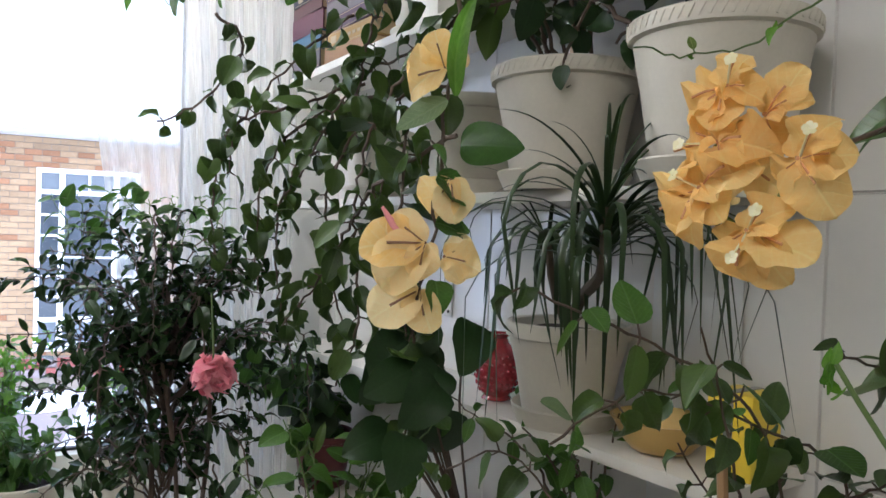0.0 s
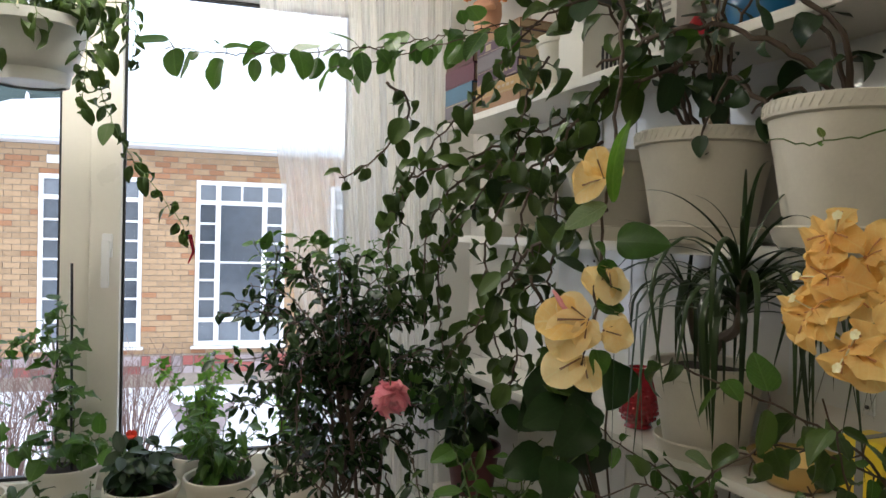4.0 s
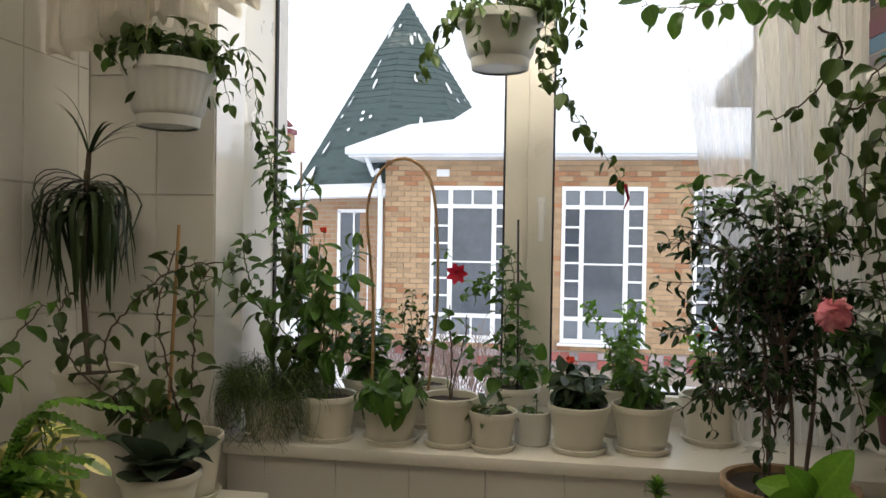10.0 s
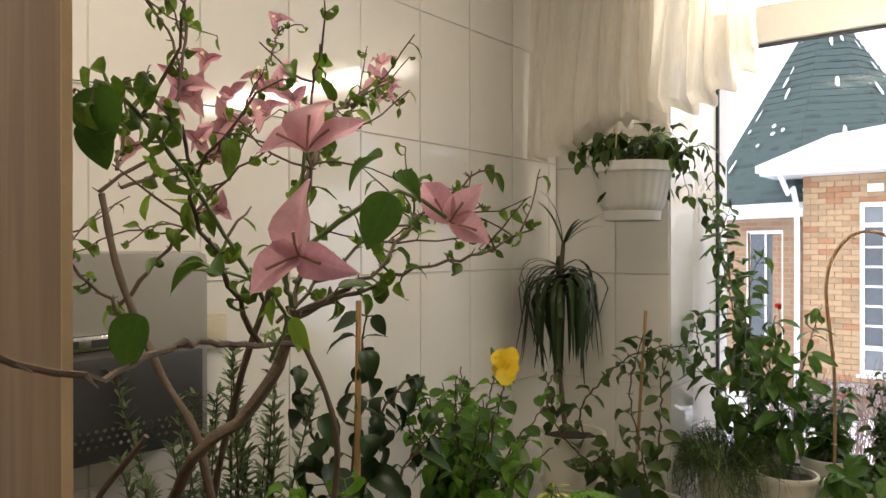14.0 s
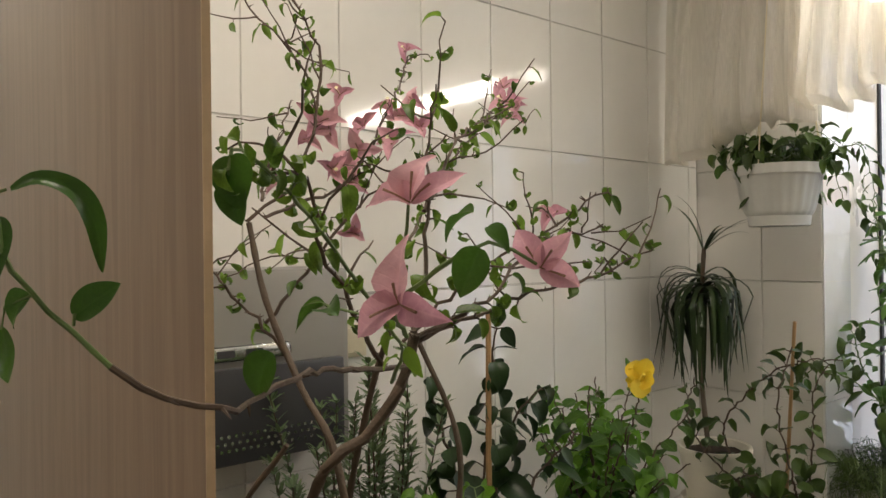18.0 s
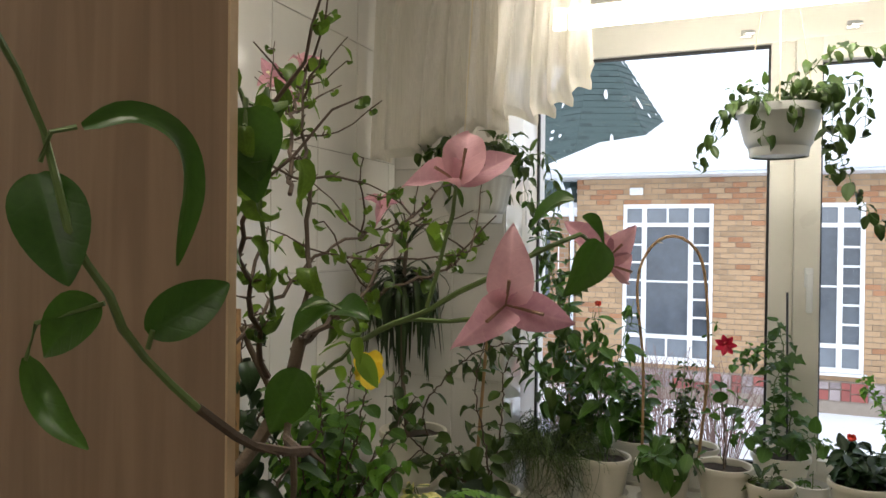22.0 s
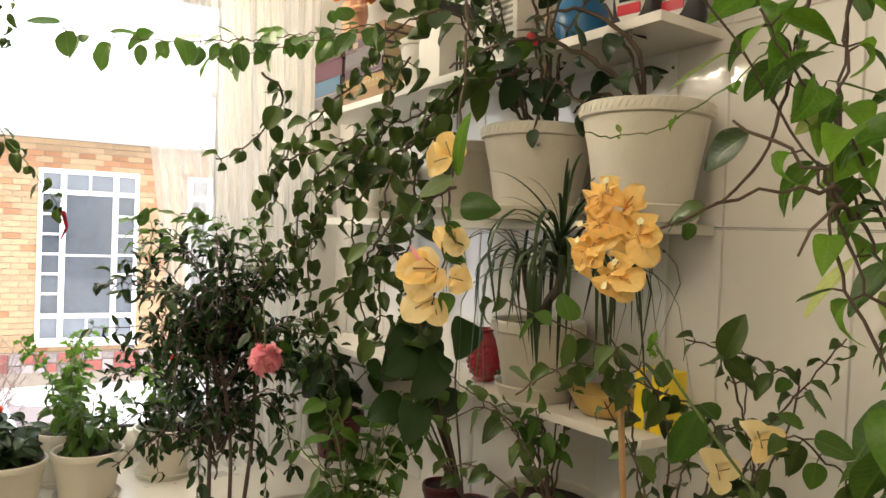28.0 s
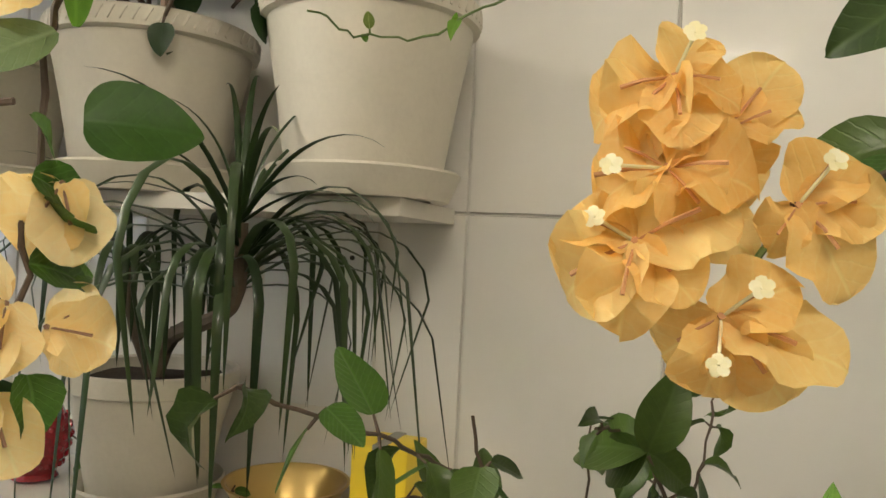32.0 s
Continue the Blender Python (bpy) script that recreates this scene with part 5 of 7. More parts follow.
for k in range(15):
    a = rng.uniform(0, 6.28)
    c = Vector((-1.06, 2.35, 2.05))
    q = rng.uniform(0.12, 0.22)
    e = c + Vector((math.cos(a) * q, math.sin(a) * q * 0.7, rng.uniform(-0.10, 0.07)))
    vine(fol, [c + Vector((math.cos(a) * 0.03, math.sin(a) * 0.03, 0)), c + Vector((math.cos(a) * 0.11, math.sin(a) * 0.1, rng.uniform(0.05, 0.11))), e], M_STEM, 0.002, 0.001, B_POINT + B_OVATE[:1], 0.024, 0.072, rng, 0.6, 0.03)
vine(fol, [(-0.95, 2.36, 2.06), (-0.84, 2.36, 2.10), (-0.80, 2.36, 2.0), (-0.79, 2.36, 1.86)], M_STEM, 0.002, 0.001, B_LANCE, 0.022, 0.06, rng, 0.8)
fol.done()
p = plant("trailing_vine", "vine with oval leaves trailing from a hanging pot", group="plants in hanging pots")
fol = Foliage(p, 230)
rng = random.Random(22)
c = Vector((-0.125, 2.70, 2.26))
trails = [[c, (0.03, 2.66, 2.29), (0.05, 2.62, 2.10), (0.09, 2.61, 1.98), (0.18, 2.61, 1.85), (0.265, 2.62, 1.735)], [c, (0.0, 2.6, 2.3), (0.02, 2.58, 2.12), (0.01, 2.57, 2.02)],
          [c, (-0.27, 2.66, 2.28), (-0.33, 2.66, 2.17), (-0.37, 2.66, 2.07)], [c, (-0.2, 2.56, 2.28), (-0.17, 2.54, 2.14)], [c, (-0.05, 2.6, 2.35), (0.04, 2.56, 2.42), (0.13, 2.54, 2.40)],
          [c, (0.05, 2.7, 2.33), (0.12, 2.66, 2.30), (0.12, 2.64, 2.18)], [c, (-0.18, 2.68, 2.34), (-0.28, 2.66, 2.32)], [c, (-0.1, 2.6, 2.32), (-0.08, 2.55, 2.2)]]
for t3 in trails:
    vine(fol, t3, M_STEM, 0.002, 0.001, B_DEEP, 0.028, 0.072, rng, 0.7, 0.05)
part("bud", Soup().tube([(0.265, 2.62, 1.735), (0.275, 2.62, 1.69), (0.262, 2.62, 1.66)], 0.006, 0.002, 6), L_RED, p, "drooping dark red bud")
fol.done()

# ---- left corner ----
stand = thing("plant_table", "low white table carrying many potted plants", "table", Matrix.Translation((-1.10, 1.45, 0)))
part("tabletop", Soup().box(-0.37, 0.30, -1.0, 1.05, 0.74, 0.77, 0.004), M_SHELF, stand)
for x in (-0.34, 0.26):
    for y in (-0.95, 1.0):
        part("leg", Soup().box(x - 0.02, x + 0.02, y - 0.02, y + 0.02, 0, 0.74), M_SHELF, stand)
TT = 0.772
LP = "pots on the plant table"
box_ = thing("upturned_pot", "upturned cream pot used as a stand", "pot", Matrix.Translation((-1.28, 2.34, TT)), LP)
part("body", Soup().lathe([(0.10, 0), (0.11, 0.01), (0.085, 0.2), (0.0, 0.2)], 24), M_POT, box_)
pot((-1.28, 2.34, TT + 0.2), 0.235, 0.19, "cream pot with a slim dracaena standing before the pier", group=LP)
pot((-0.99, 2.2, TT), 0.22, 0.15, "cream pot with a round-leaved violet", group=LP)
pot((-1.02, 2.42, TT), 0.20, 0.19, "cream pot with a twiggy climber and a stick", group=LP)
pot((-1.18, 1.55, TT), 0.25, 0.2, "cream pot hidden under a yellow hibiscus", group=LP)
pot((-1.15, 1.13, TT), 0.22, 0.2, "cream pot of a dark-leaved ficus tied to a stake", group=LP)
pot((-0.80, 0.58, TT), 0.32, 0.27, "large cream pot of a gnarled bougainvillea", group=LP)
pot((-1.22, 0.86, TT), 0.22, 0.2, "cream pot of a rosemary bush", group=LP)
pot((-0.99, 1.77, TT), 0.17, 0.14, "small cream pot of a variegated plant", group=LP)
pot((-0.9, 1.42, TT), 0.2, 0.16, "cream pot of a feathery fern", group=LP)

p = plant("dracaena", "slim dracaena with a drooping tuft of dark strap leaves", group="plants of the left corner")
rng = random.Random(31)
part("trunk", Soup().tube(smooth_line([(-1.30, 2.34, 1.13), (-1.33, 2.35, 1.4), (-1.33, 2.36, 1.65), (-1.32, 2.36, 1.81)], 0.04), 0.009, 0.007, 8, 0.1, rng), M_BARK, p)
for k in range(66):
    z = rng.uniform(1.62, 1.72)
    a = rng.uniform(0, 6.28)
    me = strap_leaf(rng, (-1.325, 2.36, z), a, rng.uniform(0.33, 0.43), 0.017, rng.uniform(-0.2, 0.75), L_STRAP, 2.5)
    part("leaf", me, L_STRAP, p)
for k in range(9):
    me = strap_leaf(rng, (-1.32, 2.36, 1.80), rng.uniform(0, 6.28), rng.uniform(0.15, 0.23), 0.010, rng.uniform(0.6, 1.5), L_STRAP, 0.3)
    part("leaf", me, L_STRAP, p)

p = plant("stick_climber", "sparse climber with round dark leaves on a brown stick", group="plants of the left corner")
fol = Foliage(p, 140)
rng = random.Random(33)
part("stake", Soup().tube([(-1.06, 2.36, 0.95), (-0.985, 2.28, 1.59)], 0.006, 0.005, 6), M_CANE, p)
for pts in ([(-1.05, 2.38, 0.95), (-1.22, 2.3, 1.2), (-1.12, 2.3, 1.38), (-0.98, 2.3, 1.47), (-0.84, 2.32, 1.49)], [(-1.03, 2.4, 0.95), (-0.95, 2.3, 1.2), (-0.93, 2.28, 1.4), (-0.9, 2.3, 1.47)], [(-1.05, 2.4, 0.95), (-1.2, 2.2, 1.15), (-1.26, 2.15, 1.3), (-1.2, 2.1, 1.42)],
            [(-1.02, 2.4, 0.95), (-0.97, 2.22, 1.15), (-1.0, 2.2, 1.35), (-0.98, 2.25, 1.52)], [(-1.05, 2.4, 0.95), (-1.12, 2.2, 1.1), (-1.0, 2.1, 1.18)]):
    vine(fol, pts, M_TWIG, 0.004, 0.002, B_DEEP + B_HOYA[:1], 0.045, 0.085, rng, 0.4, 0.1)
fol.done()

p = plant("violet", "rosette of round dark velvety leaves", group="plants of the left corner")
fol = Foliage(p, 60)
rng = random.Random(34)
for k in range(15):
    a = rng.uniform(0, 6.28)
    e = rng.uniform(0.25, 1.25)
    b = Vector((-0.99, 2.2, 0.905))
    d = Vector((math.cos(a) * math.cos(e), math.sin(a) * math.cos(e), math.sin(e)))
    fol.put(rng.choice(B_FLESHY), aim(b + d * 0.04, d + Vector((0, 0, -0.1)), (0, 0, 1), rng.uniform(0.11, 0.15)))
st = Soup()
st.tube([(-0.99, 2.2, 0.88), (-0.99, 2.2, 0.93)], 0.008, 0.004, 6)
part("stem", st, M_STEM, p)

p = plant("hibiscus", "bushy hibiscus with fresh green leaves and a yellow flower", group="plants of the left corner")
fol = Foliage(p, 260)
rng = random.Random(35)
bunch(fol, (-1.15, 1.58, 0.95), 0.50, 0.24, 26, M_TWIG, B_HEART[:2] + B_OVATE[:2] + B_FRESH + B_FRESH, 0.04, 0.078, rng, 0.004, 0.7, (0.0, 0.08), 0.16)
vine(fol, [(-1.15, 1.6, 0.95), (-1.14, 1.66, 1.25), (-1.12, 1.69, 1.42), (-1.115, 1.69, 1.47)], M_TWIG, 0.005, 0.002, B_HEART, 0.04, 0.07, rng, 0.5, 0.1)
fl = part("flower", Soup().tube([(-1.11, 1.69, 1.47), (-1.07, 1.65, 1.50)], 0.006, 0.004, 6), L_SUN, p, "yellow hibiscus flower")
ypet = blades("petal", "papery", L_SUN, 0.3, 0.45, 0.06, 5, 8, 3)
for k in range(6):
    w = k * 1.05
    o = new("petal", ypet[k % 5])
    o.parent = fl
    o.matrix_basis = aim((-1.105, 1.685, 1.48), (math.cos(w), -0.5 + 0.3 * math.sin(w), math.sin(w)), (0.6, -1, 0.3), 0.058)
fol.done()

p = plant("ficus", "dark drooping-leaved ficus tied to a brown stake", group="plants of the left corner")
fol = Foliage(p, 120)
rng = random.Random(36)
part("stake", Soup().tube([(-1.10, 1.14, 0.9), (-1.10, 1.15, 1.68)], 0.007, 0.006, 6), M_CANE, p)
for pts in ([(-1.11, 1.15, 0.95), (-1.12, 1.15, 1.3), (-1.10, 1.17, 1.66)], [(-1.11, 1.15, 1.2), (-1.15, 1.25, 1.4), (-1.12, 1.32, 1.5)], [(-1.11, 1.15, 1.1), (-1.1, 1.27, 1.3), (-1.05, 1.36, 1.4)], [(-1.11, 1.15, 1.15), (-1.14, 1.07, 1.4), (-1.15, 1.03, 1.56)]):
    vine(fol, pts, M_TWIG, 0.005, 0.002, B_DROOP, 0.03, 0.095, rng, 1.2, 0.1)
fol.done()

p = plant("rosemary", "upright rosemary bush with grey-green needles", group="plants of the left corner")
rng = random.Random(37)
fol = Foliage(p, 60, "leaf")
stems = Soup()
for k in range(26):
    a, q = rng.uniform(0, 6.28), rng.uniform(0.02, 0.16)
    base = Vector((-1.2 + 0.03 * math.cos(a), 0.88 + 0.03 * math.sin(a), 0.93))
    tip = base + Vector((math.cos(a) * q, math.sin(a) * q, rng.uniform(0.35, 0.72)))
    line = smooth_line([base, base.lerp(tip, 0.5) + Vector((rng.uniform(-0.03, 0.03), rng.uniform(-0.03, 0.03), 0)), tip], 0.02)
    stems.tube(line, 0.0025, 0.0012, 4)
    for q3 in line[6:]:
        for j in range(5):
            w = rng.uniform(0, 6.28)
            fol.put(rng.choice(B_NEEDLE), aim(q3, (math.cos(w), math.sin(w), rng.uniform(0.5, 1.5)), (0, 0, 1), rng.uniform(0.022, 0.034)))
part("stem", stems, M_TWIG, p)
fol.done()

simple_plant("variegated_plant", "plant with green leaves edged in pale yellow", (-0.99, 1.77, 0.89), 0.27, 0.09, 9, B_VARI, 0.10, 38, spacing=0.06, droop=0.6, start=0.06, group="plants of the left corner")
p = plant("fern", "fresh green feathery plant with finely divided fronds", group="plants of the left corner")
fol = Foliage(p, 240)
rng = random.Random(39)
for k in range(20):
    a, reach, rise = rng.uniform(0, 6.28), rng.uniform(0.14, 0.27), rng.uniform(0.16, 0.36)
    b0 = Vector((-0.9 + 0.02 * math.cos(a), 1.42 + 0.02 * math.sin(a), 0.90))
    line = smooth_line([b0, b0 + Vector((math.cos(a) * reach * 0.35, math.sin(a) * reach * 0.35, rise)), b0 + Vector((math.cos(a) * reach, math.sin(a) * reach, rise * rng.uniform(0.75, 1.05)))], 0.011)
    part("stem", Soup().tube(line, 0.0018, 0.0008, 5), M_STEM, p)
    for i in range(len(line) // 3, len(line) - 1):
        d = (line[i + 1] - line[i]).normalized()
        sd = d.cross(Vector((0, 0, 1))).normalized()
        sz = 0.034 * (1 - 0.55 * abs(2 * (i / len(line)) - 1.25)) * rng.uniform(0.9, 1.1)
        for w in (-1, 1):
            fol.put(B_LEAFLET[i % 3], aim(line[i], sd * w + d * 0.45 + Vector((0, 0, -0.15)), (0, 0, 1), sz))
fol.done()
p = plant("rubber_plant", "plant with a few very large dark glossy oval leaves", group="plants of the left corner")
fol = Foliage(p, 40)
rng = random.Random(40)
big = blades("leaf", "broad", L_FICUS, 0.3, 0.35, 0.02, 3, 12, 4)
pot((-1.0, 1.25, TT), 0.2, 0.17, "cream pot of a large-leaved rubber plant", group=LP)
part("stem", Soup().tube([(-1.0, 1.25, 0.90), (-0.99, 1.26, 1.22)], 0.008, 0.006, 7), M_STEM, p)
for k in range(9):
    a, e = k * 2.4, rng.uniform(0.1, 0.9)
    fol.put(big[k % 3], aim((-0.99, 1.26, 0.97 + k * 0.03), (math.cos(a), math.sin(a), e), (0, 0, 1), rng.uniform(0.15, 0.20)))
fol.done()
simple_plant("green_shrub", "tangle of mixed greenery filling the plant table", (-0.95, 1.0, 0.9), 0.36, 0.22, 15, B_POINT[:2] + B_FRESH + B_LOBED[:2], 0.075, 41, M_TWIG, spacing=0.035, droop=0.5, limit=260, group="plants of the left corner")
simple_plant("limp_plant", "plant with limp yellow-green pointed leaves", (-0.9, 0.86, 0.95), 0.48, 0.16, 9, B_FRESH, 0.085, 42, spacing=0.04, droop=0.9, limit=260, group="plants of the left corner")
simple_plant("spiny_shrub", "low tangle of bare twigs and small leaves", (-0.80, 0.55, 1.02), 0.36, 0.28, 16, B_FRESH + B_POINT[:2], 0.045, 43, M_BARK, spacing=0.05, droop=0.6, r=0.005, limit=200, group="plants of the left corner")

# ---- pink bougainvillea ----
p = plant("bougainvillea", "gnarled bougainvillea with dusky pink papery bracts", group="bougainvilleas")
fol = Foliage(p, 280)
rng = random.Random(51)
trunks = [([(-0.79, 0.57, 1.0), (-0.77, 0.52, 1.25), (-0.70, 0.47, 1.45), (-0.61, 0.46, 1.60), (-0.585, 0.49, 1.63), (-0.565, 0.52, 1.68), (-0.555, 0.53, 1.73)], 0.0068, 0.0052),
          ([(-0.79, 0.57, 1.0), (-0.74, 0.59, 1.3), (-0.76, 0.57, 1.55), (-0.81, 0.55, 1.64), (-0.865, 0.53, 1.75), (-0.89, 0.52, 1.85)], 0.006, 0.004),
          ([(-0.79, 0.58, 1.0), (-0.83, 0.62, 1.4), (-0.74, 0.60, 1.62), (-0.68, 0.6, 1.74)], 0.006, 0.0035),
          ([(-0.79, 0.58, 1.0), (-0.72, 0.66, 1.3), (-0.66, 0.68, 1.55), (-0.70, 0.64, 1.72)], 0.005, 0.003), ([(-0.80, 0.56, 1.0), (-0.86, 0.5, 1.35), (-0.80, 0.46, 1.5), (-0.72, 0.48, 1.6)], 0.005, 0.003)]
for pts, a, b in trunks:
    part("trunk", Soup().tube(smooth_line(pts, 0.02), a, b, 9, 0.14, rng), M_BARK, p)
twigs = [[(-0.555, 0.53, 1.73), (-0.56, 0.55, 1.80), (-0.57, 0.56, 1.88), (-0.60, 0.6, 1.98)], [(-0.555, 0.53, 1.73), (-0.55, 0.62, 1.76), (-0.55, 0.70, 1.82), (-0.53, 0.80, 1.88)],
         [(-0.56, 0.53, 1.72), (-0.555, 0.66, 1.755), (-0.53, 0.78, 1.78), (-0.52, 0.87, 1.81)], [(-0.89, 0.52, 1.85), (-0.86, 0.58, 1.92), (-0.86, 0.60, 2.03), (-0.91, 0.56, 2.12), (-0.95, 0.52, 2.18)],
         [(-0.86, 0.6, 1.98), (-0.875, 0.62, 2.08), (-0.90, 0.58, 2.19)], [(-0.88, 0.54, 1.86), (-0.91, 0.69, 1.92), (-0.93, 0.79, 2.06), (-0.99, 0.86, 2.14)], [(-0.72, 0.62, 1.75), (-0.77, 0.71, 1.86), (-0.84, 0.86, 1.98), (-0.91, 1.02, 2.05), (-1.0, 1.15, 2.07)],
         [(-0.57, 0.5, 1.70), (-0.53, 0.42, 1.80), (-0.48, 0.37, 1.86), (-0.455, 0.335, 1.865)], [(-0.86, 0.53, 1.72), (-0.80, 0.62, 1.86), (-0.72, 0.72, 1.96)], [(-0.6, 0.58, 1.85), (-0.68, 0.7, 1.95), (-0.75, 0.82, 2.0), (-0.8, 0.9, 2.04)],
         [(-0.84, 0.55, 1.68), (-0.95, 0.5, 1.78), (-1.02, 0.5, 1.8)], [(-0.7, 0.62, 1.7), (-0.66, 0.74, 1.80), (-0.6, 0.88, 1.84)], [(-0.9, 0.54, 1.88), (-0.98, 0.60, 1.95), (-1.03, 0.66, 2.05)]]
for t3 in twigs:
    mat = M_BARK if rng.random() < 0.2 else M_TWIG
    line = vine(fol, t3, mat, 0.0025, 0.0011, B_BOUG, 0.045, 0.036, rng, 0.9, 0.05, jitter=0.0038)
    for k in range(5):
        b = line[rng.randrange(len(line) // 4, len(line))]
        d = Vector((rng.uniform(-1, 1), rng.uniform(-1, 1), rng.uniform(-0.2, 1.1))).normalized() * rng.uniform(0.05, 0.12)
        vine(fol, [b, b + d * 0.5 + Vector((0, 0, rng.uniform(-0.015, 0.015))), b + d], mat, 0.0014, 0.0007, B_BOUG, 0.034, 0.032, rng, 0.9, 0.02, jitter=0.0025, whorl=1)
    spurs = Soup()
    for k in range(22):
        b = line[rng.randrange(len(line))]
        spurs.tube([b, b + Vector((rng.uniform(-1, 1), rng.uniform(-1, 1), rng.uniform(0, 1))).normalized() * rng.uniform(0.004, 0.010)], 0.0011, 0.0004, 4)
    tagged(part("thorns", spurs, mat, p), kind="stuff")
# the long shoot that reaches past the cabinet side
shoot = vine(fol, [(-0.555, 0.53, 1.70), (-0.50, 0.42, 1.715), (-0.43, 0.33, 1.728), (-0.40, 0.285, 1.722), (-0.371, 0.253, 1.726), (-0.374, 0.225, 1.735), (-0.379, 0.2, 1.754)], M_TWIG, 0.0027, 0.0017, B_BOUG, 9, 0.05, rng, 0.8, 9, jitter=0.002)
for k in range(8):
    b = shoot[len(shoot) // 3 + k * 2]
    part("thorn", Soup().tube([b, b + Vector((rng.uniform(-0.5, 1), rng.uniform(-1, 0.5), rng.uniform(-1, 1))).normalized() * 0.009], 0.0014, 0.0004, 5), M_TWIG, p)
vine(fol, [(-0.379, 0.2, 1.754), (-0.386, 0.184, 1.774), (-0.382, 0.163, 1.794), (-0.384, 0.152, 1.814), (-0.392, 0.15, 1.84), (-0.39, 0.13, 1.87), (-0.37, 0.09, 1.89)], M_STEM, 0.0014, 0.0009, B_BOUG, 9, 0.05, rng, 0.7, 9, jitter=0.001)
NEAR = [leaf_mesh("leaf", k, L_NEAR, fo, be, wv, sd, 14, 4) for k, q, fo, be, wv, sd in (("ovate", 0, 0.35, 0.1, 0.01, 3), ("lance", 1, 0.5, 0.9, 0.01, 4), ("heart", 1, 0.5, 0.35, 0.02, 5), ("point", 1, 0.5, 0.4, 0.015, 6), ("heart", 0, 0.3, 0.15, 0.02, 8))]
part("leaf_stalk", Soup().tube([(-0.386, 0.184, 1.776), (-0.384, 0.184, 1.782)], 0.0009, 0.0009, 5), M_STEM, p)
lay_leaf(fol, NEAR[0], (-0.386, 0.184, 1.781), (-0.366, 0.199, 1.797), (0.55, -0.75, 0.1))
path_leaf(p, [(-0.384, 0.157, 1.842), (-0.377, 0.168, 1.8465), (-0.3735, 0.182, 1.841), (-0.377, 0.192, 1.826), (-0.387, 0.198, 1.802)], 0.0075, (0.75, -0.3, 0.6), L_NEAR)
part("leaf_stalk", Soup().tube([(-0.392, 0.15, 1.832), (-0.388, 0.15, 1.84), (-0.384, 0.155, 1.842)], 0.0008, 0.0008, 5), M_STEM, p)
lay_leaf(fol, NEAR[0], (-0.397, 0.153, 1.829), (-0.378, 0.147, 1.799), (0.75, -0.6, 0.2))
lay_leaf(fol, NEAR[3], (-0.386, 0.165, 1.792), (-0.402, 0.152, 1.776), (0.6, -0.5, 0.5))
part("leaf_stalk", Soup().tube([(-0.384, 0.165, 1.792), (-0.402, 0.157, 1.786), (-0.405, 0.156, 1.775)], 0.0008, 0.0008, 5), M_STEM, p)
path_leaf(p, [(-0.405, 0.156, 1.776), (-0.400, 0.157, 1.765), (-0.391, 0.156, 1.757), (-0.378, 0.154, 1.7525)], 0.006, (0.75, -0.5, 0.4), L_NEAR)
lay_leaf(fol, NEAR[4], (-0.425, 0.285, 1.872), (-0.418, 0.285, 1.838), (0.6, -0.8, 0.15))
lay_leaf(fol, NEAR[2], (-0.43, 0.29, 1.855), (-0.418, 0.283, 1.83), (0.5, -0.8, 0.3))
lay_leaf(fol, NEAR[3], (-0.415, 0.345, 1.776), (-0.434, 0.325, 1.764), (0.2, -0.5, 0.9))
lay_leaf(fol, NEAR[2], (-0.412, 0.345, 1.774), (-0.390, 0.335, 1.777), (0.1, -0.6, 0.8))
lay_leaf(fol, NEAR[3], (-0.405, 0.30, 1.75), (-0.415, 0.288, 1.716), (0.6, -0.7, 0.3))
lay_leaf(fol, NEAR[3], (-0.276, 0.357, 1.812), (-0.287, 0.347, 1.782), (0.6, -0.7, 0.1))
lay_leaf(fol, NEAR[3], (-0.290, 0.365, 1.832), (-0.318, 0.36, 1.824), (0.2, -0.3, 0.9))
lay_leaf(fol, NEAR[3], (-0.288, 0.374, 1.824), (-0.272, 0.378, 1.812), (0.1, -0.5, 0.9))
vine(fol, [(-0.45, 0.44, 1.745), (-0.37, 0.37, 1.775), (-0.32, 0.365, 1.80), (-0.29, 0.375, 1.815), (-0.284, 0.41, 1.802)], M_STEM, 0.002, 0.0012, B_HOYA, 9, 0.04, rng, 0.7, 9, jitter=0.001)
vine(fol, [(-0.40, 0.40, 1.765), (-0.345, 0.36, 1.77), (-0.318, 0.338, 1.778)], M_STEM, 0.0015, 0.001, B_BOUG, 9, 0.03, rng, 0.7, 9, jitter=0.001)
vine(fol, [(-0.37, 0.37, 1.775), (-0.36, 0.37, 1.81), (-0.354, 0.37, 1.842)], M_STEM, 0.0013, 0.001, B_BOUG, 0.03, 0.026, rng, 0.7, 0.02, whorl=1, jitter=0.001)
vine(fol, [(-0.56, 0.5, 1.74), (-0.50, 0.40, 1.82), (-0.45, 0.32, 1.87), (-0.428, 0.287, 1.875), (-0.425, 0.284, 1.85)], M_STEM, 0.002, 0.0012, B_BOUG, 0.022, 0.036, rng, 0.9, 0.17, jitter=0.001)
vine(fol, [(-0.54, 0.49, 1.69), (-0.47, 0.45, 1.73), (-0.43, 0.40, 1.76), (-0.412, 0.345, 1.775)], M_STEM, 0.0018, 0.001, B_BOUG, 0.03, 0.03, rng, 0.9, 0.05, jitter=0.001)
bract_flower(p, (-0.314, 0.331, 1.782), (0.35, -0.9, 0.1), 0.036, P_BRACT, rng, False, dirs=((0.006, -0.008, 0.032), (0.033, 0.005, -0.008), (-0.012, -0.03, -0.016)))
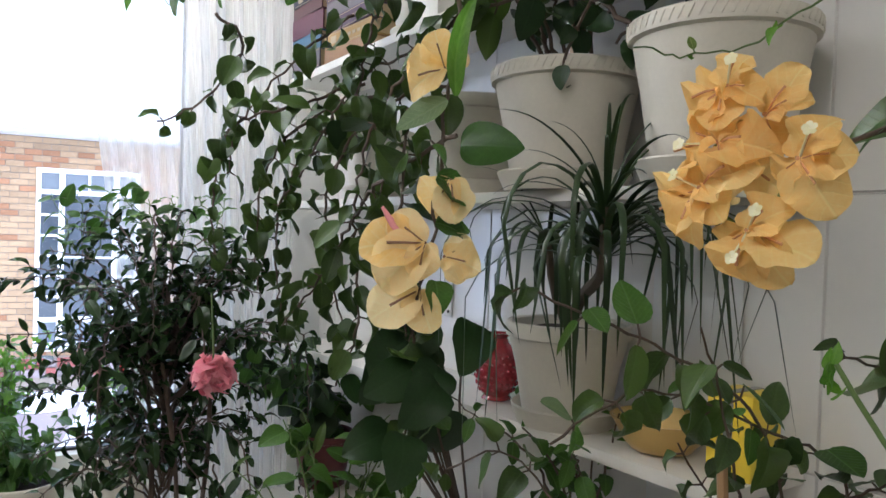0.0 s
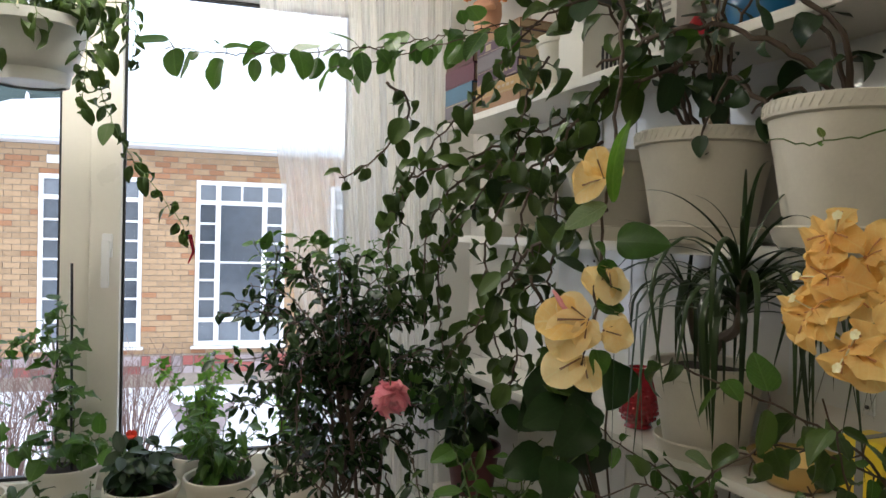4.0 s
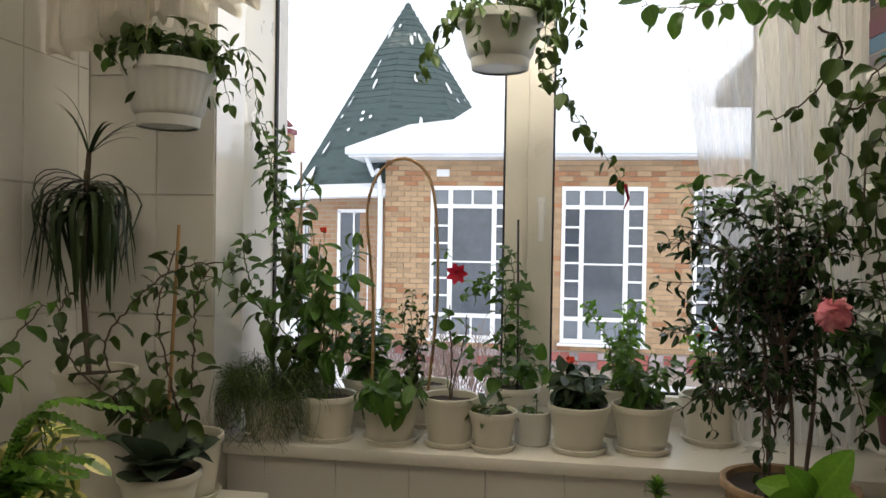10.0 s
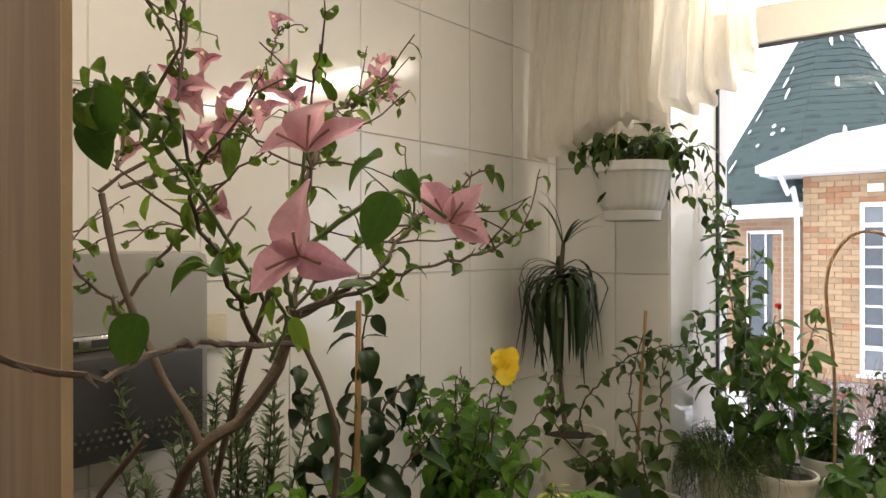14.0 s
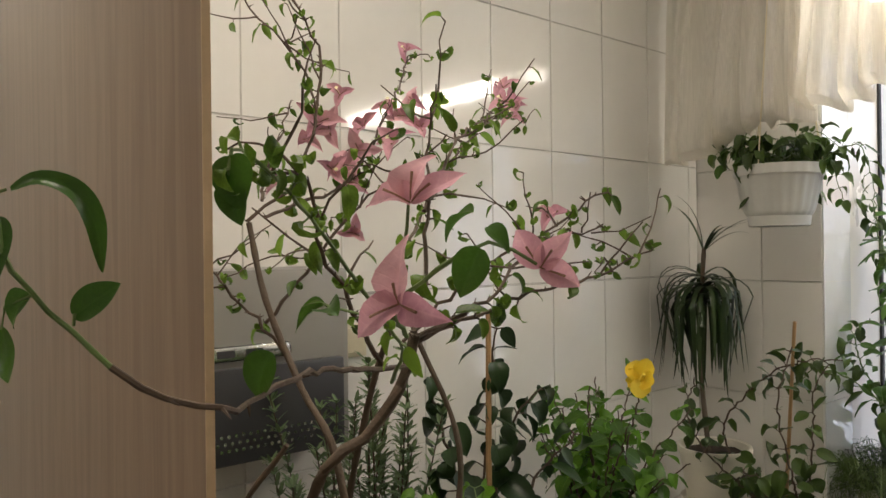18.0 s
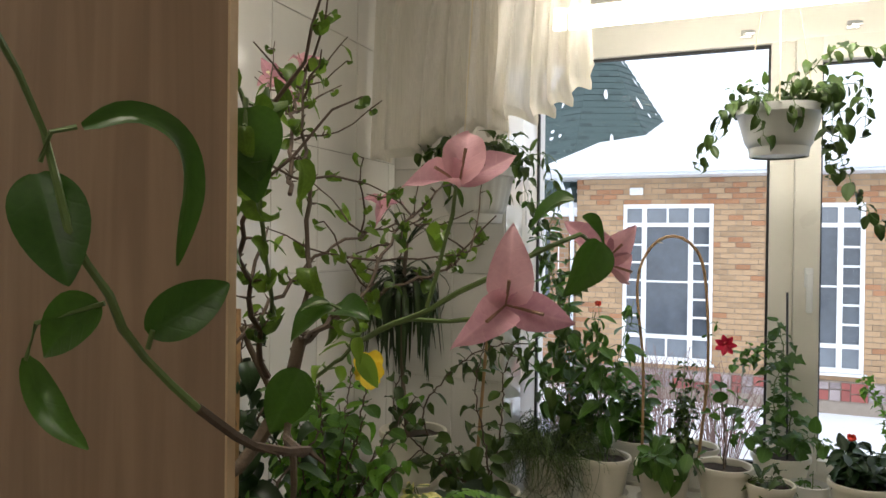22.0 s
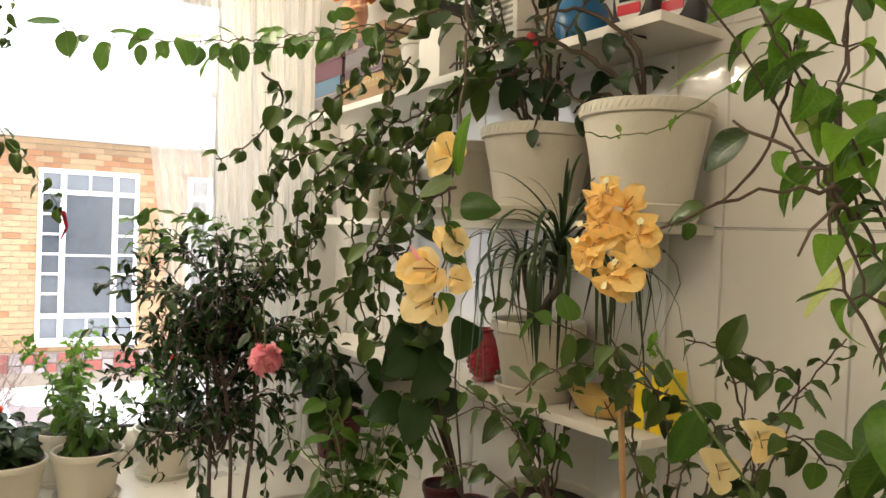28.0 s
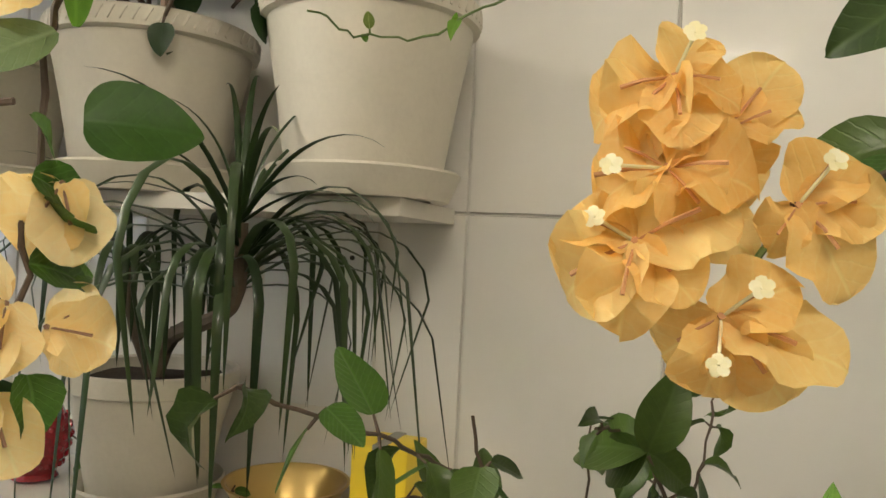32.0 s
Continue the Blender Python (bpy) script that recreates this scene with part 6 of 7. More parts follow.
bract_flower(p, (-0.353, 0.37, 1.841), (0.35, -0.6, 0.6), 0.037, P_BRACT, rng, False, dirs=((-0.024, -0.032, 0.012), (0.005, 0.004, 0.035), (0.02, 0.02, 0.016)))
bract_flower(p, (-0.285, 0.414, 1.80), (0.5, -0.8, 0.2), 0.032, P_BRACT, rng, False, dirs=((0.02, 0.003, 0.022), (0.026, 0.017, -0.012), (-0.012, -0.006, 0.02)))
for at in ((-0.99, 0.86, 2.15), (-0.90, 0.79, 2.02), (-0.97, 0.66, 1.98), (-0.95, 0.70, 2.05), (-0.95, 0.70, 1.94), (-1.0, 1.13, 2.10), (-0.96, 1.10, 2.08), (-0.93, 1.05, 2.05), (-0.95, 0.72, 1.84), (-0.91, 0.76, 2.03), (-1.0, 0.62, 1.92), (-0.88, 0.62, 1.99), (-0.80, 0.9, 2.06), (-0.92, 0.66, 1.99), (-0.86, 0.74, 1.97), (-0.62, 0.8, 1.85), (-0.93, 0.73, 2.0), (-0.90, 0.70, 1.96), (-0.94, 0.78, 1.98), (-0.88, 0.80, 2.0), (-0.97, 0.74, 1.92), (-0.98, 1.08, 2.09), (-0.92, 0.82, 2.05), (-0.91, 0.66, 1.93)):
    bract_flower(p, at, (rng.uniform(0.2, 0.9), rng.uniform(-0.8, -0.1), rng.uniform(-0.1, 0.7)), rng.uniform(0.027, 0.040), P_BRACT, rng, rng.random() < 0.4)
fol.done()

# ---- the big bush before the curtain ----
stool = thing("stool", "low wooden stool under the big bush", "stool", Matrix.Translation((0.64, 2.25, 0)))
part("seat", Soup().lathe([(0.0, 0.68), (0.17, 0.68), (0.18, 0.70), (0.17, 0.72), (0.0, 0.72)], 28), M_PANEL, stool)
for k in range(4):
    a = k * 1.57 + 0.78
    part("leg", Soup().tube([(0.16 * math.cos(a), 0.16 * math.sin(a), 0), (0.12 * math.cos(a), 0.12 * math.sin(a), 0.69)], 0.015, 0.015, 8), M_PANEL, stool)
pot((0.64, 2.25, 0.72), 0.32, 0.262, "wide brown woven-look pot filled with dry leaves and soil", M_BASKET, False, flutes=20, soil=0.93)
p = plant("gardenia_bush", "dense bush of small dark glossy leaves")
fol = Foliage(p, 290)
rng = random.Random(61)
for a, b in (((0.60, 2.28, 0.93), (0.58, 2.38, 1.5)), ((0.67, 2.25, 0.93), (0.72, 2.35, 1.45)), ((0.64, 2.23, 0.93), (0.62, 2.3, 1.4))):
    part("trunk", Soup().tube(smooth_line([a, Vector(a).lerp(Vector(b), 0.5) + Vector((0.02, 0.02, 0)), b], 0.04), 0.006, 0.004, 7, 0.1, rng), M_TWIG, p)
for k in range(70):
    a = rng.uniform(0, 6.28)
    u = rng.random() ** 0.8
    start = Vector((0.63, 2.34, 1.05 + 0.40 * u))
    rad = (0.20 + 0.13 * math.sin(math.pi * min(1, 0.15 + 0.75 * u))) * rng.uniform(0.55, 1.08)
    tip = Vector((0.635 + math.cos(a) * rad * 1.02, 2.42 + math.sin(a) * rad * 0.8, 1.10 + 0.58 * u + rng.uniform(-0.05, 0.05)))
    mid = start.lerp(tip, 0.5) + Vector((0, 0, 0.08))
    vine(fol, [start, mid, tip], M_TWIG, 0.0028, 0.0012, B_BUSH, 0.019, 0.058, rng, 0.05, 0.08)
    if rng.random() < 0.5 and tip.x > 0.47:
        vine(fol, [tip, tip + Vector((math.cos(a) * 0.02, math.sin(a) * 0.03 - 0.02, -0.08)), tip + Vector((math.cos(a) * 0.02, math.sin(a) * 0.04 - 0.02, -rng.uniform(0.14, 0.40 if tip.x > 0.5 else 0.2)))], M_TWIG, 0.002, 0.001, B_BUSH, 0.026, 0.052, rng, 0.9, 0.02)
for k in range(9):
    a = rng.uniform(0, 6.28)
    b = Vector((0.60 + 0.16 * math.cos(a), 2.45 + 0.12 * math.sin(a), 1.60))
    vine(fol, [b, b + Vector((0.01, 0, 0.06)), b + Vector((rng.uniform(-0.05, 0.03), rng.uniform(-0.03, 0.03), 0.13))], M_STEM, 0.002, 0.001, B_OVATE, 0.02, 0.055, rng, 0.2, 0.02)
fol.done()
rose = thing("rose", "double pink flower hanging among dark leaves", "flower", Matrix.Translation((0.685, 2.11, 1.41)))
rng = random.Random(62)
rp = blades("petal", "round", L_ROSE, 0.4, 0.6, 0.16, 5, 6, 3)
part("stalk", Soup().tube([(0, 0.04, 0.14), (0, 0.01, 0.06), (0, 0, 0.0)], 0.0016, 0.002, 5), M_STEM, rose)
for k in range(70):
    u = k / 70
    a, e = k * 2.4, -1.25 + 2.3 * u
    o = new("petal", rng.choice(rp))
    o.parent = rose
    d = Vector((math.cos(a) * math.cos(e), math.sin(a) * math.cos(e), -math.sin(e) - 0.15))
    o.matrix_basis = aim(d * 0.008, d, (rng.uniform(-1, 1), rng.uniform(-1, 1), 1), 0.038 * rng.uniform(0.6, 1.15))

# ---- shelf wall: pots ----
SH = "pots on the wall shelves"


def big_pot(s, d_out, z, d, h, label):
    return pot(rw(s, d_out, z), d, h, label, M_POT_BIG, True, "flower_pot", SH, 0.70, 0.028, soil=0.9, lip=0.030)


for k in (0,):
    pot_a = big_pot(1.505, 0.135, 1.751, 0.252, 0.222, "large cream-white pot with an embossed rim and twisted stems")
    pot_b = big_pot(1.81, 0.13, 1.751, 0.260, 0.208, "cream-white pot with a pale wooden stake")
    big_pot(2.10, 0.115, 1.751, 0.225, 0.195, "cream-white pot behind hanging leaves")
    big_pot(2.50, 0.105, 1.751, 0.19, 0.17, "smaller cream-white pot near the curtain")
    big_pot(1.80, 0.115, 1.354, 0.215, 0.175, "cream-white pot of a spiky dracaena")
    big_pot(1.73, 0.135, 0.965, 0.235, 0.19, "cream-white pot with bare reddish stems")
pot(rw(2.75, 0.11, 0.965), 0.17, 0.15, "dark red glazed pot on the lower shelf", M_TERRA, False, group=SH)
pot(rw(2.15, 0.11, 0.965), 0.11, 0.085, "small dark pot on the lower shelf", M_TERRA, False, group=SH)
pot(rw(2.02, 0.11, 0.965), 0.10, 0.08, "small dark pot on the lower shelf", M_TERRA, False, group=SH)
# embossed rims
for owner, d, h in ((pot_a, 0.252, 0.222), (pot_b, 0.260, 0.208)):
    e = Soup()
    for k in range(60):
        a = k * 6.2832 / 60
        r = d / 2 * 1.0
        e.tube([(r * math.cos(a), r * math.sin(a), h - 0.020), (r * math.cos(a + 0.06), r * math.sin(a + 0.06), h - 0.005)], 0.0022, 0.0022, 5)
    part("rim_band", e, M_POT_BIG, owner, "embossed rope band round the rim")

vase = thing("vase", "small shiny red hobnail-glazed vase on the shelf", "vase", RWM @ Matrix.Translation((1.99, 0.115, 1.355)))
vs = Soup().lathe([(0.024, 0), (0.030, 0.003), (0.026, 0.010), (0.034, 0.022), (0.042, 0.045), (0.0435, 0.062), (0.040, 0.080), (0.032, 0.098), (0.022, 0.112), (0.019, 0.120), (0.026, 0.130), (0.023, 0.130), (0.015, 0.115)], 40)
part("body", vs, M_RED_GLAZE, vase)
nub = Soup().lathe([(0.0046, -0.001), (0.0046, 0.0012), (0.0026, 0.0032), (0.0, 0.0036)], 8).mesh("hobnail", M_RED_GLAZE)
for row, (rr_, zz) in enumerate(((0.0335, 0.022), (0.0385, 0.034), (0.0418, 0.047), (0.0435, 0.060), (0.0415, 0.073), (0.0370, 0.086))):
    for k in range(20):
        w = (k + 0.5 * (row % 2)) * 0.31416
        part("hobnail", nub, M_RED_GLAZE, vase).matrix_basis = Matrix.Translation((rr_ * math.cos(w), rr_ * math.sin(w), zz)) @ Matrix.Rotation(w, 4, 'Z') @ Matrix.Rotation(radians(90), 4, 'Y')
pan = thing("brass_bowl", "shiny gold-coloured metal bowl on the shelf", "bowl", RWM @ Matrix.Translation((1.60, 0.11, 1.354)))
part("body", Soup().lathe([(0.03, 0), (0.045, 0.004), (0.058, 0.018), (0.072, 0.045), (0.078, 0.052), (0.074, 0.052), (0.066, 0.042), (0.05, 0.014), (0.0, 0.010)], 40), M_BRASS, pan)
tin = thing("yellow_box", "bright yellow box with a grey band on the shelf", "box", RWM @ Matrix.Translation((1.47, 0.10, 1.354)))
part("body", Soup().box(-0.035, 0.035, -0.035, 0.035, 0, 0.116, 0.004), M_YELLOW, tin)
part("band", Soup().box(-0.006, 0.008, -0.036, 0.036, 0.004, 0.1172), M_STEEL, tin)

# ---- top shelf ----
M_FADED, M_TEAL = surface("faded_print", (0.42, 0.34, 0.22), 0.6, 0.3), surface("teal_patch", (0.05, 0.16, 0.15), 0.6, 0.3)


def book(s, z, length, depth, thick, mat, turn, label, mark=None):
    th = thing("book", label, "book", on_top(s, 0.10, z) @ Matrix.Rotation(radians(turn), 4, 'Z'), "books stacked on the top shelf")
    a, b = length / 2, depth / 2
    part("cover", Soup().box(-a, a, -b, b, 0, 0.003).box(-a, a, -b, b, thick - 0.003, thick).box(-a, a, b - 0.004, b, 0.003, thick - 0.003, 0.0), mat, th)
    part("page_block", Soup().box(-a + 0.004, a - 0.004, -b + 0.005, b - 0.005, 0.0032, thick - 0.0032), M_PAPER, th, "yellowed page edges")
    part("spine_band", Soup().box(-a + 0.006, a - 0.006, b - 0.001, b + 0.0006, thick * 0.90, thick * 0.93).box(-a + 0.006, a - 0.006, b - 0.001, b + 0.0006, thick * 0.07, thick * 0.10), mat if mark is None else M_FADED, th)
    if mark is not None:
        part("spine_label", Soup().box(a * mark - 0.014, a * mark + 0.014, b - 0.001, b + 0.0007, thick * 0.25, thick * 0.75), M_TEAL if mark < 0.3 else M_FADED, th, "small faded spine label")
        for k in range(4):
            part("spine_mark", Soup().box(-a * 0.75 + k * 0.022, -a * 0.75 + k * 0.022 + 0.014, b - 0.001, b + 0.0009, thick * 0.38, thick * 0.58), M_FADED, th)
    return th


COVERS = [surface("book_" + n, c, 0.5, 0.25, 12, 120, 0.2) for n, c in (("brown", (0.09, 0.035, 0.03)), ("blue", (0.07, 0.15, 0.23)), ("plum", (0.11, 0.035, 0.05)), ("ochre", (0.38, 0.24, 0.08)), ("violet", (0.10, 0.06, 0.09)), ("black", (0.02, 0.02, 0.03)), ("tan", (0.30, 0.17, 0.08)), ("grey", (0.16, 0.14, 0.15)))]
z = 0.001
for th_, c, lb in ((0.050, 7, "worn grey-brown cloth-bound book"), (0.048, 1, "faded blue cloth-bound book"), (0.054, 2, "thick dark plum cloth-bound book"), (0.034, 0, "thin brown cloth-bound old book"), (0.037, 5, "black book with a gaudy spine")):
    book(2.755, z, 0.175, 0.185, th_, COVERS[c], rng.uniform(-3, 3), lb, {7: 0.1, 5: 0.5}.get(c))
    z += th_ + 0.0005
z = 0.001
for th_, c, lb in ((0.034, 6, "tan book with a gilt spine"), (0.038, 3, "ochre book with dark lettering bars"), (0.04, 4, "worn violet-brown cloth-bound old book"), (0.042, 7, "worn grey-brown bound old book"), (0.034, 4, "violet cloth-bound worn hardback book"), (0.025, 6, "thin tan paper-bound book")):
    book(2.535, z, 0.225, 0.17, th_, COVERS[c], rng.uniform(-3, 3), lb, {3: 0.6, 4: 0.45}.get(c))
    z += th_ + 0.0005

doll = Soup().lathe([(0.032, 0), (0.034, 0.01), (0.03, 0.04), (0.036, 0.07), (0.034, 0.095), (0.022, 0.105), (0.04, 0.12), (0.048, 0.145), (0.044, 0.175), (0.025, 0.192), (0.0, 0.196)], 24)
for sx in (-1, 1):
    doll.tube([(sx * 0.034, 0, 0.09), (sx * 0.052, 0.012, 0.075), (sx * 0.03, 0.03, 0.07)], 0.011, 0.009, 8)
solid("doll_figure", doll, M_SKIN, "small tan vinyl toy doll standing on the books", "toy", m=on_top(2.72, 0.12, 0.2265) @ Matrix.Scale(1.25, 4))
hair = Soup()
rng = random.Random(71)
for k in range(220):
    a, e = rng.uniform(0, 6.28), rng.uniform(-0.5, 1.5)
    if abs(a - 2.6) < 0.7 and e < 0.45:
        continue
    d = Vector((math.cos(a) * math.cos(e), math.sin(a) * math.cos(e), math.sin(e)))
    hair.tube([d * 0.03, d * 0.052 + Vector((0, 0, 0.004)), d * 0.057 + Vector((rng.uniform(-0.014, 0.014), rng.uniform(-0.014, 0.014), -0.012))], 0.009, 0.006, 5)
solid("toy_hair", hair, M_ORANGE, "fluffy orange hair of the toy doll", "toy", m=on_top(2.72, 0.118, 0.410) @ Matrix.Scale(1.25, 4))
bx = thing("carton", "tall white carton with printed sides", "box", on_top(2.22, 0.09, 0.001), "boxes on the top shelf")
part("body", Soup().box(-0.05, 0.05, -0.07, 0.07, 0, 0.20, 0.002), M_CARTON, bx)
part("lid", Soup().box(-0.052, 0.052, -0.072, 0.072, 0.185, 0.215, 0.002), M_BLACK, bx, "dark blue-black top")
for k in range(6):
    part("print_bar", Soup().box(-0.051, -0.03, -0.05 + k * 0.012, -0.043 + k * 0.012, 0.03, 0.09), M_STEEL_DK, bx)
bx = thing("carton", "grey-white carton with small print", "box", on_top(1.94, 0.09, 0.001), "boxes on the top shelf")
part("body", Soup().box(-0.075, 0.075, -0.07, 0.07, 0, 0.215, 0.002), M_CARTON, bx)
for k in range(7):
    part("print_bar", Soup().box(-0.06, 0.05, 0.0702, 0.0708, 0.08 + k * 0.014, 0.087 + k * 0.014), M_STEEL, bx)
ty = thing("toy_bucket", "blue and red plastic toy on the shelf", "toy", on_top(1.72, 0.10, 0.001))
part("body", Soup().lathe([(0.05, 0), (0.055, 0.01), (0.06, 0.08), (0.02, 0.14), (0.0, 0.145)], 20), M_BLUE, ty)
part("foot", Soup().lathe([(0.03, 0.0), (0.026, 0.02), (0.0, 0.06)], 16, 0.09, 0.06), M_REDSHINE, ty)
cd = thing("orange_card", "orange card leaning on the tiles", "card", on_top(1.72, 0.012, 0.001))
part("sheet", Soup().box(-0.032, 0.032, 0, 0.004, 0.19, 0.27).box(-0.032, -0.028, 0, 0.004, 0, 0.19), M_ORANGE, cd)


def bottle(s, d_out, turn):
    th = thing("cleaner_bottle", "black plastic spray-cleaner bottle with a pale oval label", "bottle", on_top(s, d_out, 0.001) @ Matrix.Rotation(radians(turn), 4, 'Z') @ Matrix.Scale(0.94, 4), "black bottles")
    b = Soup()
    n = 28
    prof = [(0.052, 0.030, 0), (0.055, 0.033, 0.01), (0.055, 0.033, 0.07), (0.052, 0.032, 0.13), (0.044, 0.028, 0.18), (0.030, 0.022, 0.22), (0.018, 0.018, 0.255), (0.016, 0.016, 0.29), (0.02, 0.02, 0.30), (0.02, 0.02, 0.33), (0.0, 0.0, 0.335)]
    for rx, ry, zz in prof:
        for i in range(n):
            a = 6.2832 * i / n
            b.v.append((rx * math.cos(a), ry * math.sin(a), zz))
    for j in range(len(prof) - 1):
        for i in range(n):
            i2 = (i + 1) % n
            b.f.append((j * n + i, j * n + i2, (j + 1) * n + i2, (j + 1) * n + i))
    part("body", b, M_BLACK, th)

    def oval(cx, cz, rx, rz, off):
        q = Soup()
        k = 30
        q.v.append((cx, 0.0335 + off, cz))
        for i in range(k):
            a = 6.2832 * i / k
            x = cx + rx * math.cos(a)
            q.v.append((x, 0.033 * math.sqrt(max(0.05, 1 - (x / 0.056) ** 2)) + off, cz + rz * math.sin(a)))
        q.f += [(0, 1 + i, 1 + (i + 1) % k) for i in range(k)]
        return q
    part("label_oval", oval(0, 0.085, 0.038, 0.075, 0.0012), M_CARTON, th, "cream printed label")
    for x0, x1, z0, z1 in ((-0.03, 0.03, 0.098, 0.112), (-0.024, 0.02, 0.07, 0.076), (-0.026, 0.022, 0.058, 0.064)):
        part("label_bar", Soup().box(x0, x1, 0.0345, 0.0356, z0, z1), M_BLACK, th)
    part("label_spot", oval(0.012, 0.13, 0.014, 0.012, 0.002), M_YELLOW, th)
    part("label_stripe", Soup().box(-0.028, 0.026, 0.0338, 0.0352, 0.03, 0.052), M_REDSHINE, th)
    return th


bottle(1.56, 0.11, 10)
bottle(1.485, 0.065, 0)

# ---- shelf wall: plants ----
p = plant("spiky_dracaena", "spiky dracaena with long drooping dark strap leaves", group="plants on the shelves")
rng = random.Random(81)
c0, c1, c2 = Vector((1.10, 1.55, 1.63)), Vector((1.09, 1.535, 1.715)), rw(1.80, 0.17, 1.66)
b0 = rw(1.80, 0.115, 1.51)
part("trunk", Soup().tube(smooth_line([b0, b0 + Vector((0.0, -0.03, 0.06)), c0, c1], 0.02), 0.011, 0.008, 8, 0.1, rng), M_BARK, p)
part("trunk", Soup().tube(smooth_line([b0, b0 + Vector((-0.02, 0.02, 0.08)), c2], 0.02), 0.01, 0.007, 8, 0.1, rng), M_BARK, p)
for k in range(64):
    low = k % 4
    base = c0.lerp(c1, rng.random() * 0.6) if low else c2
    az = rng.gauss(3.9, 1.15) if k % 3 else rng.uniform(0, 6.28)
    me = strap_leaf(rng, base, az, rng.uniform(0.27, 0.45) if low else rng.uniform(0.18, 0.28), 0.0095, rng.uniform(0.2, 1.2), L_STRAP, rng.uniform(1.1, 2.4) if low else rng.uniform(1.0, 1.7))
    part("leaf", me, L_STRAP, p)
for k in range(20):
    me = strap_leaf(rng, c1 if k % 4 else c2, rng.uniform(0, 6.28), rng.uniform(0.14, 0.27), 0.0075, rng.uniform(0.5, 1.5), L_STRAP, 0.4)
    part("leaf", me, L_STRAP, p)

p = plant("staked_climber", "climber with heart-shaped leaves on a pale wooden stake", group="plants on the shelves")
fol = Foliage(p, 200)
rng = random.Random(82)
q = rw(1.80, 0.125, 1.93)
part("stake", Soup().tube([q, q + Vector((0, 0, 0.46))], 0.008, 0.008, 8), M_DOWEL, p)
for k in range(9):
    a = rng.uniform(0, 6.28)
    tip = q + Vector((math.cos(a) * 0.16 - 0.05, math.sin(a) * 0.2, rng.uniform(0.2, 0.62)))
    vine(fol, [q + Vector((math.cos(a) * 0.03, math.sin(a) * 0.03, 0)), q.lerp(tip, 0.5) + Vector((-0.03, 0, 0.03)), tip], M_TWIG, 0.004, 0.002, B_DARKHEART + B_HOYA, 0.075, 0.058, rng, 0.7, 0.12)
fol.done()
p = plant("twisted_climber", "bare twisting brown stems with a few dark leaves", group="plants on the shelves")
fol = Foliage(p, 120)
q = rw(1.505, 0.135, 1.93)
for pts in ([q, q + Vector((-0.08, 0.08, 0.04)), q + Vector((-0.10, 0.16, 0.10)), q + Vector((-0.12, 0.2, 0.02))], [q, q + Vector((-0.02, 0.02, 0.12)), q + Vector((-0.06, 0.06, 0.24))], [q, q + Vector((-0.05, -0.02, 0.14)), q + Vector((-0.12, 0.05, 0.22)), q + Vector((-0.2, 0.1, 0.2))],
            [q, q + Vector((-0.02, 0.1, 0.08)), q + Vector((-0.04, 0.18, 0.05))], [q, q + Vector((-0.10, 0.0, 0.10)), q + Vector((-0.22, 0.1, 0.16)), q + Vector((-0.3, 0.25, 0.12))]):
    vine(fol, pts, M_TWIG, 0.006, 0.0025, B_DARKHEART, 0.07, 0.06, rng, 0.7, 0.10)
fol.done()

# cascade of deep green vines from the shelves
p = plant("hoya_cascade", "thick cascade of trailing deep green vines", "vine", "plants on the shelves")
fol = Foliage(p, 300)
rng = random.Random(83)
cascade = [[(1.12, 1.70, 2.07), (1.02, 1.80, 2.03), (0.94, 1.90, 1.97), (0.90, 2.0, 1.94), (0.84, 2.1, 1.79), (0.81, 2.2, 1.71)], [(0.89, 1.60, 1.80), (0.85, 1.73, 1.75), (0.85, 1.85, 1.70), (0.84, 1.98, 1.59), (0.80, 2.1, 1.49)],
           [(1.09, 1.80, 2.13), (0.97, 1.82, 1.99), (0.88, 1.84, 1.86), (0.85, 1.86, 1.70), (0.87, 1.88, 1.52), (0.84, 1.9, 1.42)], [(0.99, 2.2, 1.98), (0.85, 2.2, 1.92), (0.72, 2.2, 1.86), (0.69, 2.2, 1.73), (0.70, 2.2, 1.59)],
           [(1.0, 2.3, 2.15), (0.90, 2.3, 2.06), (0.80, 2.28, 1.95), (0.74, 2.25, 1.86), (0.72, 2.2, 1.78)], [(1.08, 1.95, 1.95), (0.95, 2.0, 1.90), (0.88, 2.05, 1.78), (0.87, 2.05, 1.62), (0.90, 2.0, 1.48)],
           [(1.05, 2.1, 1.95), (0.92, 2.15, 1.92), (0.82, 2.2, 1.84), (0.78, 2.22, 1.7), (0.78, 2.2, 1.55)], [(1.02, 2.1, 2.15), (0.94, 2.0, 2.08), (0.90, 1.95, 2.0), (0.88, 1.95, 1.88)],
           [(1.05, 2.2, 1.9), (0.94, 2.25, 1.86), (0.86, 2.3, 1.76), (0.84, 2.3, 1.6), (0.86, 2.28, 1.45)], [(1.1, 1.9, 2.15), (1.0, 1.85, 2.2), (0.92, 1.9, 2.18), (0.86, 2.0, 2.1)],
           [(0.71, 2.35, 2.12), (0.77, 2.35, 2.07), (0.75, 2.35, 2.0), (0.65, 2.35, 1.9), (0.60, 2.35, 1.88)], [(1.08, 2.4, 1.95), (0.98, 2.4, 1.9), (0.9, 2.4, 1.8), (0.88, 2.4, 1.66)],
           [(0.86, 1.82, 1.7), (0.92, 1.8, 1.55), (0.95, 1.82, 1.42), (0.93, 1.84, 1.3)], [(1.0, 2.0, 1.9), (0.95, 1.9, 1.75), (0.93, 1.88, 1.6), (0.95, 1.86, 1.5)]]
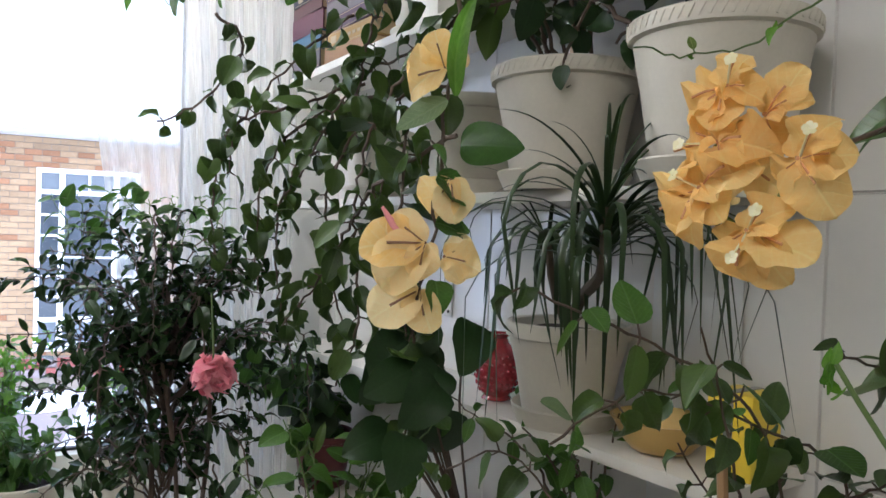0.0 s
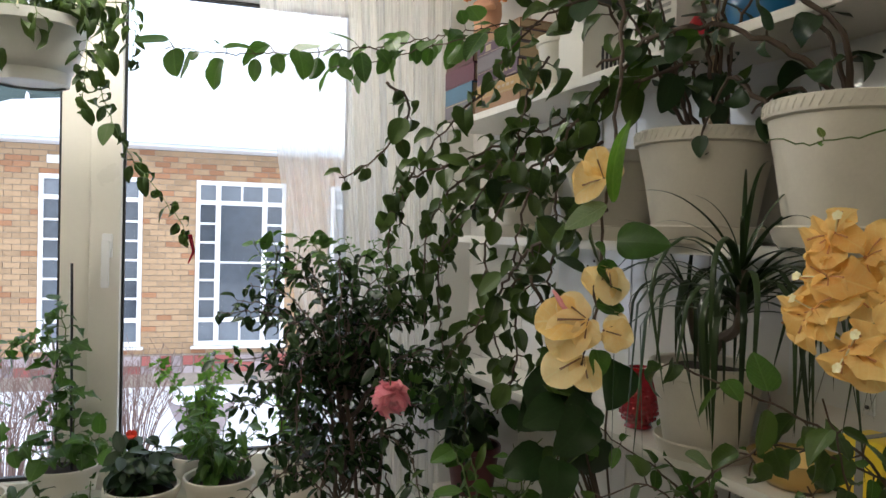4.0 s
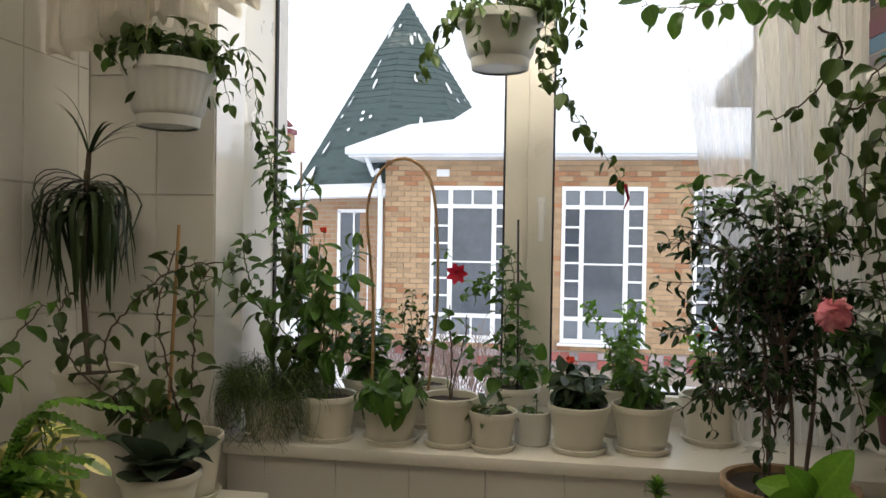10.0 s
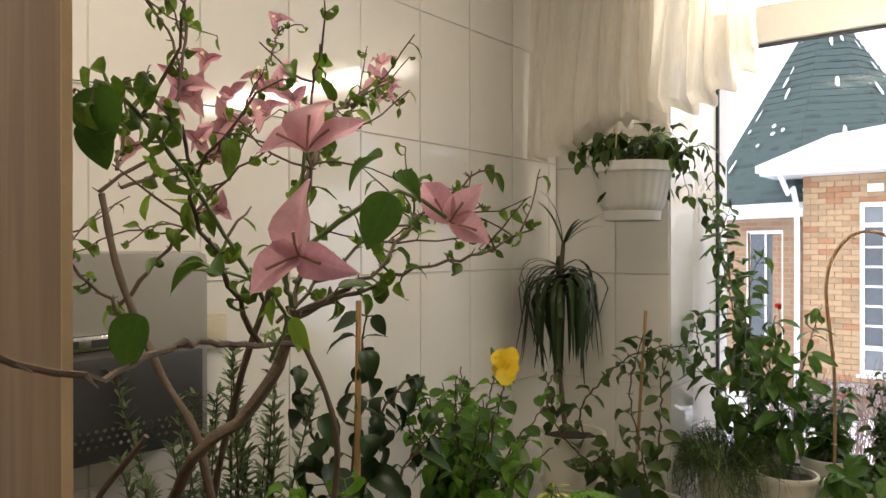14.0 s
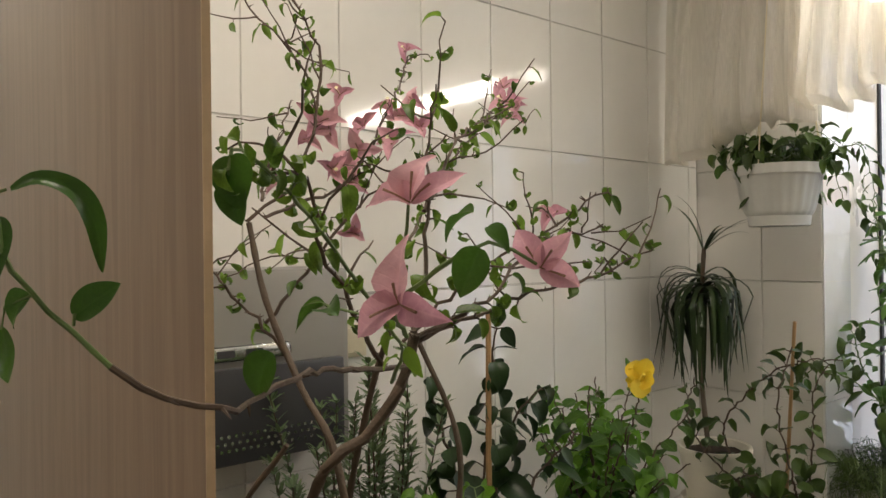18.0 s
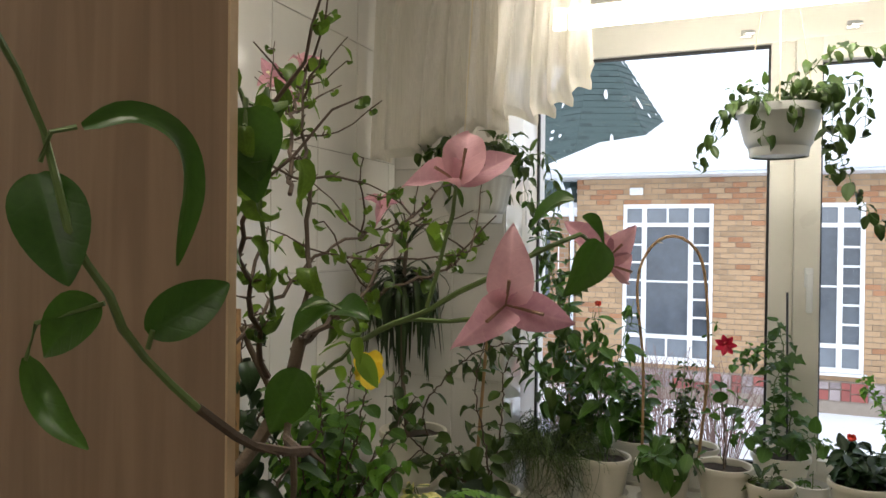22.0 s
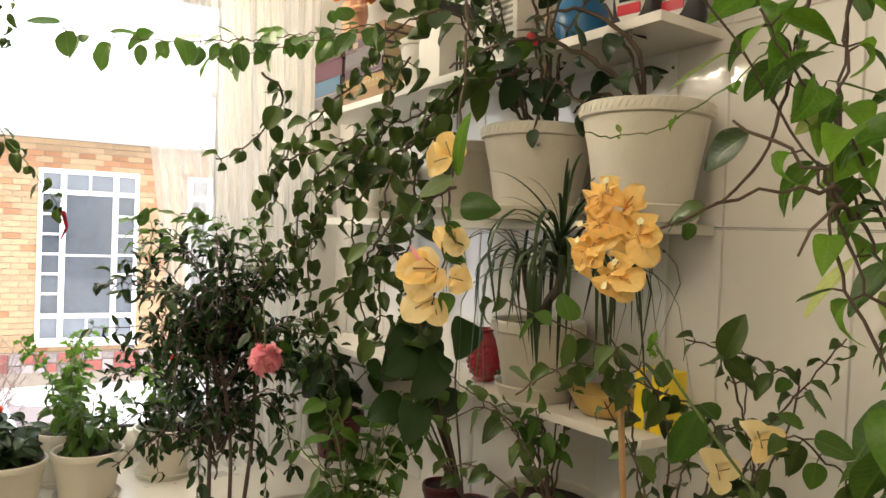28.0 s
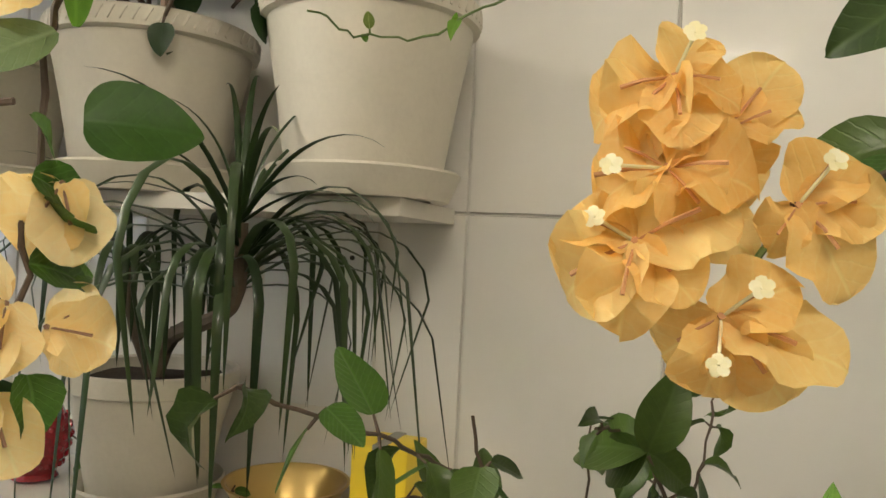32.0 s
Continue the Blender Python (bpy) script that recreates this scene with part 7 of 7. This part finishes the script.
for t3 in cascade:
    vine(fol, t3, M_TWIG, 0.0035, 0.0018, B_HOYA + B_DEEP + B_DARKHEART[:1], 0.040, 0.07, rng, 0.6, 0.02)
fol.done()
p = plant("garland_vine", "thin vines with round leaves strung across towards the window", "vine", "plants on the shelves")
fol = Foliage(p, 240)
rng = random.Random(84)
for t3 in ([(1.05, 2.4, 2.31), (0.78, 2.29, 2.21), (0.59, 2.17, 2.14), (0.38, 2.05, 2.085), (0.235, 1.94, 2.06)], [(1.0, 2.1, 2.22), (0.80, 2.2, 2.18), (0.66, 2.2, 2.13), (0.56, 2.15, 2.1)],
           [(1.12, 2.3, 2.57), (1.01, 2.3, 2.56), (0.86, 2.3, 2.52), (0.75, 2.3, 2.47), (0.65, 2.3, 2.46)]):
    vine(fol, t3, M_TWIG, 0.0018, 0.001, B_WIDEMID + B_OVATE[:2], 0.048, 0.078, rng, 0.8, 0.05)
for t3 in ([(1.12, 2.1, 2.3), (1.02, 2.0, 2.42), (0.98, 1.95, 2.55), (1.02, 1.9, 2.62)], [(1.15, 2.2, 2.3), (1.05, 2.1, 2.5), (1.08, 2.05, 2.66)], [(1.12, 2.15, 2.3), (0.98, 2.2, 2.45), (0.95, 2.2, 2.6)], [(1.12, 2.0, 2.3), (1.0, 1.9, 2.35), (0.98, 1.85, 2.25)], [(1.1, 2.1, 2.3), (0.98, 2.05, 2.38), (0.95, 2.1, 2.28)]):
    vine(fol, t3, M_STEM, 0.003, 0.0015, B_DARKHEART + B_HOYA, 0.06, 0.068, rng, 0.8, 0.05)
fol.done()
pot(on_top(2.32, 0.10, 0.004).translation, 0.16, 0.14, "cream pot of the garland vine on the top shelf", M_POT, group=SH)

p = plant("dark_begonia", "plant with very large dark leaves by the shelf", group="plants on the shelves")
fol = Foliage(p, 60)
rng = random.Random(85)
b = rw(2.02, 0.14, 1.05)
for k in range(14):
    tip = Vector((0.985 + rng.uniform(-0.08, 0.06), 1.84 + rng.uniform(-0.07, 0.1), rng.uniform(1.32, 1.53)))
    part("stem", Soup().tube(smooth_line([b, b.lerp(tip, 0.6) + Vector((-0.03, 0, 0.05)), tip], 0.04), 0.003, 0.002, 5), M_TWIG, p)
    fol.put(rng.choice(B_DARKHEART), aim(tip, (rng.uniform(-0.8, 0.2), rng.uniform(-0.9, 0), rng.uniform(-0.8, 0)), (0, -1, 0.6), rng.uniform(0.085, 0.12)))
simple_plant("lower_greenery", "leafy green plant on the lower shelf", tuple(rw(2.75, 0.12, 1.09)), 0.32, 0.20, 12, B_DARKHEART + B_HEART, 0.09, 86, spacing=0.06, droop=0.7, lean=(-0.1, -0.1), group="plants on the shelves")
simple_plant("sapling", "small leafy plant on the lower shelf", tuple(rw(1.73, 0.135, 1.14)), 0.3, 0.16, 8, B_OVATE, 0.06, 87, M_TWIG, spacing=0.06, droop=0.5, lean=(-0.08, 0), start=0.12, group="plants on the shelves")
simple_plant("leafy_filler", "bright green leafy plant below the shelf", (0.86, 1.95, 0.98), 0.36, 0.16, 12, B_HEART + B_LANCE, 0.075, 88, spacing=0.05, droop=0.6, group="plants on the shelves")
pot((0.86, 1.95, 0.75), 0.2, 0.22, "cream pot standing below the shelves", M_POT, group=SH)
side = thing("side_table", "low white side table beneath the shelves", "table", Matrix.Translation((0.98, 1.45, 0)))
part("tabletop", Soup().box(-0.22, 0.17, -0.7, 0.62, 0.72, 0.75, 0.004), M_SHELF, side)
for x in (-0.18, 0.13):
    for y in (-0.66, 0.58):
        part("leg", Soup().box(x - 0.018, x + 0.018, y - 0.018, y + 0.018, 0, 0.72), M_SHELF, side)

# ---- orange bougainvillea, close to the camera ----
p = plant("orange_bougainvillea", "bougainvillea with apricot and orange papery bracts", group="bougainvilleas")
fol = Foliage(p, 280)
rng = random.Random(91)
pot((1.02, 1.22, 0.75), 0.26, 0.24, "cream pot of an orange bougainvillea", M_POT, group=SH)
part("stake", Soup().tube([(1.0, 1.2, 0.95), (0.95, 1.2, 1.5)], 0.006, 0.005, 6), M_CANE, p)
# hanging thin stem with pale bracts
vine(fol, [(0.80, 1.42, 2.13), (0.785, 1.39, 1.97), (0.77, 1.375, 1.86), (0.755, 1.37, 1.77), (0.75, 1.37, 1.69), (0.735, 1.37, 1.61)], M_TWIG, 0.0028, 0.0016, B_FRESH, 9, 0.05, rng, 0.5, 9)
vine(fol, [(1.2, 1.75, 1.93), (1.10, 1.68, 2.2), (0.95, 1.55, 2.3), (0.84, 1.45, 2.22), (0.80, 1.42, 2.13)], M_TWIG, 0.004, 0.0028, B_HEART, 0.1, 0.06, rng, 0.5, 0.2)
R2, F2 = Vector((0.852, -0.524, 0)), Vector((-0.524, -0.852, 0))


def at_cream(a, b, c=0.0):
    return Vector((0.747, 1.372, 1.652)) + (R2 * a + F2 * c) / 1000 + Vector((0, 0, b / 1000))


lay_leaf(fol, leaf_mesh("leaf", "heart", L_NEAR, 0.2, 0.12, 0.01, 3, 16, 4), at_cream(26, 102, 4), at_cream(86, 103, 12), F2 + Vector((0, 0, 0.4)))
path_leaf(p, [at_cream(20, 148, 6), at_cream(19, 178, 10), at_cream(24, 212, 10), at_cream(36, 243, 4)], 0.0125, F2 + R2 * 0.3, L_FRESH)
lay_leaf(fol, B_GREY[0], at_cream(12, 145, 2), at_cream(-36, 116, 8), F2 + Vector((0, 0, 0.8)))
for k in range(6):
    fol.put(rng.choice(B_HEART), aim((0.755 + rng.uniform(-0.01, 0.01), 1.365, rng.uniform(1.6, 1.8)), (rng.uniform(-1, 1), -0.3, rng.uniform(-0.6, 0.3)), (0, -1, 0.6), rng.uniform(0.025, 0.045)))
for (a, b, c), tips in (((8, 176, -8), ((-13, 36, 8), (-46, -18, 14), (20, 22, -6))), ((18, 70, 0), ((-24, -42, 16), (6, -38, 20), (-20, -16, -8))), ((-4, 10, 6), ((-64, -2, 10), (-42, -38, 18), (-34, 24, -4), (-4, -34, 22))),
                        ((14, -2, 2), ((38, -8, 12), (30, 16, -6), (20, -24, 0))), ((-8, -34, 4), ((-48, -28, 14), (10, -38, 18), (-20, -30, -10)))):
    papery(p, at_cream(a, b, c), F2 + Vector((0, 0, 0.15)), [(R2 * x + F2 * q) / 1000 + Vector((0, 0, z / 1000)) for x, z, q in tips], C_BRACT, rng, grow=1.0)
part("bud", Soup().tube([at_cream(-30, 20, 4), at_cream(-40, 34, 5), at_cream(-46, 43, 6)], 0.0045, 0.0015, 6), L_ROSE, p, "rolled pink bract")
# right-hand shoot with the big orange truss
vine(fol, [(0.88, 0.86, 2.35), (0.91, 0.88, 2.1), (0.90, 0.92, 1.86), (0.88, 0.955, 1.775), (0.845, 0.99, 1.742), (0.81, 1.03, 1.72)], M_TWIG, 0.0028, 0.0016, B_HEART, 0.16, 0.045, rng, 0.6, 0.1, jitter=0.0015)
DARK_BROAD = leaf_mesh("leaf", "ovate", L_HOYA, 0.3, 0.3, 0.02, 4, 12, 3)
lay_leaf(fol, DARK_BROAD, (0.868, 0.985, 1.752), (0.85, 1.036, 1.740), (-0.8, -0.4, 0.5))
lay_leaf(fol, DARK_BROAD, (0.90, 0.96, 1.835), (0.882, 1.022, 1.80), (-0.7, -0.5, 0.4))
R3, F3 = Vector((0.20, -0.98, 0)), Vector((-0.98, -0.20, 0))


def at_truss(a, b, c=0.0):
    return Vector((0.804, 1.064, 1.710)) + (R3 * a + F3 * c) / 1080 + Vector((0, 0, b / 1080))


for (a, b, c), tips, fl in (((-10, 62, 2), ((14, 30, 4), (-42, -14, 10), (30, -7, 12), (-26, -32, 16), (4, -34, 20)), 1), ((-11, 24, 8), ((-46, -9, 8), (-32, 14, -4), (40, 0, 16), (12, 24, -8), (20, -26, 18)), 1),
                            ((-22, -6, 10), ((-34, 14, 2), (-40, -26, 10), (40, 20, 14), (-6, -38, 20), (26, -22, 16)), 1), ((12, -34, 8), ((-3, -46, 12), (28, 22, 14), (46, -16, 6), (28, -36, 2), (-30, -22, -6)), 2),
                            ((39, 11, 0), ((20, 32, 6), (34, 2, 4), (26, -34, 8), (-14, -20, 12)), 1), ((-4, 12, -12), ((32, 32, -4), (-34, 30, -6), (34, -24, 0), (-30, -30, -4)), 0), ((12, 42, -8), ((30, 12, 6), (16, -30, 8), (22, 30, -4)), 0)):
    papery(p, at_truss(a, b, c), F3 + Vector((0, rng.uniform(-0.3, 0.3), 0.35)), [(R3 * x + F3 * q) / 1080 + Vector((0, 0, z / 1080)) for x, z, q in tips], O_BRACT, rng, True, fl, M_PALETUBE)
part("stem", Soup().tube(smooth_line([at_truss(39, 11, -3), at_truss(26, -10, -4), at_truss(12, -34, 0), at_truss(-22, -6, 0), at_truss(-10, 62, -4)], 0.01), 0.0014, 0.001, 6), M_STEM, p)
# dark leaf group and the fat green shoot before the wall
vine(fol, [(1.02, 1.2, 1.0), (1.10, 1.10, 1.35), (1.075, 1.105, 1.5), (1.066, 1.122, 1.558)], M_TWIG, 0.0026, 0.0016, B_DEEP, 0.2, 0.05, rng, 0.6, 0.4)
for tip, nrm in (((1.108, 1.203, 1.552), (-0.8, -0.3, 0.5)), ((1.064, 1.098, 1.622), (-0.9, -0.3, 0.1)), ((1.10, 1.178, 1.527), (-0.8, -0.3, 0.4)), ((1.085, 1.085, 1.53), (-0.8, -0.3, 0.5))):
    lay_leaf(fol, DARK_BROAD, (1.066, 1.122, 1.558), tip, nrm)
part("stem", Soup().tube(smooth_line([(1.0, 1.18, 1.0), (0.96, 0.95, 1.3), (0.90, 0.915, 1.43), (0.862, 0.955, 1.51), (0.837, 0.988, 1.565), (0.825, 1.01, 1.605)], 0.02), 0.0019, 0.0016, 7), M_STEM, p, "fresh green shoot")
for k in range(6):
    w = k * 1.05
    fol.put(B_FRESH[k % len(B_FRESH)], aim((0.824, 1.012, 1.605 - 0.004 * k), (0.6 * math.cos(w), 0.6 * math.sin(w), 1.0 - 0.1 * k), (math.cos(w), math.sin(w), 0.3), 0.014))
lay_leaf(fol, leaf_mesh("leaf", "ovate", L_NEAR, 0.25, 0.2, 0.01, 8, 14, 4), (0.853, 0.968, 1.534), (0.822, 0.975, 1.477), (-0.45, -0.8, 0.4))
lay_leaf(fol, B_DEEP[0], (0.862, 0.955, 1.51), (0.90, 0.965, 1.49), (-0.45, -0.8, 0.6))
# slim shoot before the large pots
vine(fol, [(1.0, 0.86, 2.3), (1.12, 1.0, 2.13), (1.19, 1.18, 2.01), (1.19, 1.31, 1.945), (1.15, 1.385, 1.905), (1.08, 1.41, 1.893), (1.02, 1.41, 1.895)], M_STEM, 0.0024, 0.001, B_LIME[:1] + B_FRESH, 0.085, 0.028, rng, 0.2, 0.15)
# low leafy shoots
for t3 in ([(1.0, 1.22, 1.0), (1.1, 1.25, 1.35), (1.05, 1.25, 1.50), (0.93, 1.25, 1.57), (0.78, 1.26, 1.63)], [(1.02, 1.22, 1.0), (1.25, 1.15, 1.45), (1.18, 1.15, 1.54), (1.02, 1.15, 1.58)], [(1.0, 1.2, 1.0), (1.0, 1.2, 1.3), (0.96, 1.2, 1.5), (0.92, 1.2, 1.6)], [(1.02, 1.2, 1.0), (1.08, 1.2, 1.38), (1.2, 1.2, 1.44), (1.2, 1.2, 1.54)],
           [(1.02, 1.25, 1.0), (1.2, 1.25, 1.38), (1.06, 1.26, 1.49), (0.92, 1.27, 1.53), (0.82, 1.27, 1.49)], [(1.02, 1.2, 1.0), (1.03, 1.02, 1.45), (1.12, 1.0, 1.44), (1.22, 1.0, 1.38)], [(1.0, 1.2, 1.0), (0.95, 1.35, 1.3), (0.9, 1.45, 1.42), (0.84, 1.5, 1.4)], [(1.0, 1.2, 1.0), (1.12, 1.12, 1.4), (1.22, 1.1, 1.52), (1.3, 1.1, 1.58)], [(1.0, 1.2, 1.0), (0.92, 1.3, 1.25), (0.86, 1.4, 1.34), (0.82, 1.5, 1.32)], [(1.02, 1.2, 1.0), (1.1, 1.3, 1.3), (1.05, 1.35, 1.45)]):
    vine(fol, t3, M_TWIG, 0.0024, 0.0012, B_DEEP + B_HEART[:1] + B_POINT + B_GREY[:1], 0.042, 0.062, rng, 0.8, 0.22, jitter=0.002)
for at in ((1.06, 1.12, 1.40), (1.03, 1.03, 1.47)):
    bract_flower(p, at, (-0.4, -0.8, 0.4), 0.036, C_BRACT, rng, False)
fol.done()

# variegated climber at the edge of the view
p = plant("variegated_climber", "climber with long green and cream-splashed leaves on brown stems", group="plants on the shelves")
fol = Foliage(p, 290)
rng = random.Random(93)
pot((0.95, 0.86, 0.75), 0.22, 0.2, "cream pot of a variegated climber", M_POT, group=SH)
for t3 in ([(0.95, 0.86, 0.92), (0.98, 0.80, 1.3), (0.90, 0.76, 1.58), (0.86, 0.80, 1.69), (0.83, 0.84, 1.80), (0.78, 0.88, 1.90), (0.74, 0.90, 1.96)], [(0.95, 0.86, 0.92), (0.95, 0.76, 1.4), (0.88, 0.77, 1.58), (0.85, 0.82, 1.72), (0.85, 0.82, 1.90), (0.85, 0.81, 1.98), (0.82, 0.80, 2.14)],
           [(0.96, 0.84, 0.92), (1.0, 0.72, 1.5), (0.93, 0.70, 1.85), (0.84, 0.70, 2.03), (0.76, 0.74, 2.05), (0.69, 0.78, 2.06)], [(0.85, 0.82, 1.75), (0.77, 0.78, 1.76), (0.70, 0.82, 1.75)], [(0.95, 0.86, 0.92), (1.05, 0.8, 1.45), (1.0, 0.78, 1.75), (0.93, 0.8, 1.9)]):
    for off in ((0, 0, 0), (0.035, -0.05, -0.04), (0.05, 0.03, 0.07)):
        pts = [Vector(v) + Vector(off) * (1 if n > 1 else 0.2) for n, v in enumerate(t3)]
        vine(fol, pts, M_TWIG, 0.0026, 0.0012, B_OVATE[:3] + B_LANCEMID + B_FRESH + B_FRESH[:2] + B_LIME[:1], 0.040, 0.08, rng, 0.7, 0.45, whorl=2 if off[0] else 1)
fol.done()

# bright young plant near the path, and a small succulent under the window
q = Vector((0.210, 0.711, 1.476))
pot((q.x, q.y + 0.03, 0.0), 0.24, 0.22, "cream floor pot of a tall young seedling", M_POT)
p = plant("young_seedling", "tall bare-stemmed seedling with bright yellow-green leaves")
fol = Foliage(p, 60)
rng = random.Random(97)
vine(fol, [(q.x, q.y + 0.03, 0.19), (q.x + 0.02, q.y + 0.04, 0.7), (q.x, q.y + 0.02, q.z - 0.04)], M_STEM, 0.003, 0.0012, B_FRESH, 0.06, 0.035, rng, 0.5, 1.0)
NB = leaf_mesh("leaf", "ovate", L_FRESH, 0.3, 0.2, 0.01, 5, 10, 3)
for k, (dx, dy, dz, sz) in enumerate(((0.35, -0.3, 0.8, 0.034), (-0.9, 0.2, 0.25, 0.028), (-1, -0.2, -0.1, 0.026), (0.9, 0.4, 0.1, 0.032), (0.5, -0.5, -0.2, 0.030), (-0.5, -0.3, 0.7, 0.024))):
    fol.put(NB, aim((q.x, q.y + 0.02, q.z - 0.04), (dx, dy, dz), (-0.2, -0.8, 0.6), sz))
fol.done()

p = plant("succulent", "small starry green succulent in front of the window sill")
pot((0.355, 2.47, 0.66), 0.11, 0.17, "small cream pot of a starry succulent", M_POT)
rest = thing("plant_stand", "slim white plant stand before the window", "stand", Matrix.Translation((0.355, 2.47, 0)))
part("top", Soup().lathe([(0.0, 0.63), (0.085, 0.63), (0.09, 0.645), (0.085, 0.66), (0.0, 0.66)], 28), M_SHELF, rest)
for k in range(3):
    a = k * 2.094
    part("leg", Soup().tube([(0.09 * math.cos(a), 0.09 * math.sin(a), 0), (0.05 * math.cos(a), 0.05 * math.sin(a), 0.64)], 0.008, 0.008, 8), M_SHELF, rest)
fol = Foliage(p, 60)
part("stem", Soup().tube([(0.355, 2.47, 0.80), (0.355, 2.47, 0.885)], 0.005, 0.004, 6), M_STEM, p)
rng = random.Random(98)
for k in range(26):
    a, e = k * 2.4, 0.1 + 1.2 * k / 26
    fol.put(B_LEAFLET[k % 3], aim((0.355, 2.47, 0.855 + 0.03 * k / 26), (math.cos(a) * math.cos(e), math.sin(a) * math.cos(e), math.sin(e)), (0, 0, 1), 0.042 - 0.012 * k / 26))
fol.done()
small = blades("petal", "round", surface("scarlet_petal", (0.70, 0.06, 0.03), 0.5, 0.2), n=2, segs=4, cols=1)
for (x, y, z), sz in (((0.115, 2.83, 1.165), 0.017), ((-0.73, 2.79, 1.585), 0.014), ((0.60, 2.98, 1.27), 0.014), ((0.55, 2.99, 1.24), 0.012)):
    fl = thing("red_blossom", "small scarlet blossom on a thin stalk", "flower", Matrix.Translation((x, y, z)), "small red blossoms")
    part("stalk", Soup().tube([(0, 0.004, -0.09), (0.004, 0.002, -0.04), (0, 0, 0)], 0.0012, 0.001, 5), M_STEM, fl)
    for k in range(9):
        a = k * 2.4
        o = new("petal", small[k % 2])
        o.parent = fl
        o.matrix_basis = aim((0, 0, 0), (math.cos(a), math.sin(a) - 0.4, 0.9 * math.sin(1.7 * k)), (0, -1, 0.4), sz)

# ---- tiles of the walls and bricks of the facade ----
def tile_mesh(w, h):
    s = Soup()
    a, b, c = w / 2 - 0.0012, h / 2 - 0.0012, 0.0015
    s.v += [(-a, 0, -b), (a, 0, -b), (a, 0, b), (-a, 0, b), (-a + c, -0.005, -b + c), (a - c, -0.005, -b + c), (a - c, -0.005, b - c), (-a + c, -0.005, b - c)]
    s.f += [(4, 5, 6, 7), (0, 1, 5, 4), (1, 2, 6, 5), (2, 3, 7, 6), (3, 0, 4, 7)]
    return s.mesh("tile", M_TILE, smooth=False)


TILES = {}


def lay(parent, base, n_axis, u0, u1, z0, z1, uj, zj, tw=0.25, th=0.395):
    """Tiles over a rectangle, with joints through uj and zj, cut at its edges."""
    us = [u0] + [v for v in (uj + k * tw for k in range(-30, 30)) if u0 + 0.02 < v < u1 - 0.02] + [u1]
    zs = [z0] + [v for v in (zj + k * th for k in range(-10, 10)) if z0 + 0.02 < v < z1 - 0.02] + [z1]
    rr = random.Random(5)
    for i in range(len(us) - 1):
        for j in range(len(zs) - 1):
            w, h = round(us[i + 1] - us[i], 3), round(zs[j + 1] - zs[j], 3)
            me = TILES.setdefault((w, h), None) or tile_mesh(w, h)
            TILES[(w, h)] = me
            ob = new("tile", me)
            ob.parent = parent
            tilt = Matrix.Rotation(rr.uniform(-0.0016, 0.0016), 4, 'X') @ Matrix.Rotation(rr.uniform(-0.0016, 0.0016), 4, 'Z')
            ob.matrix_basis = base @ Matrix.Translation(((us[i] + us[i + 1]) / 2, 0, (zs[j] + zs[j + 1]) / 2)) @ tilt
    return parent


lay(wall_left, Matrix.Translation((LX - 0.005, 0, 0)) @ Matrix.Rotation(radians(90), 4, 'Z'), 0, 0.1, PY, 0.4, 3.0, 1.04, 1.71)
lay(wall_right, Matrix.Translation((0, -0.005, 0)) @ Matrix.Rotation(radians(180), 4, 'Z'), 0, -3.0, 0.3, 0.4, 3.0, -1.418, 1.746)
lay(pier, Matrix.Translation((0, PY + 0.005, 0)), 0, LX + 0.001, -1.037, 0.0, 3.0, -1.24, 1.692)
lay(wall_low, Matrix.Translation((0, 2.712, 0)), 0, -1.035, 1.2, 0.0, 0.826, -0.9, 0.42)

rng = random.Random(8)
BR = [Soup().box(0, 0.25, -0.004 * k, 0.03, 0, 0.088).mesh("brick", m, False) for m in (M_BRICK, M_BRICK_RED) for k in (0, 1)]
HB = [Soup().box(0, 0.12, -0.004 * k, 0.03, 0, 0.088).mesh("brick", m, False) for m in (M_BRICK, M_BRICK_RED) for k in (0, 1)]
restY, restR = Soup(), Soup()
made = 0
for row in range(36):
    z = -0.54 + row * 0.10
    segs = [(-3.37, 10.9)]
    if -0.49 < z < 2.56:
        segs = [(edges[i], edges[i + 1] if i < len(edges) - 2 else 10.9) for i in range(0, len(edges), 2)]
    for a, b in segs:
        x = a - (0.13 if row % 2 else 0.0)
        while x < b - 0.05:
            x0, x1 = max(x, a), min(x + 0.25, b)
            if x1 - x0 > 0.04:
                red = rng.random() < (0.45 if 2.55 < z < 2.86 else 0.10)
                k = (2 if red else 0) + rng.randint(0, 1)
                full = x1 - x0 > 0.245
                if made < 300 and full and -1.0 < x0 < 2.6 and z > 0.2:
                    made += 1
                    ob = new("brick", BR[k])
                    ob.parent = wall_b
                    ob.location = (x0, 0, z)
                else:
                    (restR if red else restY).box(x0, x1, -0.002, 0.03, z, z + 0.088)
            x += 0.26
tagged(part("bricks", restY, M_BRICK, wall_b, smooth=False), kind="stuff")
tagged(part("bricks", restR, M_BRICK_RED, wall_b, smooth=False), kind="stuff")
